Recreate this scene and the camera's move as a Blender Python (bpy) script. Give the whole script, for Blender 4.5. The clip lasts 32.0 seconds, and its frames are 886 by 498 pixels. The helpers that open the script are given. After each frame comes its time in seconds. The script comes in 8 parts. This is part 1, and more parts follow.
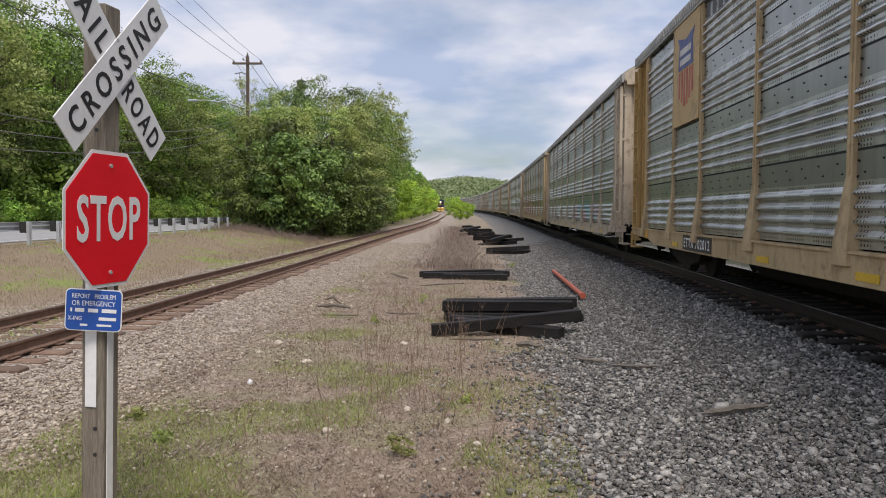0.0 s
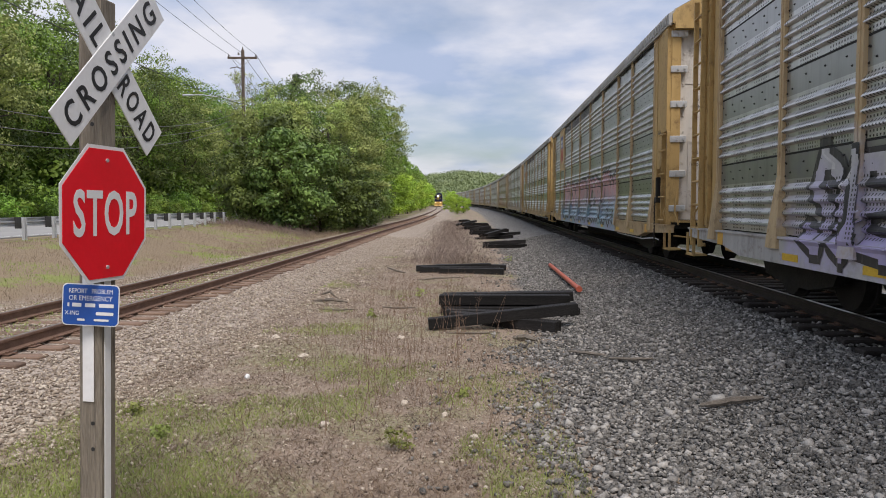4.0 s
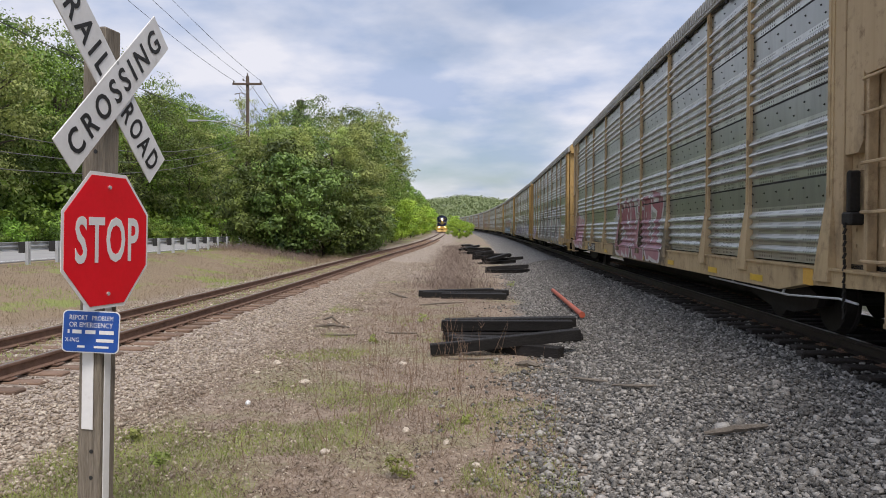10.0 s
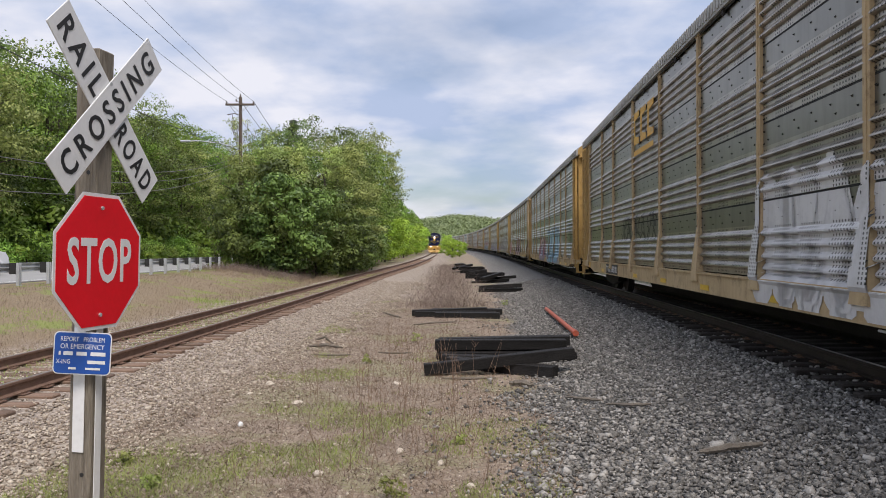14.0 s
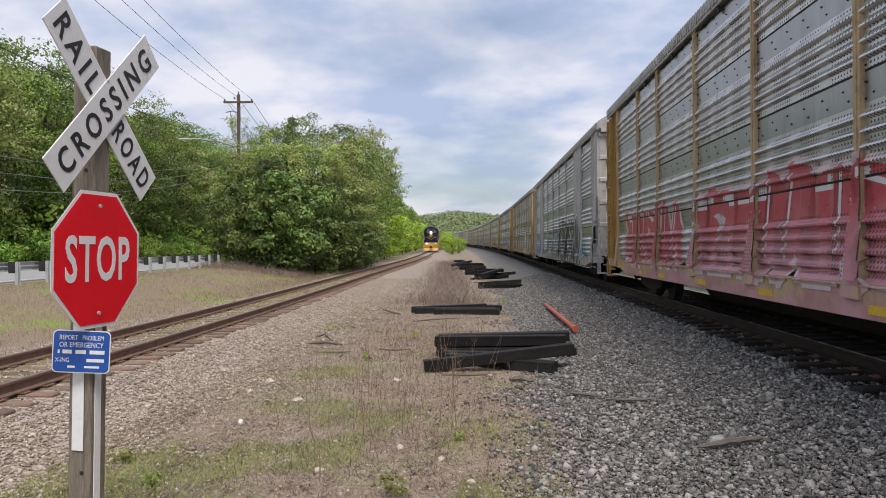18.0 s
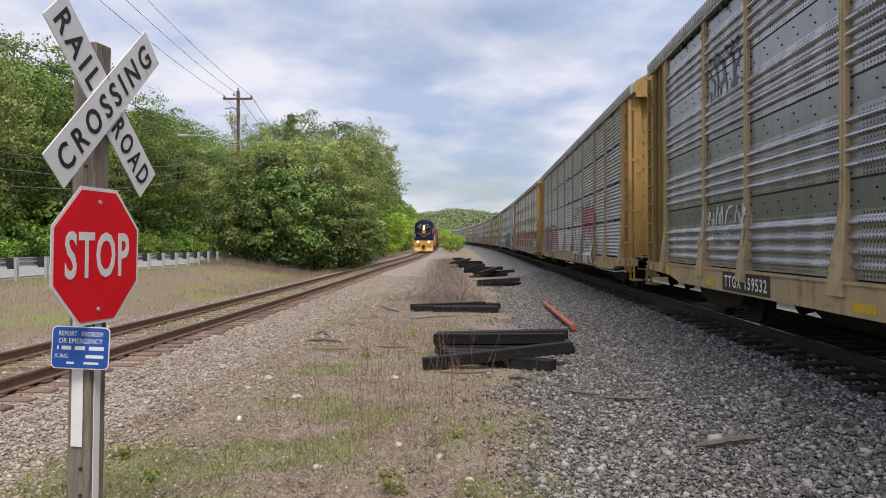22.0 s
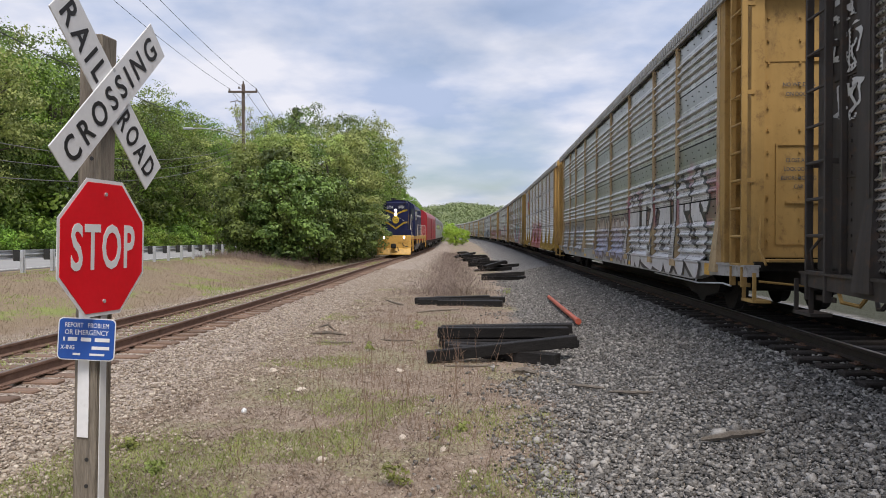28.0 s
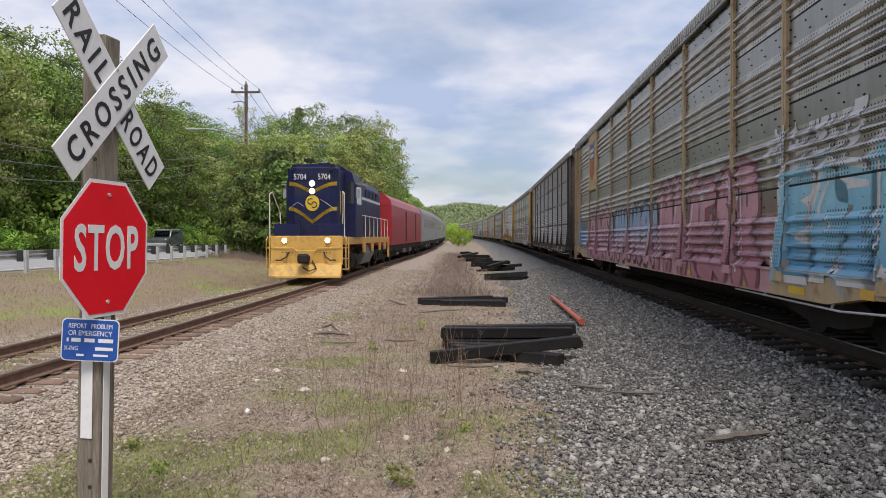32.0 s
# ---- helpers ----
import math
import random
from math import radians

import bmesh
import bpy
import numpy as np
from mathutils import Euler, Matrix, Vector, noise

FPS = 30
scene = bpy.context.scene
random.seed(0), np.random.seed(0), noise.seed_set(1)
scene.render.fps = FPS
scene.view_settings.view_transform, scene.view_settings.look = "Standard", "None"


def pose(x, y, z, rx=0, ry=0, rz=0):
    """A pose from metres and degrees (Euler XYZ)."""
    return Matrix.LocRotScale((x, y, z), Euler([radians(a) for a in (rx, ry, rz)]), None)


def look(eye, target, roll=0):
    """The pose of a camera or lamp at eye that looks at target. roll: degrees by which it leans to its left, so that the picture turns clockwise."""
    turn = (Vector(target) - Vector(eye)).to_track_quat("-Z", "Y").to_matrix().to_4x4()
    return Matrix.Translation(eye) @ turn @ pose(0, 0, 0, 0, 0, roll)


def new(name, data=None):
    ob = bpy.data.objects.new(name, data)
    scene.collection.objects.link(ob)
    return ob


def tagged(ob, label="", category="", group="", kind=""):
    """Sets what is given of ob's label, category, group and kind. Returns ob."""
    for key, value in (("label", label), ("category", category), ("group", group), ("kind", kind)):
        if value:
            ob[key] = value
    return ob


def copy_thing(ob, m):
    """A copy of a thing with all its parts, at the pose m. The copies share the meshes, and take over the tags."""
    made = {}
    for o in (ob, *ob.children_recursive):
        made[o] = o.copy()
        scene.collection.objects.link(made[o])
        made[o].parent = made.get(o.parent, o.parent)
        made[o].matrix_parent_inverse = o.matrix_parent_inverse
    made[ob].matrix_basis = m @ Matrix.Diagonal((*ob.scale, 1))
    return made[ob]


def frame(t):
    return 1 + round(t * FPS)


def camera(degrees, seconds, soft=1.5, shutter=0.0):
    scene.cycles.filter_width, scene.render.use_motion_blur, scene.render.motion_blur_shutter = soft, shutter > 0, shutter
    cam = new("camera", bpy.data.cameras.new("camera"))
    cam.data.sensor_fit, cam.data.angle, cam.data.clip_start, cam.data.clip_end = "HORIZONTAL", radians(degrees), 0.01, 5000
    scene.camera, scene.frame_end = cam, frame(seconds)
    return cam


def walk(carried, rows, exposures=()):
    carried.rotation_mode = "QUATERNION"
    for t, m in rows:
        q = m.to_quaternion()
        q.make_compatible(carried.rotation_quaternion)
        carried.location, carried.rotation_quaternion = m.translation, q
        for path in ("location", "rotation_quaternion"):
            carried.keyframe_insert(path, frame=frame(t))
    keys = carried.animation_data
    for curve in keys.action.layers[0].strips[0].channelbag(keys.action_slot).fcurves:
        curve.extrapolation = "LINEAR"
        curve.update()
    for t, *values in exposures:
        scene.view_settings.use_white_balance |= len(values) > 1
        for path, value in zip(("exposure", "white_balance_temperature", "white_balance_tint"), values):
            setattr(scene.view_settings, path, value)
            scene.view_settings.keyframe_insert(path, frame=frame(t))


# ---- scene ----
cam = camera(62.19, 32.0, soft=0.9, shutter=0.03)
PATH = [
    (0.0, look((-0.003, 0.000, 1.993), (0.0050, 9.9878, 1.4933), 0.18)),
    (0.5, look((-0.004, 0.005, 1.991), (0.0128, 9.9919, 1.4793), 0.18)),
    (1.0, look((0.000, 0.005, 1.990), (0.0288, 9.9908, 1.4599), 0.06)),
    (1.5, look((0.001, 0.007, 1.989), (0.0416, 9.9916, 1.4335), -0.05)),
    (2.0, look((0.003, 0.006, 1.993), (0.0511, 9.9899, 1.4274), -0.01)),
    (2.5, look((0.003, 0.006, 1.988), (0.0587, 9.9898, 1.4215), -0.00)),
    (3.0, look((0.002, 0.002, 1.990), (0.0631, 9.9860, 1.4236), -0.05)),
    (3.5, look((-0.003, -0.003, 1.988), (0.0639, 9.9805, 1.4115), -0.05)),
    (5.5, look((-0.009, -0.008, 1.991), (-0.0311, 9.9750, 1.4151), 0.06)),
    (6.0, look((-0.006, -0.005, 1.990), (-0.0363, 9.9788, 1.4161), -0.10)),
    (6.5, look((-0.004, -0.001, 1.990), (-0.0393, 9.9832, 1.4255), -0.12)),
    (7.0, look((-0.005, -0.001, 1.990), (-0.0401, 9.9834, 1.4312), -0.09)),
    (7.5, look((-0.002, 0.000, 1.989), (-0.0304, 9.9850, 1.4326), -0.07)),
    (8.0, look((0.002, -0.003, 1.992), (-0.0231, 9.9826, 1.4631), -0.06)),
    (8.5, look((0.000, 0.002, 1.998), (-0.0178, 9.9907, 1.5249), -0.06)),
    (9.0, look((-0.000, 0.000, 2.000), (-0.0000, 9.9923, 1.6080), 0.00)),
    (9.5, look((0.000, 0.004, 2.004), (0.0102, 9.9985, 1.6745), 0.01)),
    (10.0, look((0.003, -0.001, 2.003), (0.0208, 9.9965, 1.7601), 0.06)),
    (10.5, look((0.001, 0.003, 2.003), (0.0280, 10.0010, 1.8258), -0.01)),
    (11.0, look((0.003, 0.000, 2.004), (0.0427, 9.9994, 1.8890), -0.07)),
    (11.5, look((-0.002, 0.001, 2.005), (0.0524, 10.0003, 1.9499), -0.10)),
    (12.0, look((-0.002, -0.006, 2.003), (0.0677, 9.9935, 1.9881), -0.14)),
    (12.5, look((0.003, -0.011, 2.005), (0.0872, 9.9883, 2.0143), -0.15)),
    (13.0, look((0.002, -0.010, 2.005), (0.0970, 9.9893, 2.0247), -0.14)),
    (13.5, look((-0.003, -0.003, 2.003), (0.1060, 9.9964, 2.0211), -0.21)),
    (14.0, look((0.001, -0.004, 2.003), (0.1134, 9.9952, 2.0213), -0.21)),
    (14.5, look((-0.000, -0.001, 2.002), (0.1210, 9.9981, 2.0181), -0.23)),
    (16.5, look((0.001, 0.001, 2.002), (0.1248, 9.9999, 1.9821), -0.43)),
    (17.0, look((-0.000, 0.002, 2.003), (0.1317, 10.0014, 1.9778), -0.44)),
    (17.5, look((0.004, 0.002, 2.001), (0.1270, 10.0015, 1.9735), -0.47)),
    (18.0, look((0.003, 0.002, 2.000), (0.1252, 10.0009, 1.9723), -0.54)),
    (18.5, look((0.003, 0.000, 2.002), (0.1258, 9.9997, 1.9636), -0.55)),
    (19.0, look((0.004, 0.002, 2.001), (0.1317, 10.0009, 1.9578), -0.53)),
    (19.5, look((0.004, -0.002, 2.001), (0.1405, 9.9971, 1.9565), -0.47)),
    (20.0, look((0.004, -0.000, 2.001), (0.1487, 9.9984, 1.9595), -0.41)),
    (20.5, look((0.004, 0.001, 1.999), (0.1550, 9.9996, 1.9543), -0.43)),
    (21.0, look((0.003, -0.001, 2.000), (0.1536, 9.9979, 1.9492), -0.40)),
    (21.5, look((-0.001, -0.001, 1.999), (0.1440, 9.9975, 1.9462), -0.34)),
    (22.0, look((-0.001, -0.000, 2.001), (0.1353, 9.9985, 1.9418), -0.27)),
    (22.5, look((-0.001, -0.001, 1.998), (0.1327, 9.9984, 1.9325), -0.31)),
    (23.0, look((-0.002, 0.006, 1.997), (0.1249, 10.0045, 1.9137), -0.27)),
    (23.5, look((0.002, 0.001, 1.995), (0.1114, 9.9995, 1.8958), -0.28)),
    (24.0, look((0.004, 0.007, 1.995), (0.1033, 10.0058, 1.8806), -0.21)),
    (24.5, look((0.007, 0.005, 1.995), (0.0966, 10.0039, 1.8737), -0.18)),
    (25.0, look((0.003, 0.006, 1.998), (0.0877, 10.0052, 1.8797), -0.17)),
    (25.5, look((0.003, 0.004, 1.997), (0.0776, 10.0031, 1.8732), -0.27)),
    (27.5, look((-0.000, 0.002, 1.998), (0.0702, 10.0004, 1.8535), -0.06)),
    (28.0, look((-0.001, -0.003, 1.997), (0.0726, 9.9958, 1.8540), -0.08)),
    (28.5, look((-0.003, -0.003, 1.998), (0.0726, 9.9953, 1.8531), -0.05)),
    (29.0, look((-0.002, 0.006, 1.997), (0.0742, 10.0043, 1.8494), 0.02)),
    (29.5, look((-0.004, 0.008, 1.999), (0.0741, 10.0061, 1.8513), -0.00)),
    (30.0, look((-0.004, 0.008, 1.997), (0.0740, 10.0064, 1.8525), -0.08)),
    (30.5, look((-0.007, 0.005, 1.999), (0.0700, 10.0033, 1.8546), -0.03)),
    (31.0, look((-0.004, 0.005, 1.996), (0.0604, 10.0034, 1.8516), -0.08)),
    (31.5, look((-0.005, 0.008, 1.998), (0.0491, 10.0063, 1.8527), -0.04)),
    (32.0, look((-0.009, 0.012, 1.999), (0.0282, 10.0113, 1.8567), -0.12)),
]
# the picture brightens a little after the first third
walk(cam, PATH, ((0.0, -0.13, 6400, 14), (8.0, -0.13, 6400, 14), (12.0, -0.05, 6400, 14), (32.0, -0.05, 6400, 14)))

# ---- world, sun ----
world = bpy.data.worlds.new("sky")
scene.world = world
world.use_nodes = True
wn, wl = world.node_tree.nodes, world.node_tree.links
SUN_EL, SUN_AZ = radians(58), radians(164)   # azimuth clockwise from +y
bg = wn["Background"]
bg.inputs["Strength"].default_value = 0.113
sky = wn.new("ShaderNodeTexSky")
sky.sky_type = "NISHITA"
sky.sun_disc = False
sky.sun_elevation, sky.sun_rotation = SUN_EL, SUN_AZ
sky.air_density, sky.dust_density = 1.0, 1.5
# a broken layer of cloud on a flat ceiling over the place
tc = wn.new("ShaderNodeTexCoord")
sep = wn.new("ShaderNodeSeparateXYZ")
wl.new(tc.outputs["Generated"], sep.inputs[0])
up = wn.new("ShaderNodeMath"); up.operation = "MAXIMUM"; up.inputs[1].default_value = 0.0
wl.new(sep.outputs["Z"], up.inputs[0])
add = wn.new("ShaderNodeMath"); add.operation = "ADD"; add.inputs[1].default_value = 0.2
wl.new(up.outputs[0], add.inputs[0])
dx = wn.new("ShaderNodeMath"); dx.operation = "DIVIDE"
dy = wn.new("ShaderNodeMath"); dy.operation = "DIVIDE"
for d, o in ((dx, "X"), (dy, "Y")):
    wl.new(sep.outputs[o], d.inputs[0])
    wl.new(add.outputs[0], d.inputs[1])
com = wn.new("ShaderNodeCombineXYZ")
wl.new(dx.outputs[0], com.inputs["X"])
wl.new(dy.outputs[0], com.inputs["Y"])
def cloud_noise(scale, detail, off):
    m = wn.new("ShaderNodeMapping"); m.inputs["Location"].default_value = off
    wl.new(com.outputs[0], m.inputs[0])
    n = wn.new("ShaderNodeTexNoise")
    n.inputs["Scale"].default_value, n.inputs["Detail"].default_value, n.inputs["Roughness"].default_value = scale, detail, 0.5
    wl.new(m.outputs[0], n.inputs["Vector"])
    return n
n1 = cloud_noise(0.75, 6.0, (3.1, 1.2, 0))
n2 = cloud_noise(2.3, 8.0, (7.98, 4.2, 2))
cover = wn.new("ShaderNodeValToRGB")
cover.color_ramp.elements[0].position, cover.color_ramp.elements[1].position = 0.25, 0.46
wl.new(n1.outputs[0], cover.inputs[0])
tone = wn.new("ShaderNodeValToRGB")
tone.color_ramp.elements[0].position, tone.color_ramp.elements[1].position = 0.38, 0.6
tone.color_ramp.elements[0].color = (4.3, 5.2, 6.9, 1)
tone.color_ramp.elements[1].color = (7.7, 7.85, 8.35, 1)
wl.new(n2.outputs[0], tone.inputs[0])
mixc = wn.new("ShaderNodeMixRGB")
wl.new(cover.outputs[0], mixc.inputs[0])
wl.new(sky.outputs[0], mixc.inputs[1])
wl.new(tone.outputs[0], mixc.inputs[2])
wl.new(mixc.outputs[0], bg.inputs["Color"])

sun = new("sun", bpy.data.lights.new("sun", "SUN"))
sun.data.energy, sun.data.angle, sun.data.color = 3.1, radians(22), (1.0, 0.92, 0.82)
to_sun = Vector((math.sin(SUN_AZ) * math.cos(SUN_EL), math.cos(SUN_AZ) * math.cos(SUN_EL), math.sin(SUN_EL)))
sun.matrix_world = look(to_sun * 50, (0, 0, 0))

# ---- materials ----
def nodes_of(name):
    m = bpy.data.materials.new(name)
    m.use_nodes = True
    nt = m.node_tree
    return m, nt.nodes, nt.links, nt.nodes["Principled BSDF"]


def ramp(n, l, src, stops):
    r = n.new("ShaderNodeValToRGB")
    e = r.color_ramp.elements
    while len(e) < len(stops):
        e.new(0.5)
    for k, (p, c) in zip(e, stops):
        k.position, k.color = p, (*c, 1)
    l.new(src, r.inputs[0])
    return r.outputs[0]


def noise_tex(n, l, vec, scale, detail=4.0, rough=0.55, stretch=None):
    if stretch:
        m = n.new("ShaderNodeMapping")
        m.inputs["Scale"].default_value = stretch
        l.new(vec, m.inputs[0])
        vec = m.outputs[0]
    t = n.new("ShaderNodeTexNoise")
    t.inputs["Scale"].default_value, t.inputs["Detail"].default_value, t.inputs["Roughness"].default_value = scale, detail, rough
    l.new(vec, t.inputs["Vector"])
    return t.outputs[0]


def mix(n, l, fac, a, b, kind="MIX"):
    m = n.new("ShaderNodeMixRGB")
    m.blend_type = kind
    for sock, v in zip(m.inputs, (fac, a, b)):
        if isinstance(v, (int, float)):
            sock.default_value = v
        elif isinstance(v, tuple):
            sock.default_value = (*v, 1)
        else:
            l.new(v, sock)
    return m.outputs[0]


def calc(n, l, op, a, b=0.0, c=None):
    m = n.new("ShaderNodeMath")
    m.operation = op
    for sock, v in zip(m.inputs, (a, b, c)):
        if v is None:
            continue
        if isinstance(v, (int, float)):
            sock.default_value = v
        else:
            l.new(v, sock)
    return m.outputs[0]


def bump(n, l, p, height, strength, dist):
    b = n.new("ShaderNodeBump")
    b.inputs["Strength"].default_value, b.inputs["Distance"].default_value = strength, dist
    l.new(height, b.inputs["Height"])
    l.new(b.outputs[0], p.inputs["Normal"])


def surface(name, dark, light, scale=3.0, rough=0.7, metal=0.0, grain=40.0, bumps=0.25, dirt=None, stretch=None, vary=0.0, dirt_at=(0.52, 0.68)):
    """Two scales of variation: broad tone and fine grain, with optional patches of dirt and a tone that differs from object to object."""
    m, n, l, p = nodes_of(name)
    vec = n.new("ShaderNodeTexCoord").outputs["Object"]
    broad = noise_tex(n, l, vec, scale, 5, 0.6, stretch)
    fine = noise_tex(n, l, vec, grain, 3, 0.6, stretch)
    col = mix(n, l, 0.45, ramp(n, l, broad, [(0.3, dark), (0.7, light)]), ramp(n, l, fine, [(0.3, dark), (0.7, light)]))
    if dirt:
        d = noise_tex(n, l, vec, scale * 1.7, 6, 0.7, stretch)
        k = ramp(n, l, d, [(dirt_at[0], (0, 0, 0)), (dirt_at[1], (1, 1, 1))])
        col = mix(n, l, calc(n, l, "MULTIPLY", k, 0.75), col, dirt)
    if vary:
        r = n.new("ShaderNodeObjectInfo").outputs["Random"]
        v = calc(n, l, "MULTIPLY_ADD", r, vary, 1 - vary / 2)
        h = n.new("ShaderNodeHueSaturation")
        l.new(v, h.inputs["Value"])
        l.new(col, h.inputs["Color"])
        col = h.outputs[0]
    l.new(col, p.inputs["Base Color"])
    p.inputs["Roughness"].default_value, p.inputs["Metallic"].default_value = rough, metal
    if bumps:
        bump(n, l, p, fine, bumps, 0.02)
    return m


def leafy(name, dark, light, patch=0.12):
    m, n, l, p = nodes_of(name)
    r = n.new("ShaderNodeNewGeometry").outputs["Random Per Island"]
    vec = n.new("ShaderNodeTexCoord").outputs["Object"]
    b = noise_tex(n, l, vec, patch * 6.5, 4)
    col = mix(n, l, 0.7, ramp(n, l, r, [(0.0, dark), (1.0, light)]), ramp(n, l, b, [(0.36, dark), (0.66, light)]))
    o = n.new("ShaderNodeObjectInfo").outputs["Random"]
    h = n.new("ShaderNodeHueSaturation")
    l.new(calc(n, l, "MULTIPLY_ADD", o, 0.5, 0.75), h.inputs["Value"])
    l.new(calc(n, l, "MULTIPLY_ADD", o, 0.035, 0.4825), h.inputs["Hue"])
    l.new(col, h.inputs["Color"])
    l.new(h.outputs[0], p.inputs["Base Color"])
    p.inputs["Roughness"].default_value = 0.55
    t = n.new("ShaderNodeBsdfTranslucent")
    l.new(h.outputs[0], t.inputs["Color"])
    ms = n.new("ShaderNodeMixShader")
    ms.inputs[0].default_value = 0.16
    l.new(p.outputs[0], ms.inputs[1])
    l.new(t.outputs[0], ms.inputs[2])
    l.new(ms.outputs[0], n["Material Output"].inputs["Surface"])
    return m


def stony(name, tones, rough=0.9):
    """Loose stones: each piece its own tone."""
    m, n, l, p = nodes_of(name)
    r = n.new("ShaderNodeNewGeometry").outputs["Random Per Island"]
    vec = n.new("ShaderNodeTexCoord").outputs["Object"]
    k = len(tones) - 1
    col = ramp(n, l, r, [(i / k, c) for i, c in enumerate(tones)])
    g = noise_tex(n, l, vec, 60, 3)
    col = mix(n, l, 0.35, col, ramp(n, l, g, [(0.3, tones[0]), (0.7, tones[-1])]))
    l.new(col, p.inputs["Base Color"])
    p.inputs["Roughness"].default_value = rough
    return m


def glowing(name, colour, strength):
    m, n, l, p = nodes_of(name)
    p.inputs["Base Color"].default_value = (*colour, 1)
    p.inputs["Emission Color"].default_value = (*colour, 1)
    p.inputs["Emission Strength"].default_value = strength
    return m


def glass(name, tint=(0.02, 0.025, 0.03)):
    m, n, l, p = nodes_of(name)
    p.inputs["Base Color"].default_value = (*tint, 1)
    p.inputs["Roughness"].default_value = 0.06
    p.inputs["Specular IOR Level"].default_value = 0.6
    return m


M_RAIL_RUST = surface("rail_rust", (0.1, 0.057, 0.038), (0.25, 0.155, 0.11), 6, 0.8, 0.1, 60, 0.3)
M_TIE_MAIN = surface("worn_creosoted_tie", (0.012, 0.0095, 0.008), (0.045, 0.036, 0.03), 5, 0.85, 0, 60, 0.6, stretch=(0.3, 2, 2), vary=0.6)
M_RAIL_DARK = surface("rail_dark", (0.022, 0.017, 0.014), (0.06, 0.047, 0.04), 6, 0.6, 0.4, 60, 0.2)
M_RAIL_SHINE = surface("rail_running_surface", (0.35, 0.33, 0.31), (0.6, 0.58, 0.55), 20, 0.3, 0.9, 80, 0.05)
M_RAIL_TOP_OLD = surface("rail_running_surface_dull", (0.16, 0.13, 0.11), (0.3, 0.26, 0.23), 20, 0.45, 0.7, 80, 0.1)
M_TIE_OLD = surface("weathered_tie", (0.1, 0.06, 0.04), (0.29, 0.2, 0.145), 5, 0.9, 0, 50, 0.6, stretch=(0.3, 2, 2), vary=0.5)
M_TIE_DARK = surface("creosoted_tie", (0.006, 0.006, 0.006), (0.03, 0.028, 0.027), 5, 0.6, 0, 60, 0.6, stretch=(0.3, 2, 2), vary=0.9)
M_POST_WOOD = surface("grey_weathered_post", (0.12, 0.1, 0.075), (0.33, 0.29, 0.23), 4, 0.9, 0, 45, 0.7, dirt=(0.06, 0.05, 0.04), stretch=(3, 3, 0.25))
M_POLE_WOOD = surface("utility_pole_wood", (0.07, 0.05, 0.04), (0.17, 0.13, 0.1), 2, 0.9, 0, 30, 0.5, stretch=(3, 3, 0.2))
M_WHITE_SIGN = surface("white_sign_sheeting", (0.72, 0.73, 0.73), (0.84, 0.85, 0.85), 3, 0.45, 0, 30, 0.02, dirt=(0.5, 0.49, 0.45), dirt_at=(0.6, 0.8))
M_BLACK_INK = surface("black_lettering", (0.012, 0.012, 0.013), (0.03, 0.03, 0.03), 8, 0.5, 0, 50, 0.0)
M_RED_SIGN = surface("red_sign_sheeting", (0.78, 0.004, 0.012), (0.88, 0.008, 0.022), 3, 0.4, 0, 30, 0.02)
M_BLUE_SIGN = surface("blue_sign_sheeting", (0.01, 0.07, 0.33), (0.015, 0.095, 0.42), 3, 0.45, 0, 30, 0.02)
M_GALV = surface("galvanised_steel", (0.42, 0.44, 0.45), (0.6, 0.62, 0.63), 3, 0.45, 0.3, 25, 0.05)
M_BLACK_BLOCK = surface("dark_blockout", (0.015, 0.017, 0.016), (0.04, 0.04, 0.04), 3, 0.8)
M_ASPHALT = surface("asphalt", (0.27, 0.27, 0.27), (0.37, 0.37, 0.36), 0.6, 0.9, 0, 40, 0.2)
M_BARK = surface("bark", (0.035, 0.028, 0.02), (0.11, 0.09, 0.07), 3, 0.95, 0, 20, 0.8, stretch=(2, 2, 0.4))
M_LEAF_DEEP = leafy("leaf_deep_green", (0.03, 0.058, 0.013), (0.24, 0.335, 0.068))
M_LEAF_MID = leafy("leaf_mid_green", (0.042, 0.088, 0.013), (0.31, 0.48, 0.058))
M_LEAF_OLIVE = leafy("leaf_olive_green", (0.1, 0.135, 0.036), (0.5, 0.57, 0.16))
M_LEAF_BRIGHT = leafy("leaf_spring_green", (0.15, 0.26, 0.02), (0.5, 0.68, 0.07))
# distance haze put into the leaf colour: paler, with little contrast
M_LEAF_FAR = leafy("leaf_far_hazed", (0.2, 0.275, 0.12), (0.3, 0.38, 0.165), 0.01)
M_NEEDLE = leafy("conifer_green", (0.03, 0.05, 0.022), (0.07, 0.105, 0.045))
M_GRASS = leafy("grass_blades", (0.17, 0.21, 0.045), (0.38, 0.44, 0.12), 0.3)
M_STRAW = leafy("dry_grass", (0.165, 0.118, 0.078), (0.39, 0.3, 0.2), 0.3)
M_STALK = surface("dead_stalk", (0.14, 0.085, 0.055), (0.32, 0.22, 0.15), 6, 0.9)
M_STONE_GREY = stony("grey_ballast", [(0.012, 0.012, 0.0115), (0.066, 0.064, 0.06), (0.14, 0.135, 0.125), (0.255, 0.245, 0.226), (0.52, 0.5, 0.465)])
M_STONE_TAN = stony("tan_ballast", [(0.1, 0.072, 0.052), (0.27, 0.21, 0.157), (0.44, 0.366, 0.284), (0.7, 0.625, 0.52)])
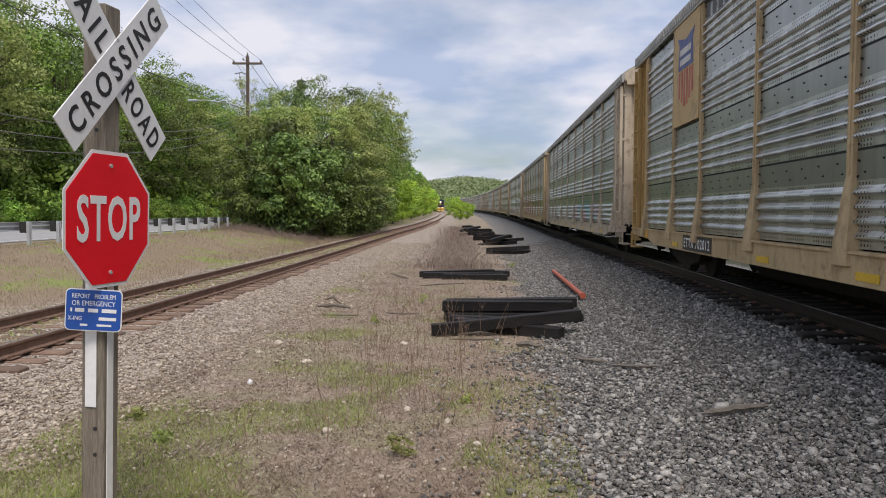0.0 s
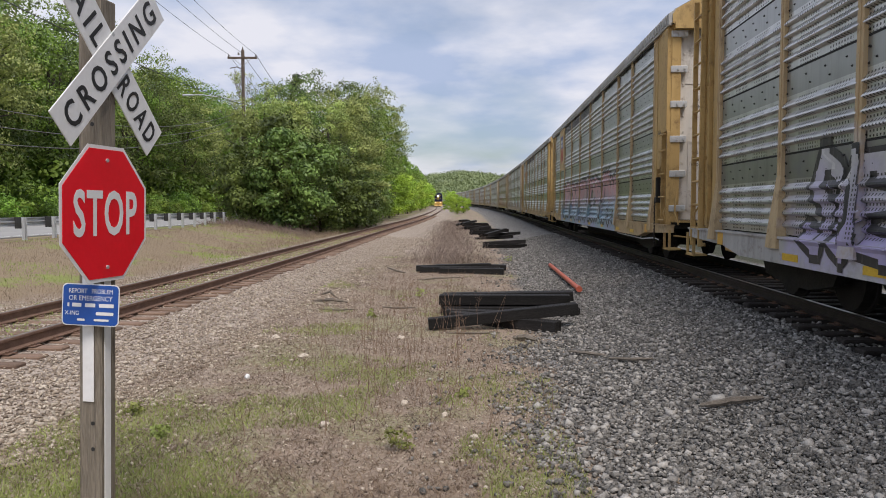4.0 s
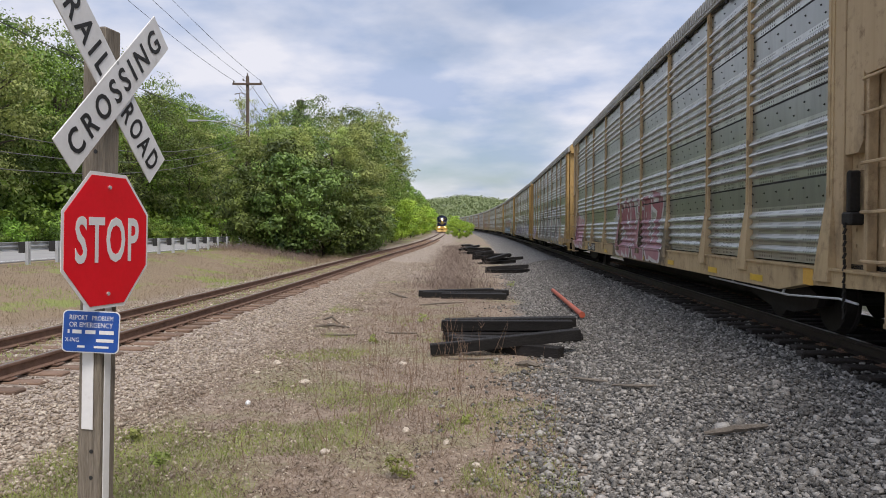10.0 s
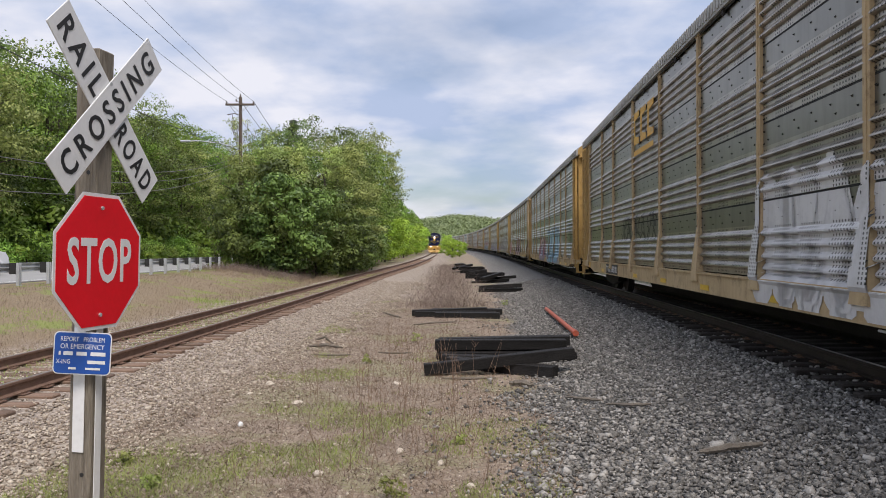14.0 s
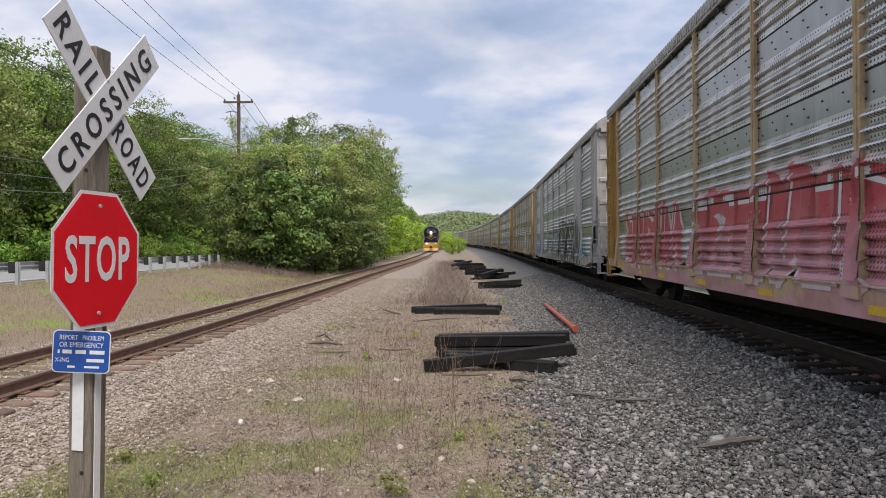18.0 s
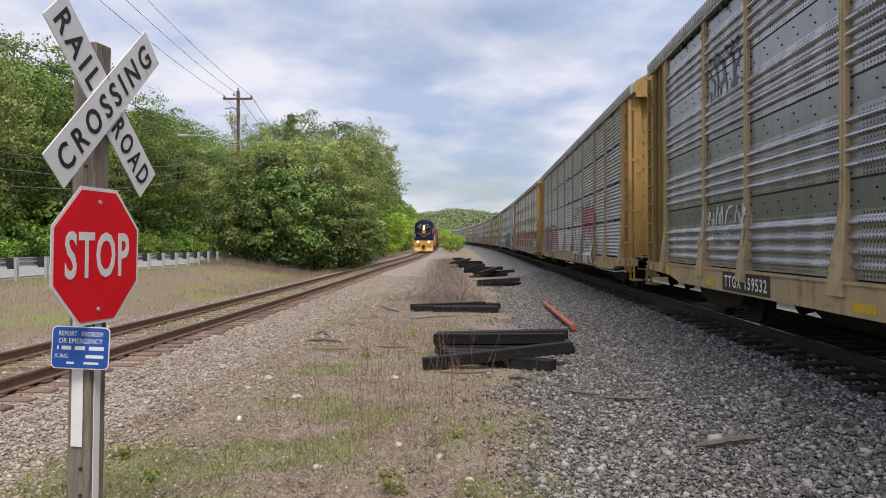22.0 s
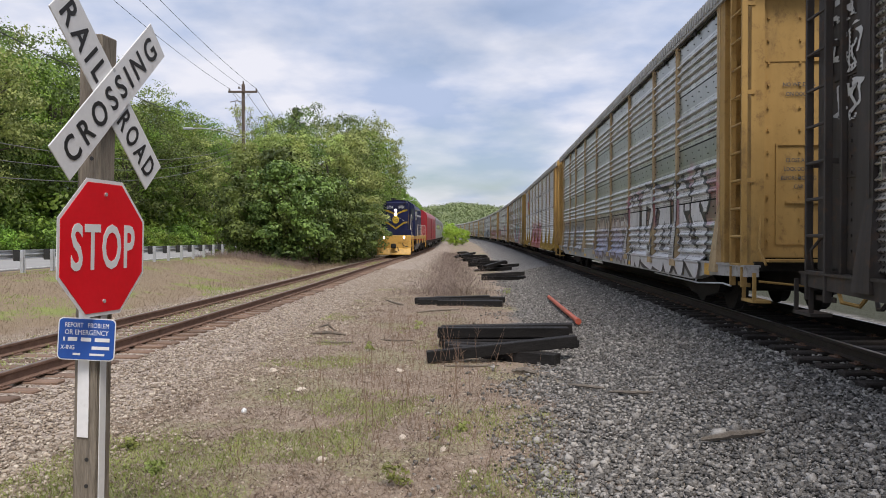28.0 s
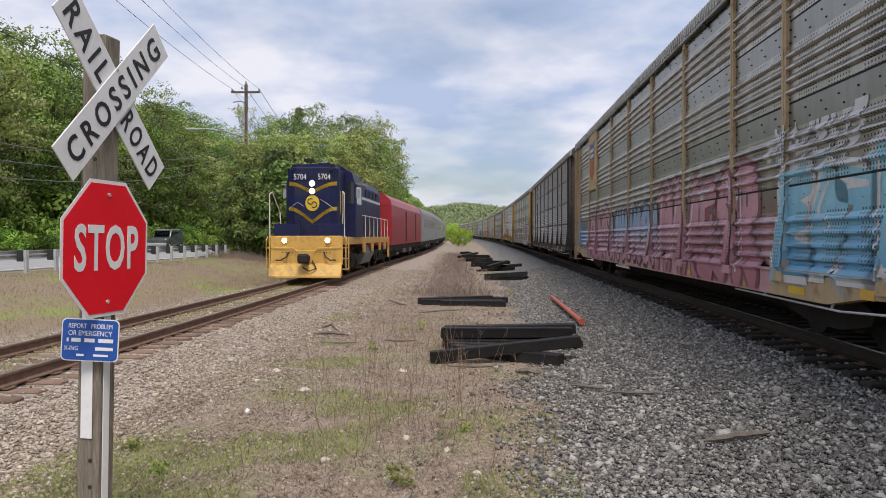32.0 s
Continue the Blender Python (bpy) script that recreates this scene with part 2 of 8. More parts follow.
M_PIPE = surface("orange_red_pipe", (0.4, 0.075, 0.035), (0.55, 0.13, 0.07), 4, 0.55, 0, 40, 0.15, dirt=(0.2, 0.1, 0.07))
M_STICK = surface("grey_dead_wood", (0.1, 0.085, 0.07), (0.25, 0.22, 0.18), 8, 0.9, 0, 60, 0.5)
M_TWIG = surface("pale_grey_twig", (0.12, 0.1, 0.085), (0.24, 0.2, 0.17), 3, 0.9)
M_CABLE = surface("weathered_cable_sheath", (0.08, 0.08, 0.08), (0.17, 0.17, 0.17), 3, 0.6)
M_WIRE = surface("wire_black", (0.02, 0.02, 0.02), (0.04, 0.04, 0.04), 3, 0.6)
M_INSUL = surface("insulator_glaze", (0.12, 0.1, 0.09), (0.2, 0.17, 0.15), 3, 0.3)

for m_ in (M_TIE_DARK, M_STONE_GREY, M_STONE_TAN):
    m_.node_tree.nodes["Principled BSDF"].inputs["Specular IOR Level"].default_value = 0.15

# ---- helpers for meshes ----
def thing(name, label, category, group="", at=None):
    e = new(name)
    e.empty_display_size = 0.2
    if at is not None:
        e.matrix_basis = at
    return tagged(e, label, category, group)


def part(name, bm, material, parent=None, label="", kind=""):
    me = bpy.data.meshes.new(name)
    bm.to_mesh(me)
    bm.free()
    me.materials.append(material)
    ob = new(name, me)
    if parent is not None:
        ob.parent = parent
    return tagged(ob, label, "", "", kind)


def raw(name, verts, faces, material, parent=None, label="", kind="", smooth=False):
    me = bpy.data.meshes.new(name)
    me.from_pydata([tuple(v) for v in verts], [], faces)
    if smooth:
        me.polygons.foreach_set("use_smooth", [True] * len(me.polygons))
    me.materials.append(material)
    ob = new(name, me)
    if parent is not None:
        ob.parent = parent
    return tagged(ob, label, "", "", kind)


def arrays(name, verts, faces, material, parent=None):
    """A mesh from numpy arrays of corners and of equal-sided faces."""
    me = bpy.data.meshes.new(name)
    k = faces.shape[1]
    me.vertices.add(len(verts))
    me.vertices.foreach_set("co", verts.astype(np.float32).ravel())
    me.loops.add(faces.size)
    me.loops.foreach_set("vertex_index", faces.astype(np.int32).ravel())
    me.polygons.add(len(faces))
    me.polygons.foreach_set("loop_start", np.arange(0, faces.size, k, dtype=np.int32))
    me.update(calc_edges=True)
    me.materials.append(material)
    ob = new(name, me)
    if parent is not None:
        ob.parent = parent
    return ob


def box(bm, x0, x1, y0, y1, z0, z1, bevel=0.0, m=None):
    r = bmesh.ops.create_cube(bm, size=1.0)
    vs = r["verts"]
    bmesh.ops.scale(bm, vec=(x1 - x0, y1 - y0, z1 - z0), verts=vs)
    bmesh.ops.translate(bm, vec=((x0 + x1) / 2, (y0 + y1) / 2, (z0 + z1) / 2), verts=vs)
    if m is not None:
        bmesh.ops.transform(bm, matrix=m, verts=vs)
    if bevel:
        es = list({e for v in vs for e in v.link_edges})
        bmesh.ops.bevel(bm, geom=es, offset=bevel, segments=1, affect="EDGES", profile=0.5)


def rod(bm, a, b, r, seg=8, r2=None):
    a, b = Vector(a), Vector(b)
    d = b - a
    m = Matrix.Translation((a + b) / 2) @ d.to_track_quat("Z", "Y").to_matrix().to_4x4()
    bmesh.ops.create_cone(bm, cap_ends=True, segments=seg, radius1=r, radius2=r if r2 is None else r2, depth=d.length, matrix=m)


def tube(bm, pts, radii, seg=6):
    """One connected tube through the points, with a radius at each."""
    pts = [Vector(p) for p in pts]
    rings = []
    for i, p in enumerate(pts):
        d = (pts[min(i + 1, len(pts) - 1)] - pts[max(i - 1, 0)]).normalized()
        side = d.cross(Vector((0, 0, 1)))
        side = side.normalized() if side.length > 0.05 else Vector((1, 0, 0))
        up_ = side.cross(d).normalized()
        rings.append([bm.verts.new(p + (side * math.cos(6.28319 * k / seg) + up_ * math.sin(6.28319 * k / seg)) * radii[i]) for k in range(seg)])
    for r0, r1 in zip(rings[:-1], rings[1:]):
        for k in range(seg):
            bm.faces.new((r0[k], r0[(k + 1) % seg], r1[(k + 1) % seg], r1[k]))
    bm.faces.new(rings[0][::-1])
    bm.faces.new(rings[-1])


def bent(bm, pts, r, seg=6):
    tube(bm, pts, [r] * len(pts), seg)


def prism(bm, outline, y0, y1, axis="y"):
    """An outline in two axes drawn out along the third: y (x, z given), x (y, z given) or z (x, y given)."""
    def at(p, d):
        return {"y": (p[0], d, p[1]), "x": (d, p[0], p[1]), "z": (p[0], p[1], d)}[axis]
    a = [bm.verts.new(at(p, y0)) for p in outline]
    b = [bm.verts.new(at(p, y1)) for p in outline]
    n = len(a)
    bm.faces.new(a)
    bm.faces.new(b[::-1])
    for i in range(n):
        bm.faces.new((a[i], b[i], b[(i + 1) % n], a[(i + 1) % n]))
    bmesh.ops.recalc_face_normals(bm, faces=bm.faces[:])


def lettering(name, words, size, material, parent, m, label="", depth=0.0008, width=None, height=None, bold=0.0, spaced=1.0):
    """Words in the built-in font as a thin mesh; centred on m, facing m's +z."""
    cu = bpy.data.curves.new(name, "FONT")
    cu.body, cu.size, cu.extrude, cu.align_x, cu.align_y = words, size, depth, "CENTER", "CENTER"
    cu.resolution_u = 3
    cu.offset = bold
    cu.space_character = spaced
    tmp = bpy.data.objects.new(name, cu)
    me = bpy.data.meshes.new_from_object(tmp)
    bpy.data.objects.remove(tmp)
    co = np.zeros(len(me.vertices) * 3, np.float32)
    me.vertices.foreach_get("co", co)
    co = co.reshape(-1, 3)
    lo, hi = co.min(0), co.max(0)
    co[:, :2] -= (lo[:2] + hi[:2]) / 2
    if width:
        co[:, 0] *= width / (hi[0] - lo[0])
    if height:
        co[:, 1] *= height / (hi[1] - lo[1])
    me.vertices.foreach_set("co", co.ravel())
    me.transform(m)
    me.materials.clear()
    me.materials.append(material)
    ob = new(name, me)
    ob.parent = parent
    return tagged(ob, label)


# ---- plan ----
def left_x(y):
    """Centre of the old siding."""
    return 0.1 - 0.000149 * (y - 215) ** 2 - 0.5 * math.exp(-((y - 48) / 24) ** 2)


def right_x(y):
    """Centre of the main line."""
    return 5.3 + 0.0715 * y - 0.00016 * y * y


def road_x(y):
    """Line of the guardrail."""
    return -13.9


LEFT_RAIL, RIGHT_RAIL = 0.32, 0.65


def grade(y):
    """Both tracks climb gently away from the crossing."""
    return 0.0075 * 9 * math.log1p(math.exp(min(60.0, (min(y, 430) - 40) / 9)))


def smooth(a, b, v):
    v = min(1.0, max(0.0, (v - a) / (b - a)))
    return v * v * (3 - 2 * v)


def ground_z(x, y):
    xl, xr, xg = left_x(y), right_x(y), road_x(y)
    z = 0.0
    dl, dr = x - xl, x - xr
    z += 0.1 * (1 - smooth(0.95, 3.0, abs(dl)))
    z += 0.015 * (1 - smooth(0.45, 0.9, abs(dl)))
    if dr < 0:
        z += 0.41 * (1 - smooth(0.85, 4.2, -dr))
    else:
        z += 0.41 - 0.3 * smooth(1.6, 5.0, dr)
    if dl < 0:
        z += 0.86 * (1 - smooth(xg + 0.6, xl - 2.4, x))
    z += grade(y) * smooth(-12.5, -6.5, x)
    z += 0.03 * noise.noise(Vector((x * 0.7, y * 0.5, 3))) * (1 if abs(dl) > 1.6 and abs(dr) > 1.8 and x > xg else 0)
    return z


# ---- ground: one sheet out to the horizon ----
def ground_material():
    m, n, l, p = nodes_of("trackside_ground")
    geo = n.new("ShaderNodeNewGeometry").outputs["Position"]
    s = n.new("ShaderNodeSeparateXYZ")
    l.new(geo, s.inputs[0])
    X, Y = s.outputs[0], s.outputs[1]
    w1 = noise_tex(n, l, geo, 0.6, 4)
    w2 = noise_tex(n, l, geo, 2.5, 5, 0.65)
    wob = calc(n, l, "MULTIPLY_ADD", w1, 2.4, -1.2)
    wob2 = calc(n, l, "MULTIPLY_ADD", w2, 1.6, -0.8)
    edge = calc(n, l, "ADD", wob, wob2)
    # distances from the two tracks
    yy = calc(n, l, "MULTIPLY", Y, Y)
    yo = calc(n, l, "SUBTRACT", Y, 215.0)
    xl = calc(n, l, "MULTIPLY_ADD", calc(n, l, "MULTIPLY", yo, yo), -0.000149, -0.1)
    xr = calc(n, l, "ADD", calc(n, l, "MULTIPLY_ADD", Y, 0.0715, 5.3), calc(n, l, "MULTIPLY", yy, -0.00016))
    dl = calc(n, l, "SUBTRACT", X, xl)
    dr = calc(n, l, "SUBTRACT", X, xr)
    def step(v, a, b):
        mr = n.new("ShaderNodeMapRange")
        mr.interpolation_type = "SMOOTHSTEP"
        mr.inputs["From Min"].default_value, mr.inputs["From Max"].default_value = a, b
        l.new(v, mr.inputs["Value"])
        return mr.outputs[0]
    # dirt and grass
    fine = noise_tex(n, l, geo, 28, 5, 0.7)
    mid = noise_tex(n, l, geo, 5, 5, 0.65)
    dirt = mix(n, l, 0.5, ramp(n, l, fine, [(0.32, (0.075, 0.052, 0.038)), (0.68, (0.42, 0.335, 0.255))]),
               ramp(n, l, mid, [(0.3, (0.175, 0.118, 0.075)), (0.7, (0.34, 0.255, 0.17))]))
    litter = noise_tex(n, l, geo, 11, 6, 0.75)
    dirt = mix(n, l, calc(n, l, "MULTIPLY", step(litter, 0.53, 0.62), 0.65), dirt, (0.085, 0.06, 0.045))
    patch = noise_tex(n, l, geo, 0.55, 5, 0.6)
    near = calc(n, l, "SUBTRACT", 1.0, step(Y, 6, 16))
    g = calc(n, l, "ADD", patch, calc(n, l, "MULTIPLY", calc(n, l, "MULTIPLY", near, calc(n, l, "SUBTRACT", 1.0, step(X, -1.9, 0.2))), 0.1))
    gmask = calc(n, l, "MULTIPLY", step(g, 0.51, 0.59), step(fine, 0.3, 0.6))
    green = ramp(n, l, fine, [(0.3, (0.1, 0.125, 0.03)), (0.7, (0.27, 0.33, 0.085))])
    dirt = mix(n, l, calc(n, l, "MULTIPLY", gmask, 0.7), dirt, green)
    # crushed stone under the loose stones
    def crushed(lo, hi, scale):
        v = n.new("ShaderNodeTexVoronoi")
        v.inputs["Scale"].default_value = scale
        l.new(geo, v.inputs["Vector"])
        sep2 = n.new("ShaderNodeSeparateColor")
        l.new(v.outputs["Color"], sep2.inputs[0])
        return ramp(n, l, sep2.outputs[0], [(0.0, lo), (0.55, tuple((a + b) / 2 for a, b in zip(lo, hi))), (1.0, hi)]), v.outputs["Distance"]
    tan, td = crushed((0.11, 0.082, 0.062), (0.58, 0.5, 0.42), 26)
    grey, gd = crushed((0.008, 0.008, 0.008), (0.33, 0.322, 0.31), 19)
    coarse_t, _ = crushed((0.15, 0.115, 0.09), (0.52, 0.445, 0.37), 9)
    coarse_g, _ = crushed((0.02, 0.02, 0.02), (0.3, 0.292, 0.28), 8)
    tan, grey = mix(n, l, 0.4, tan, coarse_t), mix(n, l, 0.4, grey, coarse_g)
    closer = calc(n, l, "MULTIPLY", calc(n, l, "SUBTRACT", 1.0, step(Y, 6, 14)), 0.5)
    tmask = calc(n, l, "SUBTRACT", 1.0, step(calc(n, l, "ADD", calc(n, l, "ADD", dl, closer), edge), 2.7, 4.6))
    narrow = calc(n, l, "SUBTRACT", 1.0, step(calc(n, l, "ADD", calc(n, l, "MULTIPLY", dl, -1.0), edge), 1.8, 3.0))
    tmask = calc(n, l, "MULTIPLY", tmask, narrow)
    gmask2 = step(calc(n, l, "ADD", dr, calc(n, l, "MULTIPLY", edge, 0.7)), -4.9, -4.3)
    # grass verge by the road
    verge = step(calc(n, l, "ADD", calc(n, l, "MULTIPLY", dl, -1.0), edge), 2.4, 3.4)
    vcol = mix(n, l, step(patch, 0.53, 0.61), ramp(n, l, fine, [(0.3, (0.12, 0.088, 0.055)), (0.7, (0.36, 0.28, 0.185))]), ramp(n, l, fine, [(0.3, (0.13, 0.15, 0.04)), (0.7, (0.29, 0.325, 0.1))]))
    dirt = mix(n, l, 0.38, dirt, tan)
    col = mix(n, l, tmask, dirt, tan)
    col = mix(n, l, verge, col, vcol)
    col = mix(n, l, gmask2, col, grey)
    # weedy soil beyond the main line, painted near-black as shade under the wagons
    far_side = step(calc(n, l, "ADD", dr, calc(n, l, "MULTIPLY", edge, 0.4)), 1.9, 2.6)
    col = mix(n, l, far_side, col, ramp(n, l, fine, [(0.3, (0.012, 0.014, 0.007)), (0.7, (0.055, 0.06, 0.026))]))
    # oil, brake dust and painted shade under the wagons, between the main line's rails
    oil_and_shade = calc(n, l, "SUBTRACT", 1.0, step(calc(n, l, "ADD", calc(n, l, "ABSOLUTE", dr), calc(n, l, "MULTIPLY", edge, 0.15)), 1.2, 1.8))
    col = mix(n, l, calc(n, l, "MULTIPLY", oil_and_shade, 0.94), col, (0.014, 0.012, 0.011))
    l.new(col, p.inputs["Base Color"])
    p.inputs["Roughness"].default_value = 0.95
    h = calc(n, l, "ADD", calc(n, l, "MULTIPLY", gd, calc(n, l, "ADD", gmask2, tmask)), calc(n, l, "MULTIPLY", fine, 0.5))
    bump(n, l, p, h, 0.7, 0.03)
    return m


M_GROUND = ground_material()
xs = sorted({round(v, 3) for v in list(np.arange(-30, 22, 0.35)) + list(np.arange(-90, -30, 6)) + list(np.arange(22, 90, 6)) + [-4000, -1500, -600, -250, -140, 140, 250, 600, 1500, 4000]})
ys = sorted({round(v, 3) for v in list(np.arange(-6, 40, 0.5)) + list(np.arange(40, 120, 2.0)) + list(np.arange(120, 420, 10)) + [-4000, -1500, -500, -200, -100, -60, -30, -15, 500, 700, 1000, 1600, 2600, 4500]})
gv = [(x, y, ground_z(x, min(max(y, -60), 420))) for y in ys for x in xs]
nx = len(xs)
gf = [(j * nx + i, j * nx + i + 1, (j + 1) * nx + i + 1, (j + 1) * nx + i) for j in range(len(ys) - 1) for i in range(nx - 1)]
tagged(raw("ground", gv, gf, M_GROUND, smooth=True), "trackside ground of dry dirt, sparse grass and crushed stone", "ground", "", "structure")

# road behind the guardrail
rv, rf = [], []
rys = [-320, -120, -60, -20, 0, 20, 40, 60, 80, 110, 150, 250, 470]
for y in rys:
    g = road_x(y) - 1.3
    rv += [(g, y, 0.9), (g - 13.0, y, 1.0), (g - 13.0, y, 0.6), (g, y, 0.6)]
for i in range(len(rys) - 1):
    a, b = i * 4, i * 4 + 4
    rf += [(a, b, b + 1, a + 1), (a + 1, b + 1, b + 2, a + 2), (a + 3, b + 3, b, a)]
tagged(raw("road", rv, rf, M_ASPHALT), "pale grey two-lane asphalt road behind the guardrail", "road", "", "structure")
for off, nm in ((0.4, "edge_line"), (12.5, "edge_line"), (9.3, "centre_line")):
    lv, lf = [], []
    for i, y in enumerate(rys):
        g = road_x(y) - 1.3 - off
        zz = 0.9 + 0.1 * off / 13.0 + 0.005
        lv += [(g + 0.06, y, zz), (g - 0.06, y, zz)]
        if i:
            lf.append((2 * i - 2, 2 * i, 2 * i + 1, 2 * i - 1))
    tagged(raw(nm, lv, lf, M_WHITE_SIGN), "painted line on the road", "road marking", "", "structure")


# ---- tracks ----
RAIL_OUT = [(-0.07, -0.17), (0.07, -0.17), (0.07, -0.155), (0.012, -0.135), (0.012, -0.05), (0.036, -0.035), (0.036, -0.006), (0.028, 0.0), (-0.028, 0.0), (-0.036, -0.006), (-0.036, -0.035), (-0.012, -0.05), (-0.012, -0.135), (-0.07, -0.155)]


def sweep(line, offset, z, outline, ys_):
    v, f = [], []
    k = len(outline)
    for j, y in enumerate(ys_):
        d = (line(y + 0.5) - line(y - 0.5))
        for a, b in outline:
            v.append((line(y) + offset + a, y - (offset + a) * d, z + b + grade(y)))
        if j:
            for i in range(k):
                i2 = (i + 1) % k
                f.append(((j - 1) * k + i, (j - 1) * k + i2, j * k + i2, j * k + i))
    return v, f


def track(label, line, top, m_rail, m_top, m_tie, far, first, proud):
    t = thing("railway_track", label, "railway track")
    t["kind"] = "structure"
    ys_ = [first + i * 2.0 for i in range(int((120 - first) / 2) + 1)] + list(range(130, far, 10))
    for off in (-0.753, 0.753):
        v, f = sweep(line, off, top, RAIL_OUT, ys_)
        r = raw("rail", v, f, m_rail, t)
        v, f = sweep(line, off, top + 0.003, [(-0.027, -0.003), (0.027, -0.003), (0.02, 0.001), (-0.02, 0.001)], ys_)
        raw("running_surface", v, f, m_top, r, "worn running surface of the rail")
    bm = bmesh.new()
    box(bm, -1.3, 1.3, -0.115, 0.115, -0.18, 0.0, 0.015)
    me = bpy.data.meshes.new("tie")
    bm.to_mesh(me)
    bm.free()
    me.materials.append(m_tie)
    bm = bmesh.new()
    for off in (-0.753, 0.753):
        box(bm, off - 0.15, off + 0.15, -0.09, 0.09, 0, 0.012)
        for sx in (-0.09, 0.09):
            box(bm, off + sx - 0.012, off + sx + 0.012, -0.05, -0.02, 0.012, 0.035)
            box(bm, off + sx - 0.012, off + sx + 0.012, 0.02, 0.05, 0.012, 0.035)
    mp = bpy.data.meshes.new("tie_plates")
    bm.to_mesh(mp)
    bm.free()
    mp.materials.append(M_RAIL_RUST)
    rng = random.Random(7)
    y = first
    while y < 110:
        d = line(y + 0.5) - line(y - 0.5)
        o = new("tie", me)
        o.parent = t
        o.matrix_basis = pose(line(y) + rng.uniform(-0.08, 0.08), y, top - 0.182 + rng.uniform(-0.012, 0.0) + proud + grade(y), 0, rng.uniform(-0.5, 0.5), -math.degrees(d) + rng.uniform(-2, 2))
        if y < 40:
            q = new("tie_plates", mp)
            q.parent = t
            q.matrix_basis = pose(line(y), y, top - 0.18 + grade(y), 0, 0, -math.degrees(d))
        y += 0.52
    return t


siding = track("old siding with rusty brown rails on weathered ties in pale ballast", left_x, LEFT_RAIL, M_RAIL_RUST, M_RAIL_TOP_OLD, M_TIE_OLD, 420, 4.0, 0.0)
main = track("main line with dark rails on black creosoted ties in grey ballast", right_x, RIGHT_RAIL, M_RAIL_DARK, M_RAIL_SHINE, M_TIE_MAIN, 520, 2.0, 0.0)

# ---- crossing post with its signs ----
def crossing_post():
    t = thing("crossing_post", "grey weathered square wooden post carrying railroad crossing signs", "sign post", at=pose(-2.012, 4.22, 0, 0, 1.45, 0))
    q = pose(0, 0, 0, 0, 0, -11)
    bm = bmesh.new()
    box(bm, -0.07, 0.07, -0.07, 0.07, -0.3, 3.15, 0.008, q)
    part("post", bm, M_POST_WOOD, t)
    bm = bmesh.new()
    box(bm, -0.042, 0.03, -0.078, -0.0725, 0.875, 1.85, 0.002, q)
    part("reflective_strip", bm, M_WHITE_SIGN, t, "white reflective strip")
    bm = bmesh.new()
    box(bm, 0.0725, 0.078, -0.045, 0.012, 0.0, 2.3, 0.002, q)
    part("side_strip", bm, M_WHITE_SIGN, t, "white strip down the side of the post")
    for z in (2.45, 2.9, 0.75, 0.6):
        bm = bmesh.new()
        rod(bm, q @ Vector((0.02, -0.068, z)), q @ Vector((0.02, -0.0735, z)), 0.012, 8)
        part("bolt_hole", bm, M_BLACK_INK, t)
    return t, pose(0, 0, 0, 0, 0, 79)


post, FACE = crossing_post()


def octagon(r):
    return [(r * math.cos(math.pi / 8 + i * math.pi / 4), r * math.sin(math.pi / 8 + i * math.pi / 4)) for i in range(8)]


def on_face(m, x, z, y):
    """A frame whose +z looks out of the sign's face and +y up."""
    return m @ pose(x, y, z, 90, 0, 0)


# stop sign
S = on_face(FACE, -0.05, 1.95, -0.092)
stop = None
bm = bmesh.new()
R8 = 0.381 / math.cos(math.pi / 8)
prism(bm, octagon(R8), -0.003, 0.0, "z")
bmesh.ops.transform(bm, matrix=S, verts=bm.verts[:])
stop = part("stop_sign", bm, M_WHITE_SIGN, post, "octagonal red stop sign with a white border")
bm = bmesh.new()
prism(bm, octagon(R8 - 0.022), 0.0005, 0.003, "z")
bmesh.ops.transform(bm, matrix=S, verts=bm.verts[:])
part("red_field", bm, M_RED_SIGN, stop)
lettering("lettering", "STOP", 0.3, M_WHITE_SIGN, stop, S @ Matrix.Translation((0, 0.005, 0.005)), "white word on the sign", width=0.56, height=0.258, bold=0.006, spaced=1.1)
for zz in (0.3, -0.3):
    bm = bmesh.new()
    rod(bm, S @ Vector((0, zz, 0.002)), S @ Vector((0, zz, 0.012)), 0.011, 8)
    part("bolt", bm, M_GALV, stop)

# crossbuck: two boards across one another
C = on_face(FACE, 0.0, 2.815, -0.085)
for nm, ang, words, lift in (("crossing_board", 45, ("CROSSING",), 0.012), ("rail_road_board", -45, ("RAIL", "ROAD"), 0.0)):
    m = C @ Matrix.Translation((0, 0, lift)) @ pose(0, 0, 0, 0, 0, ang)
    bm = bmesh.new()
    box(bm, -0.61, 0.61, -0.114, 0.114, -0.004, 0.004, 0.002, m)
    b = part(nm, bm, M_WHITE_SIGN, post, "white board of the crossed sign with black letters")
    if len(words) == 1:
        lettering("lettering", words[0], 0.17, M_BLACK_INK, b, m @ Matrix.Translation((0, 0, 0.006)), width=1.08, height=0.14, bold=0.003, spaced=1.45)
    else:
        lettering("lettering", words[0], 0.17, M_BLACK_INK, b, m @ Matrix.Translation((-0.34, 0, 0.006)), width=0.43, height=0.14, bold=0.003, spaced=1.4)
        lettering("lettering", words[1], 0.17, M_BLACK_INK, b, m @ Matrix.Translation((0.35, 0, 0.006)), width=0.43, height=0.14, bold=0.003, spaced=1.4)
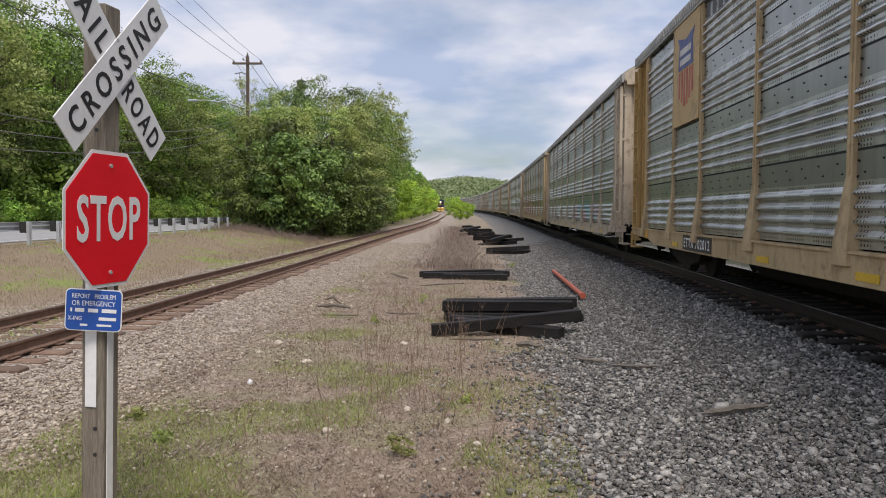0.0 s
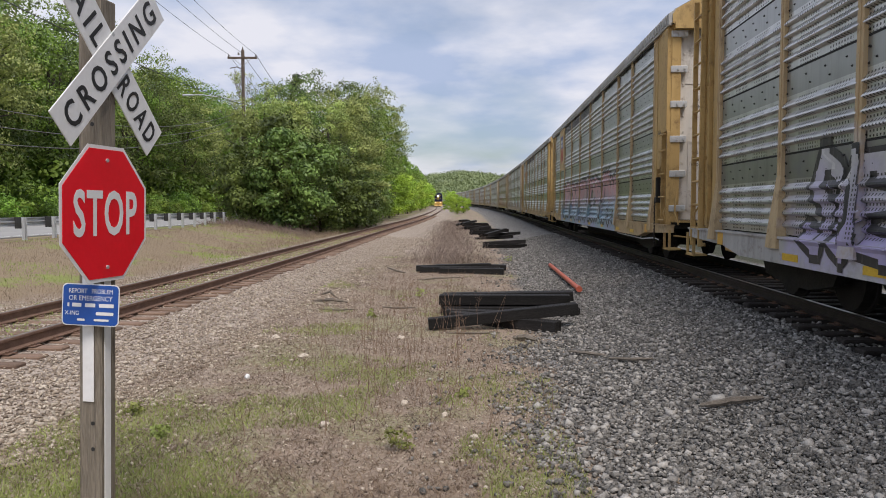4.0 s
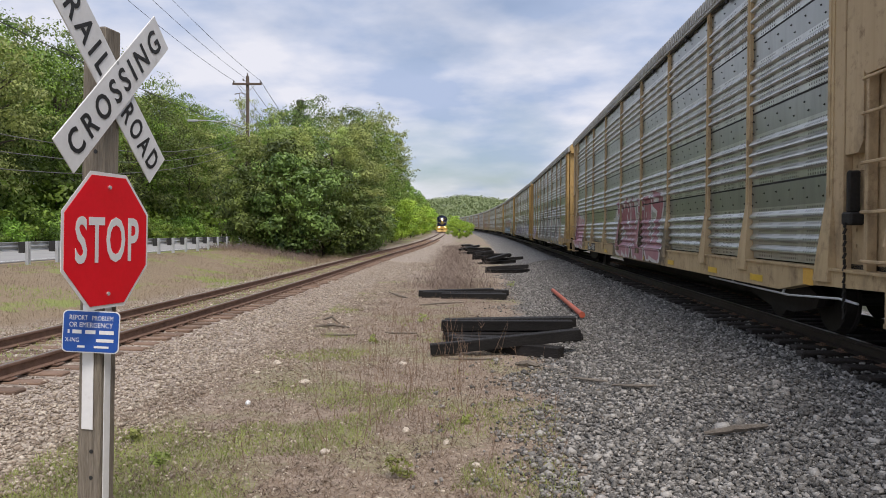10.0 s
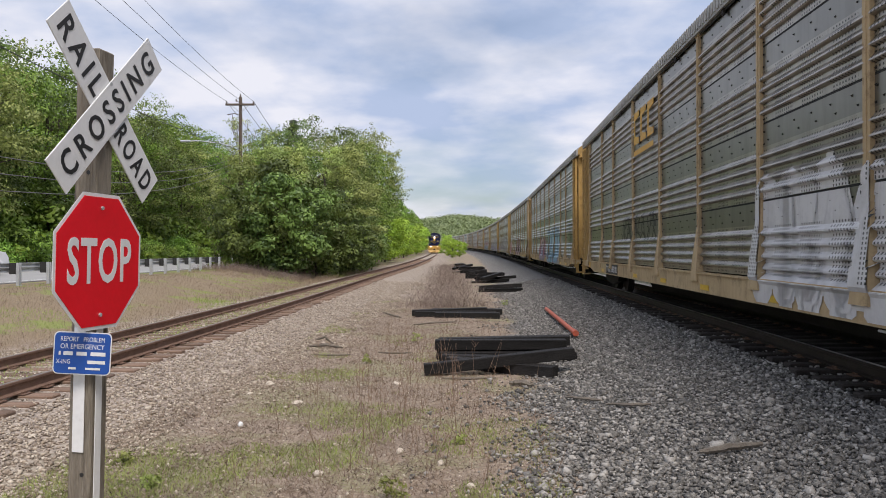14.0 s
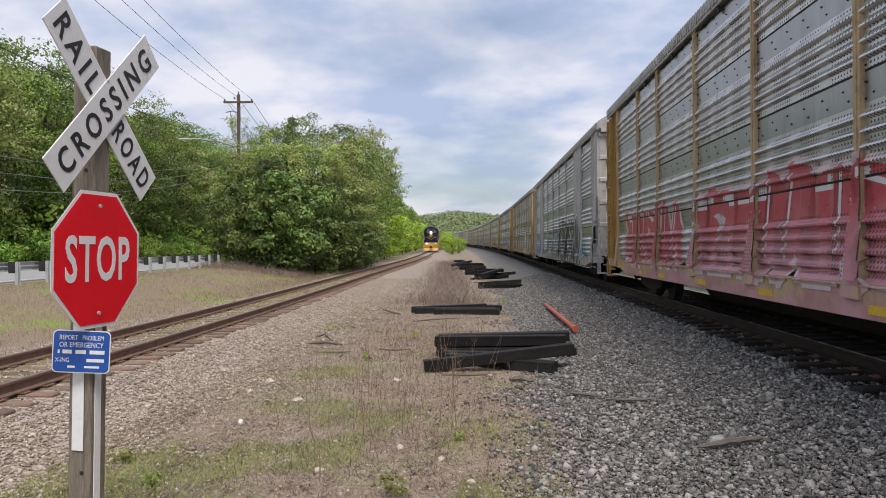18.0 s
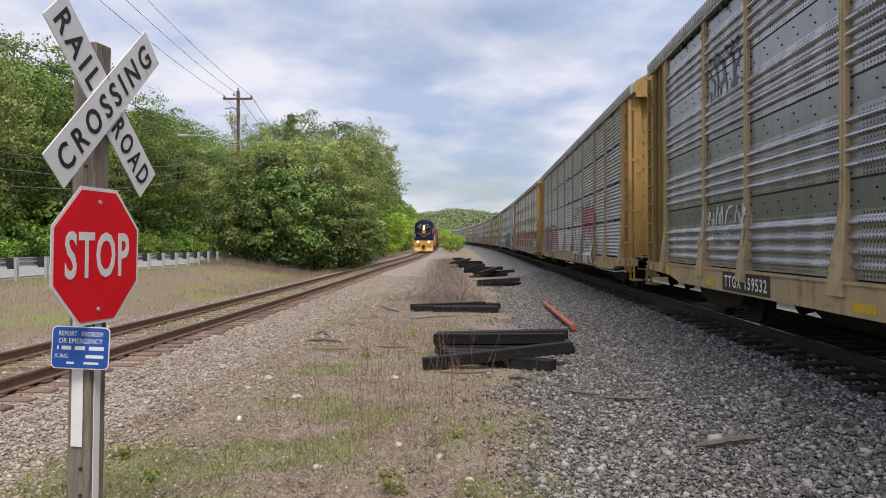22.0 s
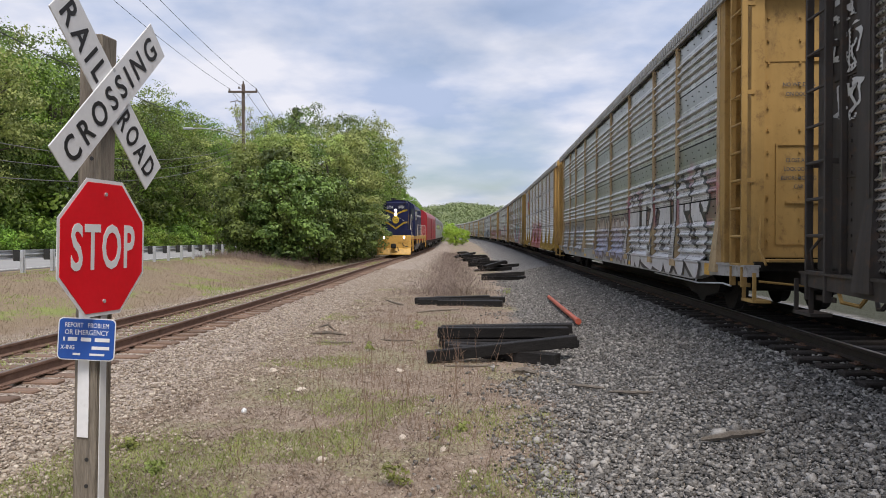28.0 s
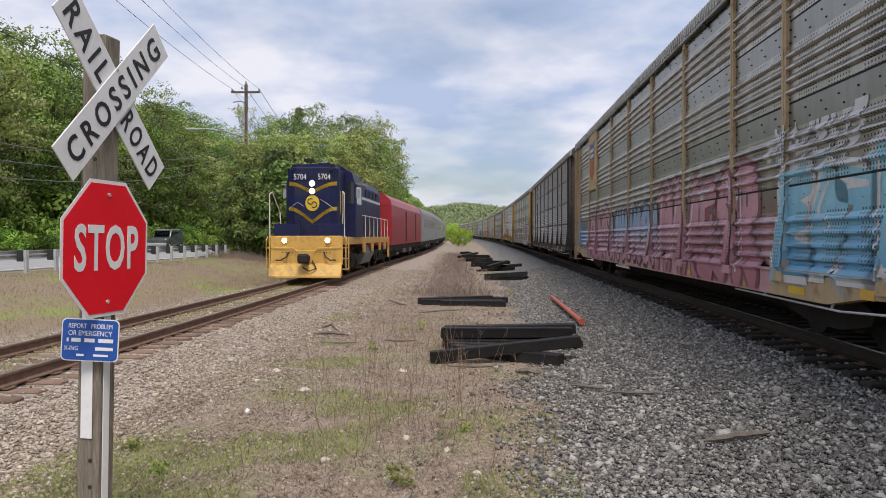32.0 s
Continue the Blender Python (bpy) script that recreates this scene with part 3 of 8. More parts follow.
for z in (2.74, 2.96):
    bm = bmesh.new()
    q = on_face(FACE, 0.0, z, -0.09)
    rod(bm, q @ Vector((0, 0, 0)), q @ Vector((0, 0, 0.012)), 0.012, 8)
    part("bolt", bm, M_GALV, post)

# blue emergency notice
E_ = on_face(pose(0, 0, 0, 0, 0, 4), 0.012, 1.44, -0.13) @ pose(0, 0, 0, 0, 0, -2)
def rounded(w, h, r):
    """Outline of a plate with round corners."""
    out = []
    for cx, cy, a0 in ((w - r, h - r, 0), (-w + r, h - r, 90), (-w + r, -h + r, 180), (w - r, -h + r, 270)):
        for k in range(5):
            a = radians(a0 + k * 22.5)
            out.append((cx + r * math.cos(a), cy + r * math.sin(a)))
    return out


bm = bmesh.new()
prism(bm, rounded(0.155, 0.118, 0.028), -0.002, 0.0, "z")
bmesh.ops.transform(bm, matrix=E_, verts=bm.verts[:])
notice = part("notice_plate", bm, M_WHITE_SIGN, post, "small blue emergency notice with white writing")
bm = bmesh.new()
prism(bm, rounded(0.149, 0.112, 0.024), 0.0005, 0.002, "z")
bmesh.ops.transform(bm, matrix=E_, verts=bm.verts[:])
part("blue_field", bm, M_BLUE_SIGN, notice)
for words, w, h, x, y in (("REPORT   PROBLEM", 0.235, 0.026, 0, 0.078), ("OR EMERGENCY", 0.235, 0.028, 0, 0.038), ("X-ING", 0.075, 0.024, -0.1, -0.047)):
    lettering("lettering", words, 0.03, M_WHITE_SIGN, notice, E_ @ Matrix.Translation((x, y, 0.0025)), width=w, height=h)
for x0, x1, y0, y1 in ((-0.125, -0.115, -0.012, 0.009), (-0.1, -0.05, -0.012, 0.009), (-0.03, 0.025, -0.012, 0.009), (0.045, 0.125, -0.012, 0.009), (0.03, 0.125, -0.056, -0.038), (-0.07, -0.03, -0.09, -0.078), (0.02, 0.1, -0.09, -0.078)):
    bm = bmesh.new()
    box(bm, x0, x1, y0, y1, 0.001, 0.0035, 0, E_)
    part("writing_bar", bm, M_WHITE_SIGN, notice)
bm = bmesh.new()
box(bm, -0.03, 0.03, -0.05, 0.06, 1.39, 1.49)
bmesh.ops.translate(bm, vec=(0, -0.075, 0), verts=bm.verts[:])
part("bracket", bm, M_GALV, post)

# ---- freight train of closed car carriers ----
def spray(n, l, vec, col, specs, seed):
    """Sprayed ground colour behind lettering: each spec is x0, x1, z0, z1, two colours."""
    s = n.new("ShaderNodeSeparateXYZ")
    l.new(vec, s.inputs[0])
    x, y, z = s.outputs
    near = calc(n, l, "GREATER_THAN", y, 0.0)
    for i, (x0, x1, z0, z1, fill_a, fill_b) in enumerate(specs):
        off = n.new("ShaderNodeMapping")
        off.inputs["Location"].default_value = (seed * 3.7 + i * 11, 0, seed * 1.3)
        l.new(vec, off.inputs[0])
        v = off.outputs[0]
        wob = noise_tex(n, l, v, 1.1, 3, 0.6, (1, 0, 1))
        d = calc(n, l, "MINIMUM", calc(n, l, "MINIMUM", calc(n, l, "SUBTRACT", x, x0), calc(n, l, "SUBTRACT", x1, x)),
                 calc(n, l, "MINIMUM", calc(n, l, "SUBTRACT", z, z0), calc(n, l, "SUBTRACT", z1, z)))
        d = calc(n, l, "ADD", d, calc(n, l, "MULTIPLY_ADD", wob, 1.5, -0.75))
        soft_ = n.new("ShaderNodeMapRange")
        soft_.inputs["From Min"].default_value, soft_.inputs["From Max"].default_value = -0.05, 0.2
        l.new(d, soft_.inputs["Value"])
        fill = mix(n, l, ramp(n, l, noise_tex(n, l, v, 0.8, 3, 0.5, (1, 0, 1.6)), [(0.42, (0, 0, 0)), (0.58, (1, 1, 1))]), fill_a, fill_b)
        wear = ramp(n, l, noise_tex(n, l, vec, 9, 4, 0.7), [(0.3, (0.35, 0.35, 0.35)), (0.6, (0.9, 0.9, 0.9))])
        col = mix(n, l, calc(n, l, "MULTIPLY", calc(n, l, "MULTIPLY", soft_.outputs[0], near), wear), col, fill)
    return col


def punched(n, l, x, z, col, bands=True):
    """Rows of small dark holes in the side sheets, in columns with gaps."""
    fx = calc(n, l, "ABSOLUTE", calc(n, l, "SUBTRACT", calc(n, l, "FRACT", calc(n, l, "MULTIPLY", x, 15.0)), 0.5))
    fz = calc(n, l, "ABSOLUTE", calc(n, l, "SUBTRACT", calc(n, l, "FRACT", calc(n, l, "MULTIPLY", z, 20.27)), 0.5))
    dot = calc(n, l, "MULTIPLY", calc(n, l, "LESS_THAN", fx, 0.2), calc(n, l, "LESS_THAN", fz, 0.27))
    band = calc(n, l, "GREATER_THAN", calc(n, l, "FRACT", calc(n, l, "MULTIPLY", x, 1.25)), 0.3)
    band2 = calc(n, l, "LESS_THAN", calc(n, l, "FRACT", calc(n, l, "MULTIPLY_ADD", z, 0.9456, -0.9173)), 0.66 if bands else 2.0)
    above = calc(n, l, "GREATER_THAN", z, SILL_T + 0.03)
    dot = calc(n, l, "MULTIPLY", calc(n, l, "MULTIPLY", dot, above), calc(n, l, "MULTIPLY", band, band2))
    return mix(n, l, calc(n, l, "MULTIPLY", dot, 0.95), col, (0.02, 0.02, 0.02))


def sheet_metal(name, dark, light, specs=(), seed=0, rust=0.5, bands=True):
    """Galvanised side sheets with punched holes, streaks and dirt."""
    m, n, l, p = nodes_of(name)
    vec = n.new("ShaderNodeTexCoord").outputs["Object"]
    s = n.new("ShaderNodeSeparateXYZ")
    l.new(vec, s.inputs[0])
    x, y, z = s.outputs
    broad = noise_tex(n, l, vec, 0.7, 5, 0.65)
    streak = noise_tex(n, l, vec, 3.0, 4, 0.6, (2.2, 1, 0.12))
    col = mix(n, l, 0.5, ramp(n, l, broad, [(0.3, dark), (0.7, light)]), ramp(n, l, streak, [(0.3, dark), (0.7, light)]))
    g = noise_tex(n, l, vec, 2.2, 5, 0.7, (1.5, 1, 0.35))
    col = mix(n, l, calc(n, l, "MULTIPLY", ramp(n, l, g, [(0.52, (0, 0, 0)), (0.75, (1, 1, 1))]), rust), col, (0.13, 0.1, 0.075))
    col = spray(n, l, vec, col, specs, seed)
    col = punched(n, l, x, z, col, bands)
    # flat bands between the ridged tiers: dark green reflection of trees painted in
    tree_reflection = calc(n, l, "GREATER_THAN", calc(n, l, "FRACT", calc(n, l, "MULTIPLY_ADD", z, 0.9456, -0.9173)), 0.68)
    col = mix(n, l, calc(n, l, "MULTIPLY", tree_reflection, 0.5 if bands else 0.0), col, (0.13, 0.142, 0.132))
    l.new(col, p.inputs["Base Color"])
    p.inputs["Metallic"].default_value = 0.8
    p.inputs["Roughness"].default_value = 0.34
    bump(n, l, p, streak, 0.1, 0.01)
    return m


def car_paint(name, dark, light, specs=(), seed=0):
    m, n, l, p = nodes_of(name)
    vec = n.new("ShaderNodeTexCoord").outputs["Object"]
    broad = noise_tex(n, l, vec, 0.8, 5, 0.65)
    streak = noise_tex(n, l, vec, 4.0, 4, 0.6, (2.5, 1, 0.15))
    col = mix(n, l, 0.5, ramp(n, l, broad, [(0.3, dark), (0.7, light)]), ramp(n, l, streak, [(0.3, dark), (0.7, light)]))
    g = noise_tex(n, l, vec, 5, 6, 0.75)
    col = mix(n, l, calc(n, l, "MULTIPLY", ramp(n, l, g, [(0.54, (0, 0, 0)), (0.7, (1, 1, 1))]), 0.6), col, (0.12, 0.065, 0.035))
    # grease and brake dust in runs and blotches
    soil = noise_tex(n, l, vec, 2.4, 6, 0.7, (0.8, 1, 0.5))
    col = mix(n, l, calc(n, l, "MULTIPLY", ramp(n, l, soil, [(0.54, (0, 0, 0)), (0.7, (1, 1, 1))]), 0.5), col, (0.07, 0.05, 0.034))
    col = spray(n, l, vec, col, specs, seed)
    l.new(col, p.inputs["Base Color"])
    p.inputs["Roughness"].default_value = 0.65
    p.inputs["Specular IOR Level"].default_value = 0.25
    bump(n, l, p, g, 0.12, 0.01)
    return m


M_TRUCK = surface("running_gear", (0.007, 0.0065, 0.006), (0.03, 0.026, 0.022), 4, 0.8, 0.2, 30, 0.2)
M_ROOF = surface("carrier_roof", (0.3, 0.3, 0.29), (0.47, 0.47, 0.45), 1.2, 0.6, 0.3, 20, 0.1, dirt=(0.2, 0.17, 0.13))
M_REFLECTOR = surface("yellow_reflective_tape", (0.5, 0.31, 0.02), (0.72, 0.48, 0.04), 3, 0.4, 0, 30, 0.0, dirt=(0.2, 0.13, 0.04))
# near-black colour standing in for shade inside bodies, seams and doorways
M_INSIDE_SHADE = surface("dark_inside", (0.012, 0.012, 0.012), (0.03, 0.03, 0.03), 2, 0.9)

YEL = ((0.38, 0.28, 0.155), (0.54, 0.415, 0.245))
TAN = ((0.38, 0.28, 0.16), (0.52, 0.4, 0.25))
GOLD = ((0.33, 0.205, 0.065), (0.47, 0.305, 0.105))
SUNNY = ((0.32, 0.2, 0.03), (0.46, 0.31, 0.06))
OCHRE = ((0.38, 0.25, 0.095), (0.52, 0.365, 0.155))
BRASS = ((0.23, 0.155, 0.058), (0.34, 0.24, 0.095))
BROWN = ((0.03, 0.026, 0.023), (0.075, 0.066, 0.058))
WHITE = ((0.33, 0.325, 0.315), (0.5, 0.495, 0.48))
GREY = ((0.4, 0.42, 0.405), (0.64, 0.655, 0.635))
PALE = ((0.47, 0.48, 0.475), (0.7, 0.705, 0.7))
DUSTY = ((0.4, 0.34, 0.255), (0.57, 0.49, 0.38))
PALER = ((0.5, 0.47, 0.42), (0.68, 0.65, 0.6))
DUN = ((0.27, 0.255, 0.23), (0.46, 0.435, 0.39))

# bays from the leading end: widths of the side sheets
BAYS = [2.65, 2.05] + [2.88] * 5 + [2.05, 2.65]
EDGES = [11.9]
for w_ in BAYS:
    EDGES.append(EDGES[-1] - w_)
SILL_B, SILL_T, EAVE = 0.6, 0.95, 5.2


def sheet_profile():
    """Heights and depths of a side sheet: four tiers, each with pressed ridges below a flat band."""
    pts, z0 = [], SILL_T + 0.02
    tier = (EAVE - z0) / 4
    for k in range(4):
        b = z0 + k * tier
        pts += [(b, 0.0)]
        for r in range(4):
            c = b + 0.09 + r * 0.155
            pts += [(c, 0.0), (c + 0.012, 0.034), (c + 0.028, 0.05), (c + 0.05, 0.046), (c + 0.085, 0.014), (c + 0.105, 0.0)]
        pts += [(b + tier - 0.03, 0.0), (b + tier - 0.028, -0.07), (b + tier - 0.006, -0.07)]
    return pts + [(EAVE, 0.0)]


def fine_profile():
    """Close ridges over the whole height, with three open seams between the tiers."""
    pts, z0 = [], SILL_T + 0.02
    tier = (EAVE - z0) / 4
    for k in range(4):
        b = z0 + k * tier
        for r in range(10):
            c = b + 0.02 + r * 0.1
            pts += [(c, 0.0), (c + 0.014, 0.034), (c + 0.03, 0.038), (c + 0.07, 0.006)]
        pts += [(b + tier - 0.046, 0.0), (b + tier - 0.045, -0.07), (b + tier - 0.004, -0.07)]
    return pts + [(EAVE, 0.0)]


PROFILE, FINE = sheet_profile(), fine_profile()
car_meshes = {}


def carrier_template():
    """All meshes of one carrier, in its own space: x forward, y to its left, z up from the rail."""
    t = car_meshes
    def keep(key, bm):
        me = bpy.data.meshes.new(key)
        bm.to_mesh(me)
        bm.free()
        t[key] = me
    for i in range(9):
        xa, xb = EDGES[i + 1] + 0.05, EDGES[i] - 0.05
        bm = bmesh.new()
        rows = [(bm.verts.new((xa, 1.465 + d, z)), bm.verts.new((xb, 1.465 + d, z))) for z, d in PROFILE]
        for (a, b), (c, e) in zip(rows[:-1], rows[1:]):
            bm.faces.new((b, a, c, e))
        keep(f"side_sheet_{i}", bm)
        bm = bmesh.new()
        rows = [(bm.verts.new((xa, 1.465 + d, z)), bm.verts.new((xb, 1.465 + d, z))) for z, d in FINE]
        for (a, b), (c, e) in zip(rows[:-1], rows[1:]):
            bm.faces.new((b, a, c, e))
        keep(f"side_sheet_fine_{i}", bm)
    for i, x in enumerate(EDGES):
        bm = bmesh.new()
        w = 0.072
        prism(bm, [(x - 0.13, EAVE), (x - w, EAVE - 0.12), (x - w, 1.6), (x + w, 1.6), (x + w, EAVE - 0.12), (x + 0.13, EAVE)], 1.43, 1.512)
        box(bm, x - 0.014, x + 0.014, 1.512, 1.522, 1.75, EAVE - 0.1)
        foot = [bm.verts.new((x + a, y_, z_)) for z_, w_, o_ in ((SILL_T - 0.16, 0.19, 1.605), (SILL_T + 0.12, 0.155, 1.585), (1.72, 0.076, 1.516)) for a, y_ in ((-w_, 1.43), (-w_, o_), (w_, o_), (w_, 1.43))]
        for k in (0, 4):
            for j in range(4):
                bm.faces.new((foot[k + j], foot[k + 4 + j], foot[k + 4 + (j + 1) % 4], foot[k + (j + 1) % 4]))
        bm.faces.new(foot[:4])
        bm.faces.new(foot[8:][::-1])
        bmesh.ops.recalc_face_normals(bm, faces=bm.faces[:])
        keep(f"side_post_{i}", bm)
    bm = bmesh.new()
    for s in (-1, 1):
        prism(bm, [(-13.4, 0.78), (-11.4, SILL_B + 0.12), (-10.6, SILL_B), (10.6, SILL_B), (11.4, SILL_B + 0.12), (13.4, 0.78), (13.4, SILL_T), (-13.4, SILL_T)], s * 1.38, s * 1.56)
        box(bm, -13.4, 13.4, min(s * 1.36, s * 1.585), max(s * 1.36, s * 1.585), SILL_T - 0.03, SILL_T)
    keep("side_sill", bm)
    bm = bmesh.new()
    box(bm, -13.3, 13.3, -1.4, 1.4, 0.86, 1.0)
    box(bm, -13.6, 13.6, -0.3, 0.3, 0.55, 0.95)
    prism(bm, [(-8.4, 0.56), (-7.4, 0.18), (7.4, 0.18), (8.4, 0.56)], -0.29, 0.29)
    for x in np.arange(-9, 9.1, 1.5):
        box(bm, x - 0.04, x + 0.04, -1.35, 1.35, 0.62, 0.86)
    keep("underframe", bm)
    bm = bmesh.new()
    box(bm, -11.95, 11.95, -1.44, 1.36, 1.0, EAVE)
    keep("inner_body", bm)
    bm = bmesh.new()
    half = [(1.5, EAVE), (1.5, EAVE + 0.19), (1.42, 5.5), (1.05, 5.7), (0.5, 5.82)]
    out = half + [(-a, b) for a, b in half[::-1]]
    prism(bm, out, -13.35, 13.35, "x")
    for x in np.arange(-12.9, 13, 1.0):
        prism(bm, [(a * 1.006, b + 0.02) for a, b in out], x - 0.05, x + 0.05, "x")
    keep("roof", bm)
    for s, nm in ((1, "front"), (-1, "rear")):
        bm = bmesh.new()
        prism(bm, [(a * 0.985, b - 0.01) for a, b in out], s * 13.352, s * 13.375, "x")
        prism(bm, [(-1.42, EAVE - 0.12), (1.42, EAVE - 0.12), (1.42, EAVE + 0.02), (-1.42, EAVE + 0.02)], s * 13.2, s * 13.39, "x")
        keep(f"roof_end_{nm}", bm)
    bm = bmesh.new()
    box(bm, -13.35, 13.35, 1.50, 1.555, EAVE - 0.05, EAVE + 0.2)
    keep("top_rail", bm)
    bm = bmesh.new()
    for x in np.arange(-13.2, 13.3, 0.16):
        box(bm, x, x + 0.075, 1.555, 1.575, EAVE + 0.0, EAVE + 0.19)
    keep("rail_clips", bm)
    # dark strips painted for the shaded gap under the top rail, with clips
    bm = bmesh.new()
    for i in range(9):
        box(bm, EDGES[i + 1] + 0.15, EDGES[i] - 0.15, 1.5, 1.512, EAVE - 0.1, EAVE - 0.06)
        box(bm, (EDGES[i + 1] + EDGES[i]) / 2 - 0.05, (EDGES[i + 1] + EDGES[i]) / 2 + 0.05, 1.5, 1.53, EAVE - 0.16, EAVE - 0.05)
    keep("eave_shade_strip", bm)
    # near-black strips that paint the shade in the recessed seams
    for key, za, zb in (("seam_strip", 0.03, 0.004), ("seam_shade_fine", 0.047, 0.002)):
        bm = bmesh.new()
        for xa, xb in zip(EDGES[1:], EDGES[:-1]):
            for k in range(1, 5):
                z = SILL_T + 0.02 + k * (EAVE - SILL_T - 0.02) / 4
                box(bm, xa + 0.08, xb - 0.08, 1.39, 1.466, z - za, z - zb)
        keep(key, bm)
    bm = bmesh.new()
    for xa, xb in zip(EDGES[1:], EDGES[:-1]):
        for k in range(1, 4):
            z = SILL_T + 0.02 + k * (EAVE - SILL_T - 0.02) / 4
            for q in (0.08, 0.5, 0.92):
                x = xa + (xb - xa) * q
                box(bm, x - 0.022, x + 0.022, 1.45, 1.512, z - 0.12, z + 0.09)
    keep("seam_clips", bm)
    for nm, s in (("front", 1), ("rear", -1)):
        # plate with folded edges from the last sheet to the end doors
        bm = bmesh.new()
        a, b = sorted((s * 11.95, s * 13.0))
        box(bm, a, b - 0.0, 1.3, 1.4, SILL_T, EAVE, 0.01)
        box(bm, s * 12.62 - 0.03, s * 12.62 + 0.03, 1.4, 1.47, SILL_T, EAVE, 0.006)
        for zz in (2.0, 3.1, 4.2):
            box(bm, a + 0.1, b - 0.1, 1.4, 1.415, zz, zz + 0.02)
        for zz in np.arange(1.2, EAVE - 0.1, 0.17):
            for xx in (12.3, 12.5, 12.72):
                box(bm, s * xx - 0.016, s * xx + 0.016, 1.4, 1.415, zz - 0.016, zz + 0.016)
        box(bm, s * 12.08 - 0.12, s * 12.08 + 0.12, 1.4, 1.5, SILL_T, EAVE, 0.006)
        keep(f"end_plate_{nm}", bm)
        bm = bmesh.new()
        box(bm, a, b, -1.47, -1.36, SILL_T, EAVE, 0.01)
        keep(f"end_plate_off_{nm}", bm)
        for sy, side in ((1, ""), (-1, "off_")):
            bm = bmesh.new()
            prism(bm, [(s * 13.0, SILL_T), (s * 13.22, SILL_T), (s * 13.22, EAVE), (s * 13.0, EAVE)], sy * 1.25, sy * 1.44)
            keep(f"corner_post_{side}{nm}", bm)
        def across(bm, x0, x1, *rest):
            box(bm, min(s * x0, s * x1), max(s * x0, s * x1), *rest)
        bm = bmesh.new()
        for k in range(4):
            y0 = -1.25 + k * 0.625
            across(bm, 12.7, 13.1 + 0.018 * (k % 2), y0, y0 + 0.617, 1.05, EAVE - 0.05, 0.008)
        for zz in np.arange(1.3, EAVE - 0.2, 0.33):
            for yy in (-1.1, -0.68, -0.05, 0.55, 0.7, 1.16):
                across(bm, 13.1, 13.145, yy - 0.016, yy + 0.016, zz - 0.016, zz + 0.016)
        across(bm, 13.1, 13.13, -1.2, 1.2, 3.96, 3.99)
        across(bm, 13.1, 13.15, -0.5, 0.9, 1.86, 1.9)
        keep(f"end_door_{nm}", bm)
        bm = bmesh.new()
        for ya, yb, za, zb in ((0.1, 0.13, 1.25, 2.75), (1.02, 1.05, 1.25, 2.75), (0.1, 1.05, 2.72, 2.75), (0.1, 1.05, 1.25, 1.28)):
            across(bm, 13.11, 13.14, ya, yb, za, zb)
        keep(f"door_frame_{nm}", bm)
        bm = bmesh.new()
        across(bm, 12.98, 13.25, 1.12, 1.46, -0.07, 0.07, 0.01)
        across(bm, 13.25, 13.28, 1.16, 1.2, -0.02, 0.02)
        across(bm, 13.25, 13.28, 1.3, 1.34, -0.02, 0.02)
        keep(f"hinge_{nm}", bm)
        # folded cover plates over the brake gear and a short ladder under them
        bm = bmesh.new()
        prism(bm, [(s * 12.22, EAVE), (s * 12.6, EAVE), (s * 12.6, 2.3), (s * 12.5, 2.18), (s * 12.22, 2.18)], 1.4, 1.49)
        keep(f"cover_inner_{nm}", bm)
        bm = bmesh.new()
        prism(bm, [(s * 12.68, EAVE), (s * 13.2, EAVE), (s * 13.2, 2.95), (s * 12.72, 2.95), (s * 12.68, 3.0)], 1.4, 1.53)
        keep(f"cover_outer_{nm}", bm)
        bm = bmesh.new()
        for xx in (12.74, 13.2):
            across(bm, xx - 0.025, xx + 0.025, 1.42, 1.52, 0.8, 2.95, 0.006)
        for zz in (1.05, 1.55, 2.05, 2.55, 2.9):
            rod(bm, (s * 12.72, 1.56, zz), (s * 13.22, 1.56, zz), 0.019, 6)
        keep(f"short_ladder_{nm}", bm)
        bm = bmesh.new()
        across(bm, 12.28, 12.5, 1.41, 1.56, 1.42, 1.56, 0.02)
        across(bm, 12.36, 12.43, 1.42, 1.55, 1.55, 2.0, 0.02)
        for k in range(16):
            rod(bm, (s * 12.4, 1.57 - 0.012 * (k % 2), 1.45 - k * 0.065), (s * 12.4, 1.57 + 0.012 * (k % 2), 1.39 - k * 0.065), 0.016, 5)
        keep(f"brake_gear_{nm}", bm)
        bm = bmesh.new()
        for xx in (12.74, 13.22):
            box(bm, s * xx - 0.022, s * xx + 0.022, 1.5, 1.585, 0.62, EAVE - 0.15, 0.006)
            for zz in (0.95, 2.2, 3.5, 4.8):
                box(bm, s * xx - 0.02, s * xx + 0.02, 1.39, 1.5, zz - 0.03, zz + 0.03)
        box(bm, min(s * 12.74, s * 13.22), max(s * 12.74, s * 13.22), 1.44, 1.46, 0.62, 0.68)
        z = 0.95
        while z < EAVE - 0.2:
            rod(bm, (s * 12.74, 1.57, z), (s * 13.22, 1.57, z), 0.02, 6)
            z += 0.42
        keep(f"ladder_{nm}", bm)
        bm = bmesh.new()
        box(bm, min(s * 13.3, s * 14.15), max(s * 13.3, s * 14.15), -0.09, 0.09, 0.72, 0.98, 0.02)
        box(bm, min(s * 14.0, s * 14.3), max(s * 14.0, s * 14.3), -0.16, 0.16, 0.68, 1.0, 0.05)
        keep(f"coupler_{nm}", bm)
        bm = bmesh.new()
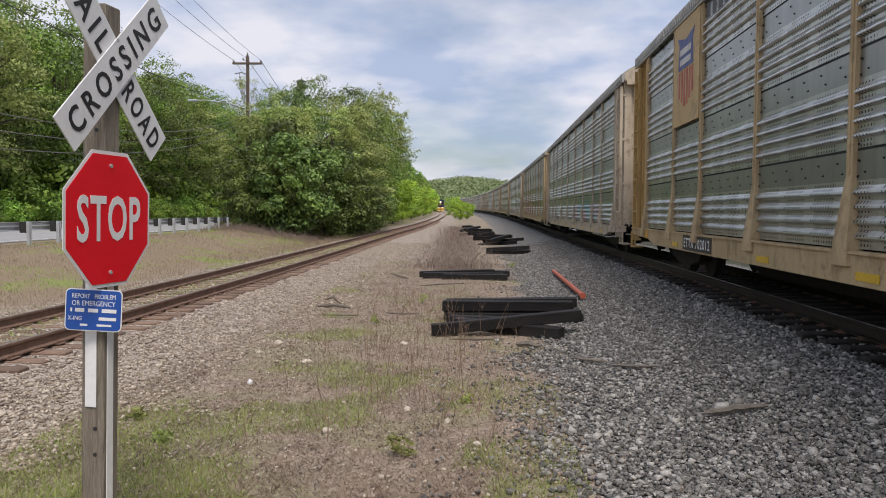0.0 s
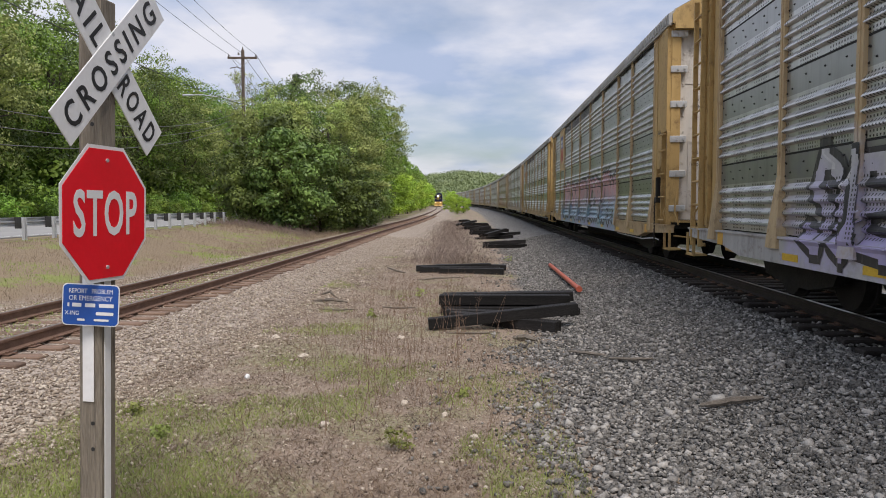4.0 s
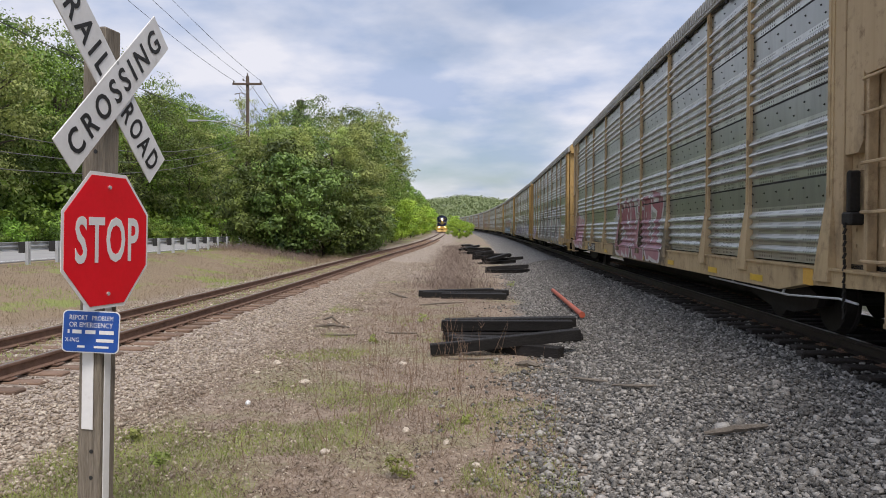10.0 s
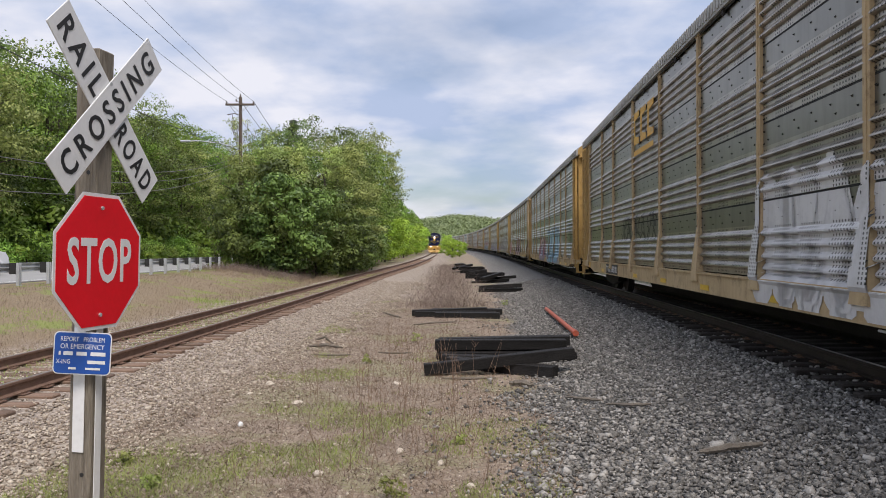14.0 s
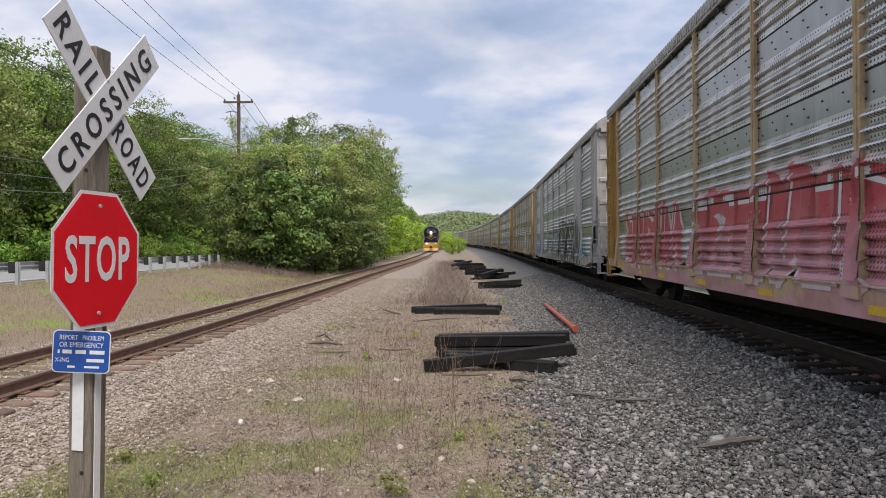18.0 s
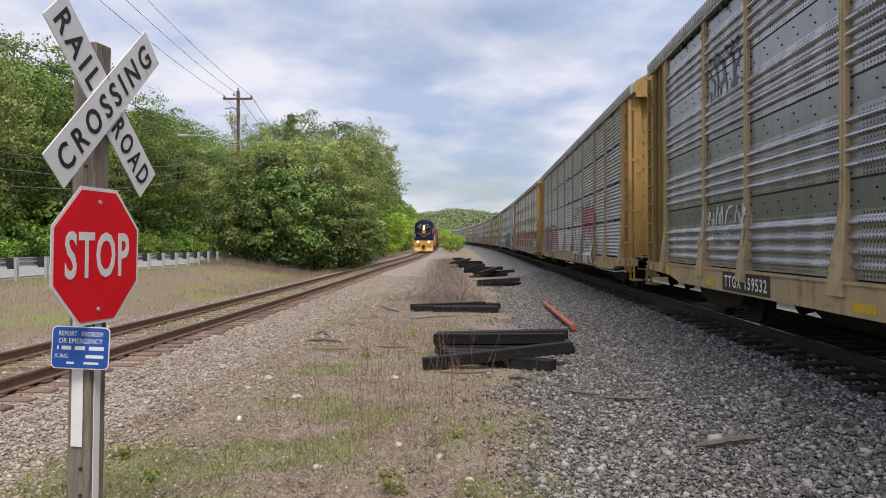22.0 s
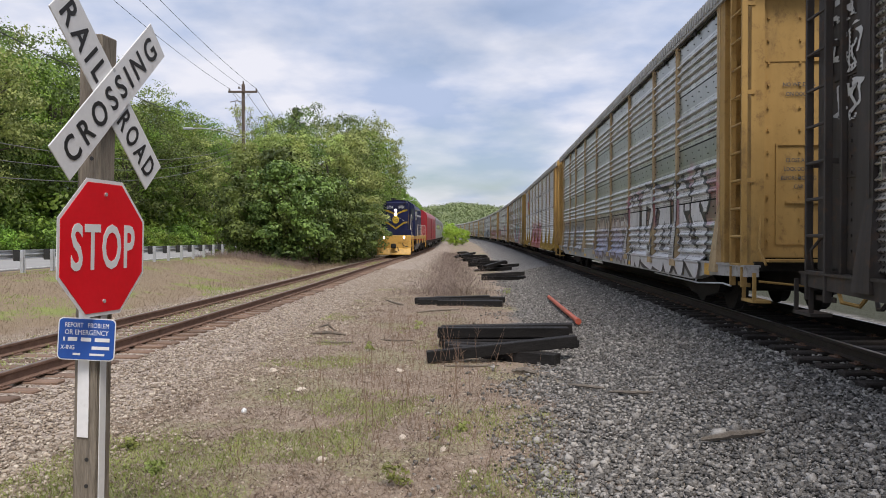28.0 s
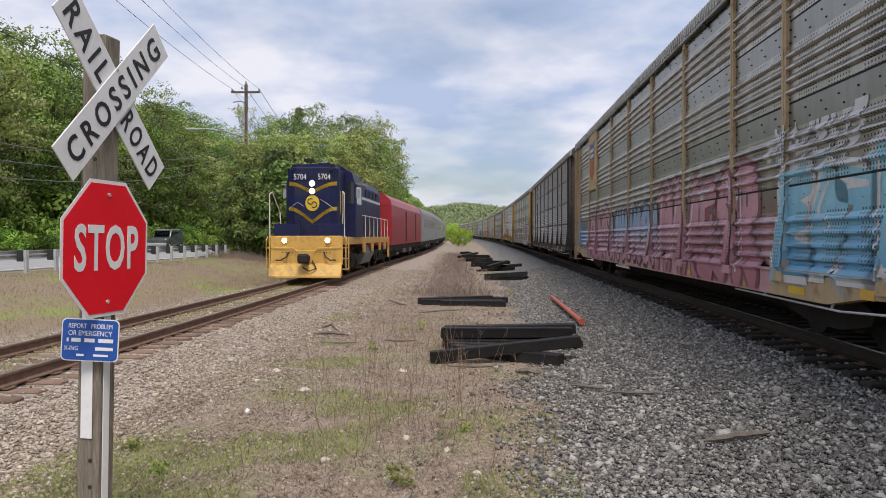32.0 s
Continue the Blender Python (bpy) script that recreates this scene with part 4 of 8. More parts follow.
        bent(bm, [(s * 13.45, 1.4, 0.72), (s * 13.5, 0.4, 0.62), (s * 13.7, 0.12, 0.6)], 0.018)
        bent(bm, [(s * 13.5, 0.35, 0.75), (s * 13.8, 0.4, 0.45), (s * 14.1, 0.3, 0.42), (s * 14.25, 0.25, 0.6)], 0.03)
        box(bm, s * 13.4 - 0.25, s * 13.4 + 0.25, 1.3, 1.55, 0.42, 0.46)
        bent(bm, [(s * 13.2, 1.3, 1.7), (s * 13.3, 1.35, 1.2), (s * 13.45, 1.3, 0.95)], 0.02)
        bent(bm, [(s * 13.05, 1.47, 1.35), (s * 13.15, 1.55, 1.2), (s * 13.2, 1.5, 0.98)], 0.018)
        box(bm, min(s * 13.22, s * 13.55), max(s * 13.22, s * 13.55), -1.3, 1.3, 1.0, 1.04)
        for d in (-0.22, 0.2):
            box(bm, s * 13.4 + d, s * 13.4 + d + 0.025, 1.5, 1.55, 0.42, 0.85)
        keep(f"end_gear_{nm}", bm)
        bm = bmesh.new()
        for sy in (-1, 1):
            prism(bm, [(s * 9.6 - 1.2, 0.5), (s * 9.6 - 0.9, 0.62), (s * 9.6 - 0.35, 0.72), (s * 9.6 + 0.35, 0.72), (s * 9.6 + 0.9, 0.62), (s * 9.6 + 1.2, 0.5), (s * 9.6 + 1.1, 0.36), (s * 9.6 + 0.4, 0.24), (s * 9.6 - 0.4, 0.24), (s * 9.6 - 1.1, 0.36)], sy * 1.0, sy * 1.12)
            for d in (-0.16, 0, 0.16):
                rod(bm, (s * 9.6 + d, sy * 1.06, 0.3), (s * 9.6 + d, sy * 1.06, 0.62), 0.06, 8)
        box(bm, s * 9.6 - 0.25, s * 9.6 + 0.25, -1.1, 1.1, 0.42, 0.7, 0.03)
        keep(f"truck_{nm}", bm)
    bm = bmesh.new()
    for sy in (-1, 1):
        rod(bm, (0, sy * 0.70, 0), (0, sy * 0.83, 0), 0.42, 20)
        rod(bm, (0, sy * 0.66, 0), (0, sy * 0.70, 0), 0.455, 20)
        rod(bm, (0, sy * 0.83, 0), (0, sy * 1.1, 0), 0.1, 10)
    rod(bm, (0, -0.75, 0), (0, 0.75, 0), 0.08, 10)
    keep("wheelset", bm)
    bm = bmesh.new()
    box(bm, -0.24, 0.24, 1.561, 1.566, 0.655, 0.745)
    keep("reflector", bm)
    bm = bmesh.new()
    bent(bm, [(-7.4, 1.5, 0.56), (-10.8, 1.5, 0.54), (-12.2, 1.52, 0.62), (-12.6, 1.52, 0.6)], 0.014)
    bent(bm, [(-8.6, 1.5, 0.56), (-8.6, 1.46, 0.66)], 0.016)
    bent(bm, [(-10.6, 1.5, 0.55), (-10.6, 1.46, 0.66)], 0.016)
    keep("brake_rod", bm)
    bm = bmesh.new()
    box(bm, -0.95, 0.95, 1.562, 1.568, 0.63, 0.91)
    keep("mark_plate", bm)
    # rivet heads beside the posts and along the flat bands
    v, f = [], []
    def stud(x, y, z, s=0.012):
        i = len(v)
        v.extend([(x - s, y, z - s), (x + s, y, z - s), (x + s, y, z + s), (x - s, y, z + s), (x, y + 0.02, z)])
        f.extend([(i + 1, i, i + 4), (i + 2, i + 1, i + 4), (i + 3, i + 2, i + 4), (i, i + 3, i + 4)])
    z0, tier = SILL_T + 0.02, (EAVE - SILL_T - 0.02) / 4
    for x in EDGES[1:-1]:
        for k in range(4):
            for dz in (0.04, 0.76, 0.93):
                for d in (-0.1, 0.1):
                    stud(x + d, 1.465, z0 + k * tier + dz, 0.014)
    for xa, xb in zip(EDGES[1:], EDGES[:-1]):
        for k in range(4):
            q = 6 if xb - xa > 2.5 else 4
            for m_ in range(q):
                x = xa + 0.25 + (xb - xa - 0.5) * m_ / (q - 1)
                stud(x, 1.465, z0 + k * tier + 0.8)
                stud(x + 0.12, 1.465, z0 + k * tier + 0.92)
    me = bpy.data.meshes.new("side_rivets")
    me.from_pydata(v, [], f)
    t["side_rivets"] = me


carrier_template()


def put(name, key, material, parent, label="", at=None):
    """A part on a shared mesh, with its material on the object."""
    me = car_meshes[key]
    if not me.materials:
        me.materials.append(M_TRUCK)
    o = new(name, me)
    o.parent = parent
    o.material_slots[0].link = "OBJECT"
    o.material_slots[0].material = material
    if at is not None:
        o.matrix_basis = at
    return tagged(o, label)


carriers = []


def carrier(label, m_panel, m_paint, m_post=None, m_end=None, fine=False, m_sill=None, covered=(), m_door=None):
    c = thing("car_carrier", label, "freight wagon", "freight train")
    m_post, m_end = m_post or m_paint, m_end or m_paint
    # solid core, coloured as the shade behind the side sheets
    body = put("body", "inner_body", M_INSIDE_SHADE, c)
    put("underframe", "underframe", M_TRUCK, c)
    put("roof", "roof", M_ROOF, c, "pale grey ribbed steel roof")
    put("side_sill", "side_sill", m_sill or m_paint, c)
    put("top_rail", "top_rail", M_ROOF, c)
    put("roof_crimp", "rail_clips", M_ROOF, c)["kind"] = "stuff"
    put("eave_shade_strip", "eave_shade_strip", M_TRUCK, c)["kind"] = "stuff"
    put("seam_strip", "seam_shade_fine" if fine else "seam_strip", M_INSIDE_SHADE, c, "dark open seams between side sheets")["kind"] = "stuff"
    for i in range(9):
        put("side_sheet", f"side_sheet_fine_{i}" if fine else f"side_sheet_{i}", m_panel, c)
    for i in range(10):
        put("side_post", f"side_post_{i}", m_post, c)
    if fine:
        put("seam_clip", "seam_clips", m_panel, c)["kind"] = "stuff"
    else:
        put("rivet_head", "side_rivets", M_TRUCK, c)["kind"] = "stuff"
    for nm in ("front", "rear"):
        me_ = m_end
        put("end_plate", f"end_plate_{nm}", me_, c)
        put("end_plate", f"end_plate_off_{nm}", me_, c)
        put("roof_end", f"roof_end_{nm}", me_, c)
        put("corner_post", f"corner_post_{nm}", me_, c)
        put("corner_post", f"corner_post_off_{nm}", me_, c)
        dr_ = put("end_door", f"end_door_{nm}", m_door or me_, c)
        put("door_frame", f"door_frame_{nm}", m_door or me_, dr_)
        if nm in covered:
            put("cover_plate", f"cover_inner_{nm}", me_, c)
            put("cover_plate", f"cover_outer_{nm}", me_, c)
            put("ladder", f"short_ladder_{nm}", me_, c, "short ladder under a cover plate")
            put("brake_gear", f"brake_gear_{nm}", M_TRUCK if nm == "rear" else me_, c, "hand brake chain and lever")
            for k in range(6):
                put("hinge", f"hinge_{nm}", M_GALV, c, at=pose(0, 0, 1.3 + 0.74 * k))
        else:
            put("ladder", f"ladder_{nm}", me_, c)
        put("coupler", f"coupler_{nm}", M_TRUCK, c)
        put("end_gear", f"end_gear_{nm}", me_, c)
        tr = put("truck", f"truck_{nm}", M_TRUCK, c)
        s = 1 if nm == "front" else -1
        for d in (-0.89, 0.89):
            put("wheelset", "wheelset", M_TRUCK, tr, at=pose(s * 9.6 + d, 0, 0.455))
    for x in EDGES[1:-1]:
        put("reflector", "reflector", M_REFLECTOR, c, "yellow reflector on the sill", pose(x - 0.55, 0, 0))
    put("brake_rod", "brake_rod", M_GALV, c)
    carriers.append(c)
    return c


def mark(c, words, x):
    """Reporting mark in white on a dark plate on the sill."""
    p_ = put("mark_plate", "mark_plate", M_BLACK_INK, c, "dark plate with white reporting mark", pose(x, 0.0, 0))
    lettering("lettering", words, 0.2, M_WHITE_SIGN, p_, Matrix.Translation((0, 1.571, 0.77)) @ pose(0, 0, 0, 90, 0, 180), width=1.7, height=0.18, bold=0.003, depth=0.001, spaced=1.25)
    return p_


def flat_shape(name, outline, m, x, z, y, parent, label=""):
    """A flat outline (x along the car towards its rear as seen, z up) standing proud of the side."""
    bm = bmesh.new()
    prism(bm, [(x - a, z + b) for a, b in outline], y, y + 0.006)
    return part(name, bm, m, parent, label)


M_SH_BLUE = surface("faded_blue_paint", (0.05, 0.07, 0.2), (0.1, 0.13, 0.32), 2, 0.6, dirt=(0.3, 0.25, 0.2))
M_SH_RED = surface("faded_red_paint", (0.35, 0.07, 0.06), (0.5, 0.14, 0.1), 2, 0.6)
M_SH_TAN = surface("tan_plate_paint", (0.42, 0.29, 0.12), (0.56, 0.41, 0.2), 1.5, 0.6, dirt=(0.3, 0.2, 0.1))
M_ORANGE = surface("orange_yellow_paint", (0.55, 0.3, 0.04), (0.72, 0.43, 0.08), 2, 0.6, dirt=(0.3, 0.2, 0.1))
M_DULL_WHITE = surface("worn_white_paint", (0.5, 0.5, 0.5), (0.68, 0.68, 0.67), 2, 0.6, dirt=(0.25, 0.24, 0.22))
M_INK_FADED = surface("faded_black_paint", (0.05, 0.05, 0.05), (0.12, 0.12, 0.12), 3, 0.7)


def shield(c):
    """Tan plate over the upper half of the second bay with a striped shield on it."""
    xa, xb = EDGES[2] + 0.07, EDGES[1] - 0.07
    bm = bmesh.new()
    box(bm, xa, xb, 1.515, 1.53, 3.1, EAVE - 0.05)
    p_ = part("logo_plate", bm, M_SH_TAN, c, "tan plate with a faded blue and red shield")
    x = (xa + xb) / 2
    flat_shape("shield_top", [(-0.55, 0.05), (-0.5, 0.55), (-0.62, 0.72), (0, 0.6), (0.62, 0.72), (0.5, 0.55), (0.55, 0.05)], M_SH_BLUE, x, 4.15, 1.531, p_)
    for k in range(6):
        a = -0.5 + k * 0.19
        low = 0.75 - 0.5 * abs(a + 0.05)
        flat_shape("shield_stripe", [(a, -low), (a + 0.1, -low), (a + 0.1, 0.0), (a, 0.0)], M_SH_RED, x, 4.17, 1.531, p_)
    for r in range(2):
        flat_shape("lettering_bar", [(-0.4, 0.0), (0.4, 0.0), (0.4, 0.12), (-0.4, 0.12)], M_DULL_WHITE, x, 4.28 + r * 0.2, 1.5385, p_)


PINK, LILAC, CYAN, RED, WINE, BLK, WHT, BLU, GRN = (0.55, 0.28, 0.36), (0.4, 0.36, 0.58), (0.12, 0.42, 0.5), (0.45, 0.05, 0.07), (0.16, 0.04, 0.07), (0.025, 0.025, 0.03), (0.62, 0.62, 0.63), (0.1, 0.2, 0.45), (0.2, 0.3, 0.15)

# leading wagons, already past, then those that pass one by one
kinds = []
for i, (pn, pt) in enumerate(((GREY, DUSTY), (PALE, TAN), (PALE, DUSTY), (DUN, YEL))):
    kinds.append((sheet_metal(f"side_sheets_plain_{i}", *pn, specs=[(-9 + 3 * i, -2 + 4 * i, 0.6, 2.0 + 0.1 * i, (PINK, LILAC, WHT, RED)[i], (CYAN, WHT, LILAC, PINK)[i])], seed=20 + i, rust=0.4), car_paint(f"frame_paint_{i}", *pt)))
for k in range(15):
    q_ = (k * 3 + k // 4) % 4
    carrier(("closed car carrier with grey ridged sides and ochre posts", "closed car carrier with pale sides and tan posts", "closed car carrier with grey sides and golden frame", "closed car carrier with dusty brown-grey sides")[q_], *kinds[q_])
carriers.reverse()      # the one nearest the first gap comes last in time order
N_LEAD = len(carriers)

# each: label, side colours, frame colours, end colours, sprayed grounds, letters (x0, x1, z0, z1, fill, second fill, line, stroke)
TRAIN = [
    ("closed car carrier with grey ridged sides, ochre frame and shield plate", GREY, YEL, OCHRE, [], []),
    ("closed car carrier with pink and blue graffiti letters along its side", GREY, YEL, OCHRE, [(-7.2, 8.2, 0.3, 1.5, (0.3, 0.5, 0.6), (0.35, 0.42, 0.65))], [(-6.8, 7.8, 0.85, 2.45, (0.62, 0.34, 0.38), (0.36, 0.52, 0.62), BLK, 0.2)]),
    ("closed car carrier with pale silver and violet scrawls along the sill", PALE, WHITE, OCHRE, [(-12, 9, 0.5, 2.0, (0.45, 0.42, 0.6), (0.5, 0.5, 0.52))], [(-1.0, 8.4, 0.8, 2.0, (0.5, 0.5, 0.52), LILAC, BLK, 0.1), (-9.0, -2.3, 0.65, 2.6, (0.6, 0.6, 0.6), (0.45, 0.45, 0.46), BLK, 0.22), (-11.5, -10.1, 1.1, 2.6, BLK, BLK, None, 0.05)]),
    ("closed car carrier with violet washed lower side and orange mark", GREY, TAN, OCHRE, [(9.1, 11.7, 0.6, 1.8, LILAC, LILAC), (-9.5, 5.8, 0.7, 2.2, (0.5, 0.49, 0.48), (0.4, 0.38, 0.4)), (-9, 4, 0.3, 0.9, (0.25, 0.27, 0.27), (0.5, 0.42, 0.3))], [(-9.4, 5.8, 0.75, 2.8, WHT, (0.42, 0.42, 0.42), (0.1, 0.1, 0.1), 0.13)]),
    ("closed car carrier with dark red and white graffiti letters", GREY, YEL, TAN, [(9.6, 12.6, 0.5, 1.9, PINK, PINK), (-4.5, 2.4, 0.4, 1.5, BLK, (0.06, 0.07, 0.06))], [(9.7, 12.5, 0.75, 2.0, (0.6, 0.3, 0.34), PINK, WHT, 0.2), (-3.4, 1.8, 0.65, 2.4, (0.28, 0.06, 0.1), (0.42, 0.2, 0.25), WHT, 0.2), (1.7, 2.7, 1.0, 1.9, WHT, WHT, None, 0.06), (8.9, 9.6, 0.65, 1.3, BLK, BLK, None, 0.025)]),
    ("closed car carrier with cyan and pink graffiti letters", GREY, YEL, GOLD, [(-7, -0.4, 0.4, 1.3, (0.45, 0.1, 0.12), CYAN), (0.5, 4.3, 0.7, 2.0, PINK, PINK)], [(0.7, 4.1, 0.65, 2.1, (0.6, 0.36, 0.38), (0.2, 0.17, 0.33), BLK, 0.17), (-6.4, -0.8, 0.65, 2.5, (0.36, 0.58, 0.68), (0.2, 0.42, 0.6), (0.08, 0.2, 0.4), 0.22), (-8.0, -7.0, 1.2, 2.0, WHT, WHT, None, 0.04), (-11.4, -10.2, 0.95, 2.6, BLK, BLK, None, 0.03), (8.4, 11.5, 1.1, 1.9, WHT, WHT, None, 0.025)]),
    ("closed car carrier with dark brown-grey sides and yellow mark", DUN, YEL, OCHRE, [], [(-7.7, -4.5, 0.7, 2.3, WHT, WHT, WHT, 0.3), (-7.5, -4.7, 1.2, 2.1, BLK, BLK, None, 0.02), (2.0, 6.0, 1.6, 2.2, BLK, BLK, None, 0.03)]),
    ("closed car carrier with pale end panels and black teal graffiti", PALE, WHITE, WHITE, [(-9.2, -1.2, 0.3, 2.0, BLK, BLK), (8.85, 11.9, 0.7, 1.9, BLU, (0.2, 0.4, 0.5))], [(-9.2, -1.3, 0.6, 2.6, BLK, (0.03, 0.03, 0.03), WHT, 0.2), (-1.3, 4.2, 0.7, 2.1, (0.25, 0.5, 0.55), (0.4, 0.4, 0.38), BLK, 0.1), (-10.0, -9.3, 0.9, 1.6, (0.15, 0.5, 0.6), CYAN, None, 0.06)]),
    ("closed car carrier with large red graffiti letters", PALE, YEL, GOLD, [(-9.5, 10.5, 0.3, 0.9, PINK, (0.4, 0.2, 0.22)), (-12, -9.2, 0.9, 1.3, (0.15, 0.35, 0.6), BLU)], [(5.2, 10.8, 0.95, 2.3, RED, (0.5, 0.08, 0.1), (0.6, 0.5, 0.5), 0.2), (-9.0, 4.4, 0.95, 2.3, RED, (0.55, 0.25, 0.3), (0.6, 0.5, 0.5), 0.2), (-11.7, -9.3, 1.5, 2.2, BLK, BLK, None, 0.04)]),
    ("closed car carrier with black, white and red graffiti on grey sides", ((0.36, 0.36, 0.35), (0.62, 0.62, 0.605)), YEL, GOLD, [(-8, -1.2, 0.3, 1.0, (0.1, 0.13, 0.1), (0.4, 0.15, 0.12)), (4.6, 11.6, 1.0, 1.6, PINK, (0.4, 0.38, 0.38))], [(4.6, 11.5, 1.0, 2.3, RED, (0.45, 0.2, 0.25), BLK, 0.15), (-3.9, -1.4, 0.62, 2.7, WHT, (0.5, 0.5, 0.45), BLK, 0.16), (-8.0, -4.2, 0.62, 2.8, (0.5, 0.08, 0.12), WHT, BLK, 0.2)]),
    ("closed car carrier with smooth grey sides and cyan graffiti letters", ((0.36, 0.365, 0.385), (0.58, 0.585, 0.6)), YEL, BRASS, [(-9, -1.3, 0.3, 2.0, (0.55, 0.28, 0.45), PINK)], [(-7.5, -1.5, 0.65, 2.7, (0.36, 0.6, 0.64), (0.1, 0.4, 0.42), BLK, 0.22), (7.0, 9.6, 1.3, 1.95, WHT, WHT, None, 0.03), (7.2, 9.0, 3.7, 4.5, BLK, BLK, None, 0.03)]),
    ("closed car carrier with golden frame, shield plate and red graffiti", ((0.58, 0.585, 0.58), (0.82, 0.825, 0.82)), SUNNY, GOLD, [(-3.4, 4.3, 0.3, 1.4, RED, (0.5, 0.12, 0.16))], [(-3.4, 4.3, 0.62, 2.3, (0.42, 0.04, 0.07), (0.5, 0.06, 0.1), (0.6, 0.35, 0.38), 0.2)]),
    ("closed car carrier with white bubble graffiti outlined in black", GREY, WHITE, GOLD, [(-12, -4, 1.6, 2.5, (0.5, 0.2, 0.22), PINK)], [(-11.9, -4.2, 0.62, 2.6, (0.66, 0.66, 0.66), WHT, BLK, 0.22), (-4.1, 1.3, 0.8, 1.9, (0.5, 0.4, 0.3), (0.4, 0.42, 0.6), (0.15, 0.12, 0.12), 0.12), (4.5, 11.6, 0.9, 1.8, (0.45, 0.47, 0.5), WHT, (0.15, 0.17, 0.2), 0.07)]),
    ("closed car carrier with dark brown sides and white scrawls", ((0.33, 0.31, 0.28), (0.52, 0.49, 0.45)), BROWN, BROWN, [], [(-11.8, -4.0, 1.0, 2.5, (0.62, 0.62, 0.6), WHT, None, 0.03), (-3.8, 1.5, 1.0, 2.2, (0.55, 0.55, 0.53), WHT, None, 0.028), (2.5, 8.5, 1.0, 1.8, (0.5, 0.5, 0.48), WHT, None, 0.02), (-11.5, -6.0, 0.62, 0.9, (0.5, 0.5, 0.48), WHT, None, 0.016)] + [(12.22, 13.0, 2.6 + 0.55 * q, 3.1 + 0.55 * q, (0.5, 0.5, 0.48), WHT, None, 0.022) for q in range(4)]),
    ("closed car carrier with blue and pink graffiti and shield plate", ((0.34, 0.325, 0.295), (0.54, 0.52, 0.475)), TAN, TAN, [(9.3, 12.2, 0.9, 2.1, (0.12, 0.3, 0.6), (0.2, 0.42, 0.65)), (-9, 9.3, 0.3, 1.8, (0.5, 0.25, 0.33), PINK), (-13, -9, 0.9, 2.2, (0.1, 0.3, 0.55), (0.2, 0.5, 0.65))], [(-2.0, 4.2, 0.75, 2.2, (0.25, 0.42, 0.62), PINK, BLK, 0.16), (4.3, 9.2, 0.62, 2.5, (0.6, 0.33, 0.4), (0.5, 0.22, 0.3), (0.06, 0.03, 0.04), 0.19), (-9.0, -2.2, 0.6, 2.6, (0.58, 0.3, 0.36), (0.4, 0.15, 0.2), (0.2, 0.06, 0.08), 0.2), (-12.3, -9.2, 0.9, 2.3, (0.25, 0.55, 0.68), (0.12, 0.35, 0.55), WHT, 0.2), (-11.5, -8.5, 2.35, 2.8, WHT, WHT, None, 0.045)]),
    ("closed car carrier with grey sides and ochre frame", GREY, YEL, YEL, [], []),
]

STROKES = [
    [[(0, 0), (0.05, 1), (0.7, 0.95), (0.8, 0.7), (0.15, 0.5), (0.85, 0)]], [[(0, 0), (0.45, 1), (0.95, 0)], [(0.2, 0.35), (0.75, 0.4)]],
    [[(0.9, 0.85), (0.4, 1), (0.1, 0.72), (0.8, 0.35), (0.5, 0), (0.0, 0.15)]], [[(0.9, 1), (0.1, 0.95), (0.05, 0.05), (0.95, 0)], [(0.1, 0.5), (0.7, 0.52)]],
    [[(0.05, 0), (0.1, 1)], [(0.9, 1), (0.12, 0.45), (0.95, 0)]], [[(0.45, 1), (0.05, 0.6), (0.12, 0.1), (0.5, 0), (0.92, 0.3), (0.85, 0.8), (0.45, 1)]],
    [[(0.0, 1), (0.95, 0.92), (0.1, 0.08), (1.0, 0)]], [[(0, 0), (0.15, 1), (0.5, 0.35), (0.85, 1), (1, 0)]], [[(0.05, 1), (0.1, 0.2), (0.5, 0), (0.9, 0.2), (0.95, 1)]],
]
paints = {}


def spray_paint(rgb, low=None):
    """Sprayed paint that fades to a second colour towards the sill, worn through in flecks and along the holes."""
    low = low or rgb
    key = tuple(rgb) + tuple(low)
    if key not in paints:
        m, n, l, p = nodes_of("spray_paint")
        vec = n.new("ShaderNodeTexCoord").outputs["Object"]
        sep_ = n.new("ShaderNodeSeparateXYZ")
        l.new(vec, sep_.inputs[0])
        x, _, z = sep_.outputs
        wob = noise_tex(n, l, vec, 1.6, 4, 0.6)
        mr = n.new("ShaderNodeMapRange")
        mr.inputs["From Min"].default_value, mr.inputs["From Max"].default_value = 1.15, 1.85
        l.new(calc(n, l, "ADD", z, calc(n, l, "MULTIPLY_ADD", wob, 1.2, -0.6)), mr.inputs["Value"])
        col = mix(n, l, mr.outputs[0], tuple(low), tuple(rgb))
        cloudy = noise_tex(n, l, vec, 3.5, 5, 0.7)
        col = mix(n, l, ramp(n, l, cloudy, [(0.45, (0, 0, 0)), (0.75, (0.55, 0.55, 0.55))]), col, tuple(v * 0.5 + 0.05 for v in rgb))
        streak = noise_tex(n, l, vec, 5.0, 5, 0.7, (3, 1, 0.2))
        col = mix(n, l, ramp(n, l, streak, [(0.56, (0, 0, 0)), (0.72, (0.5, 0.5, 0.5))]), col, (0.3, 0.29, 0.27))
        col = punched(n, l, x, z, col)
        l.new(col, p.inputs["Base Color"])
        p.inputs["Roughness"].default_value = 0.42
        paints[key] = m
    return paints[key]


SKIN = {}


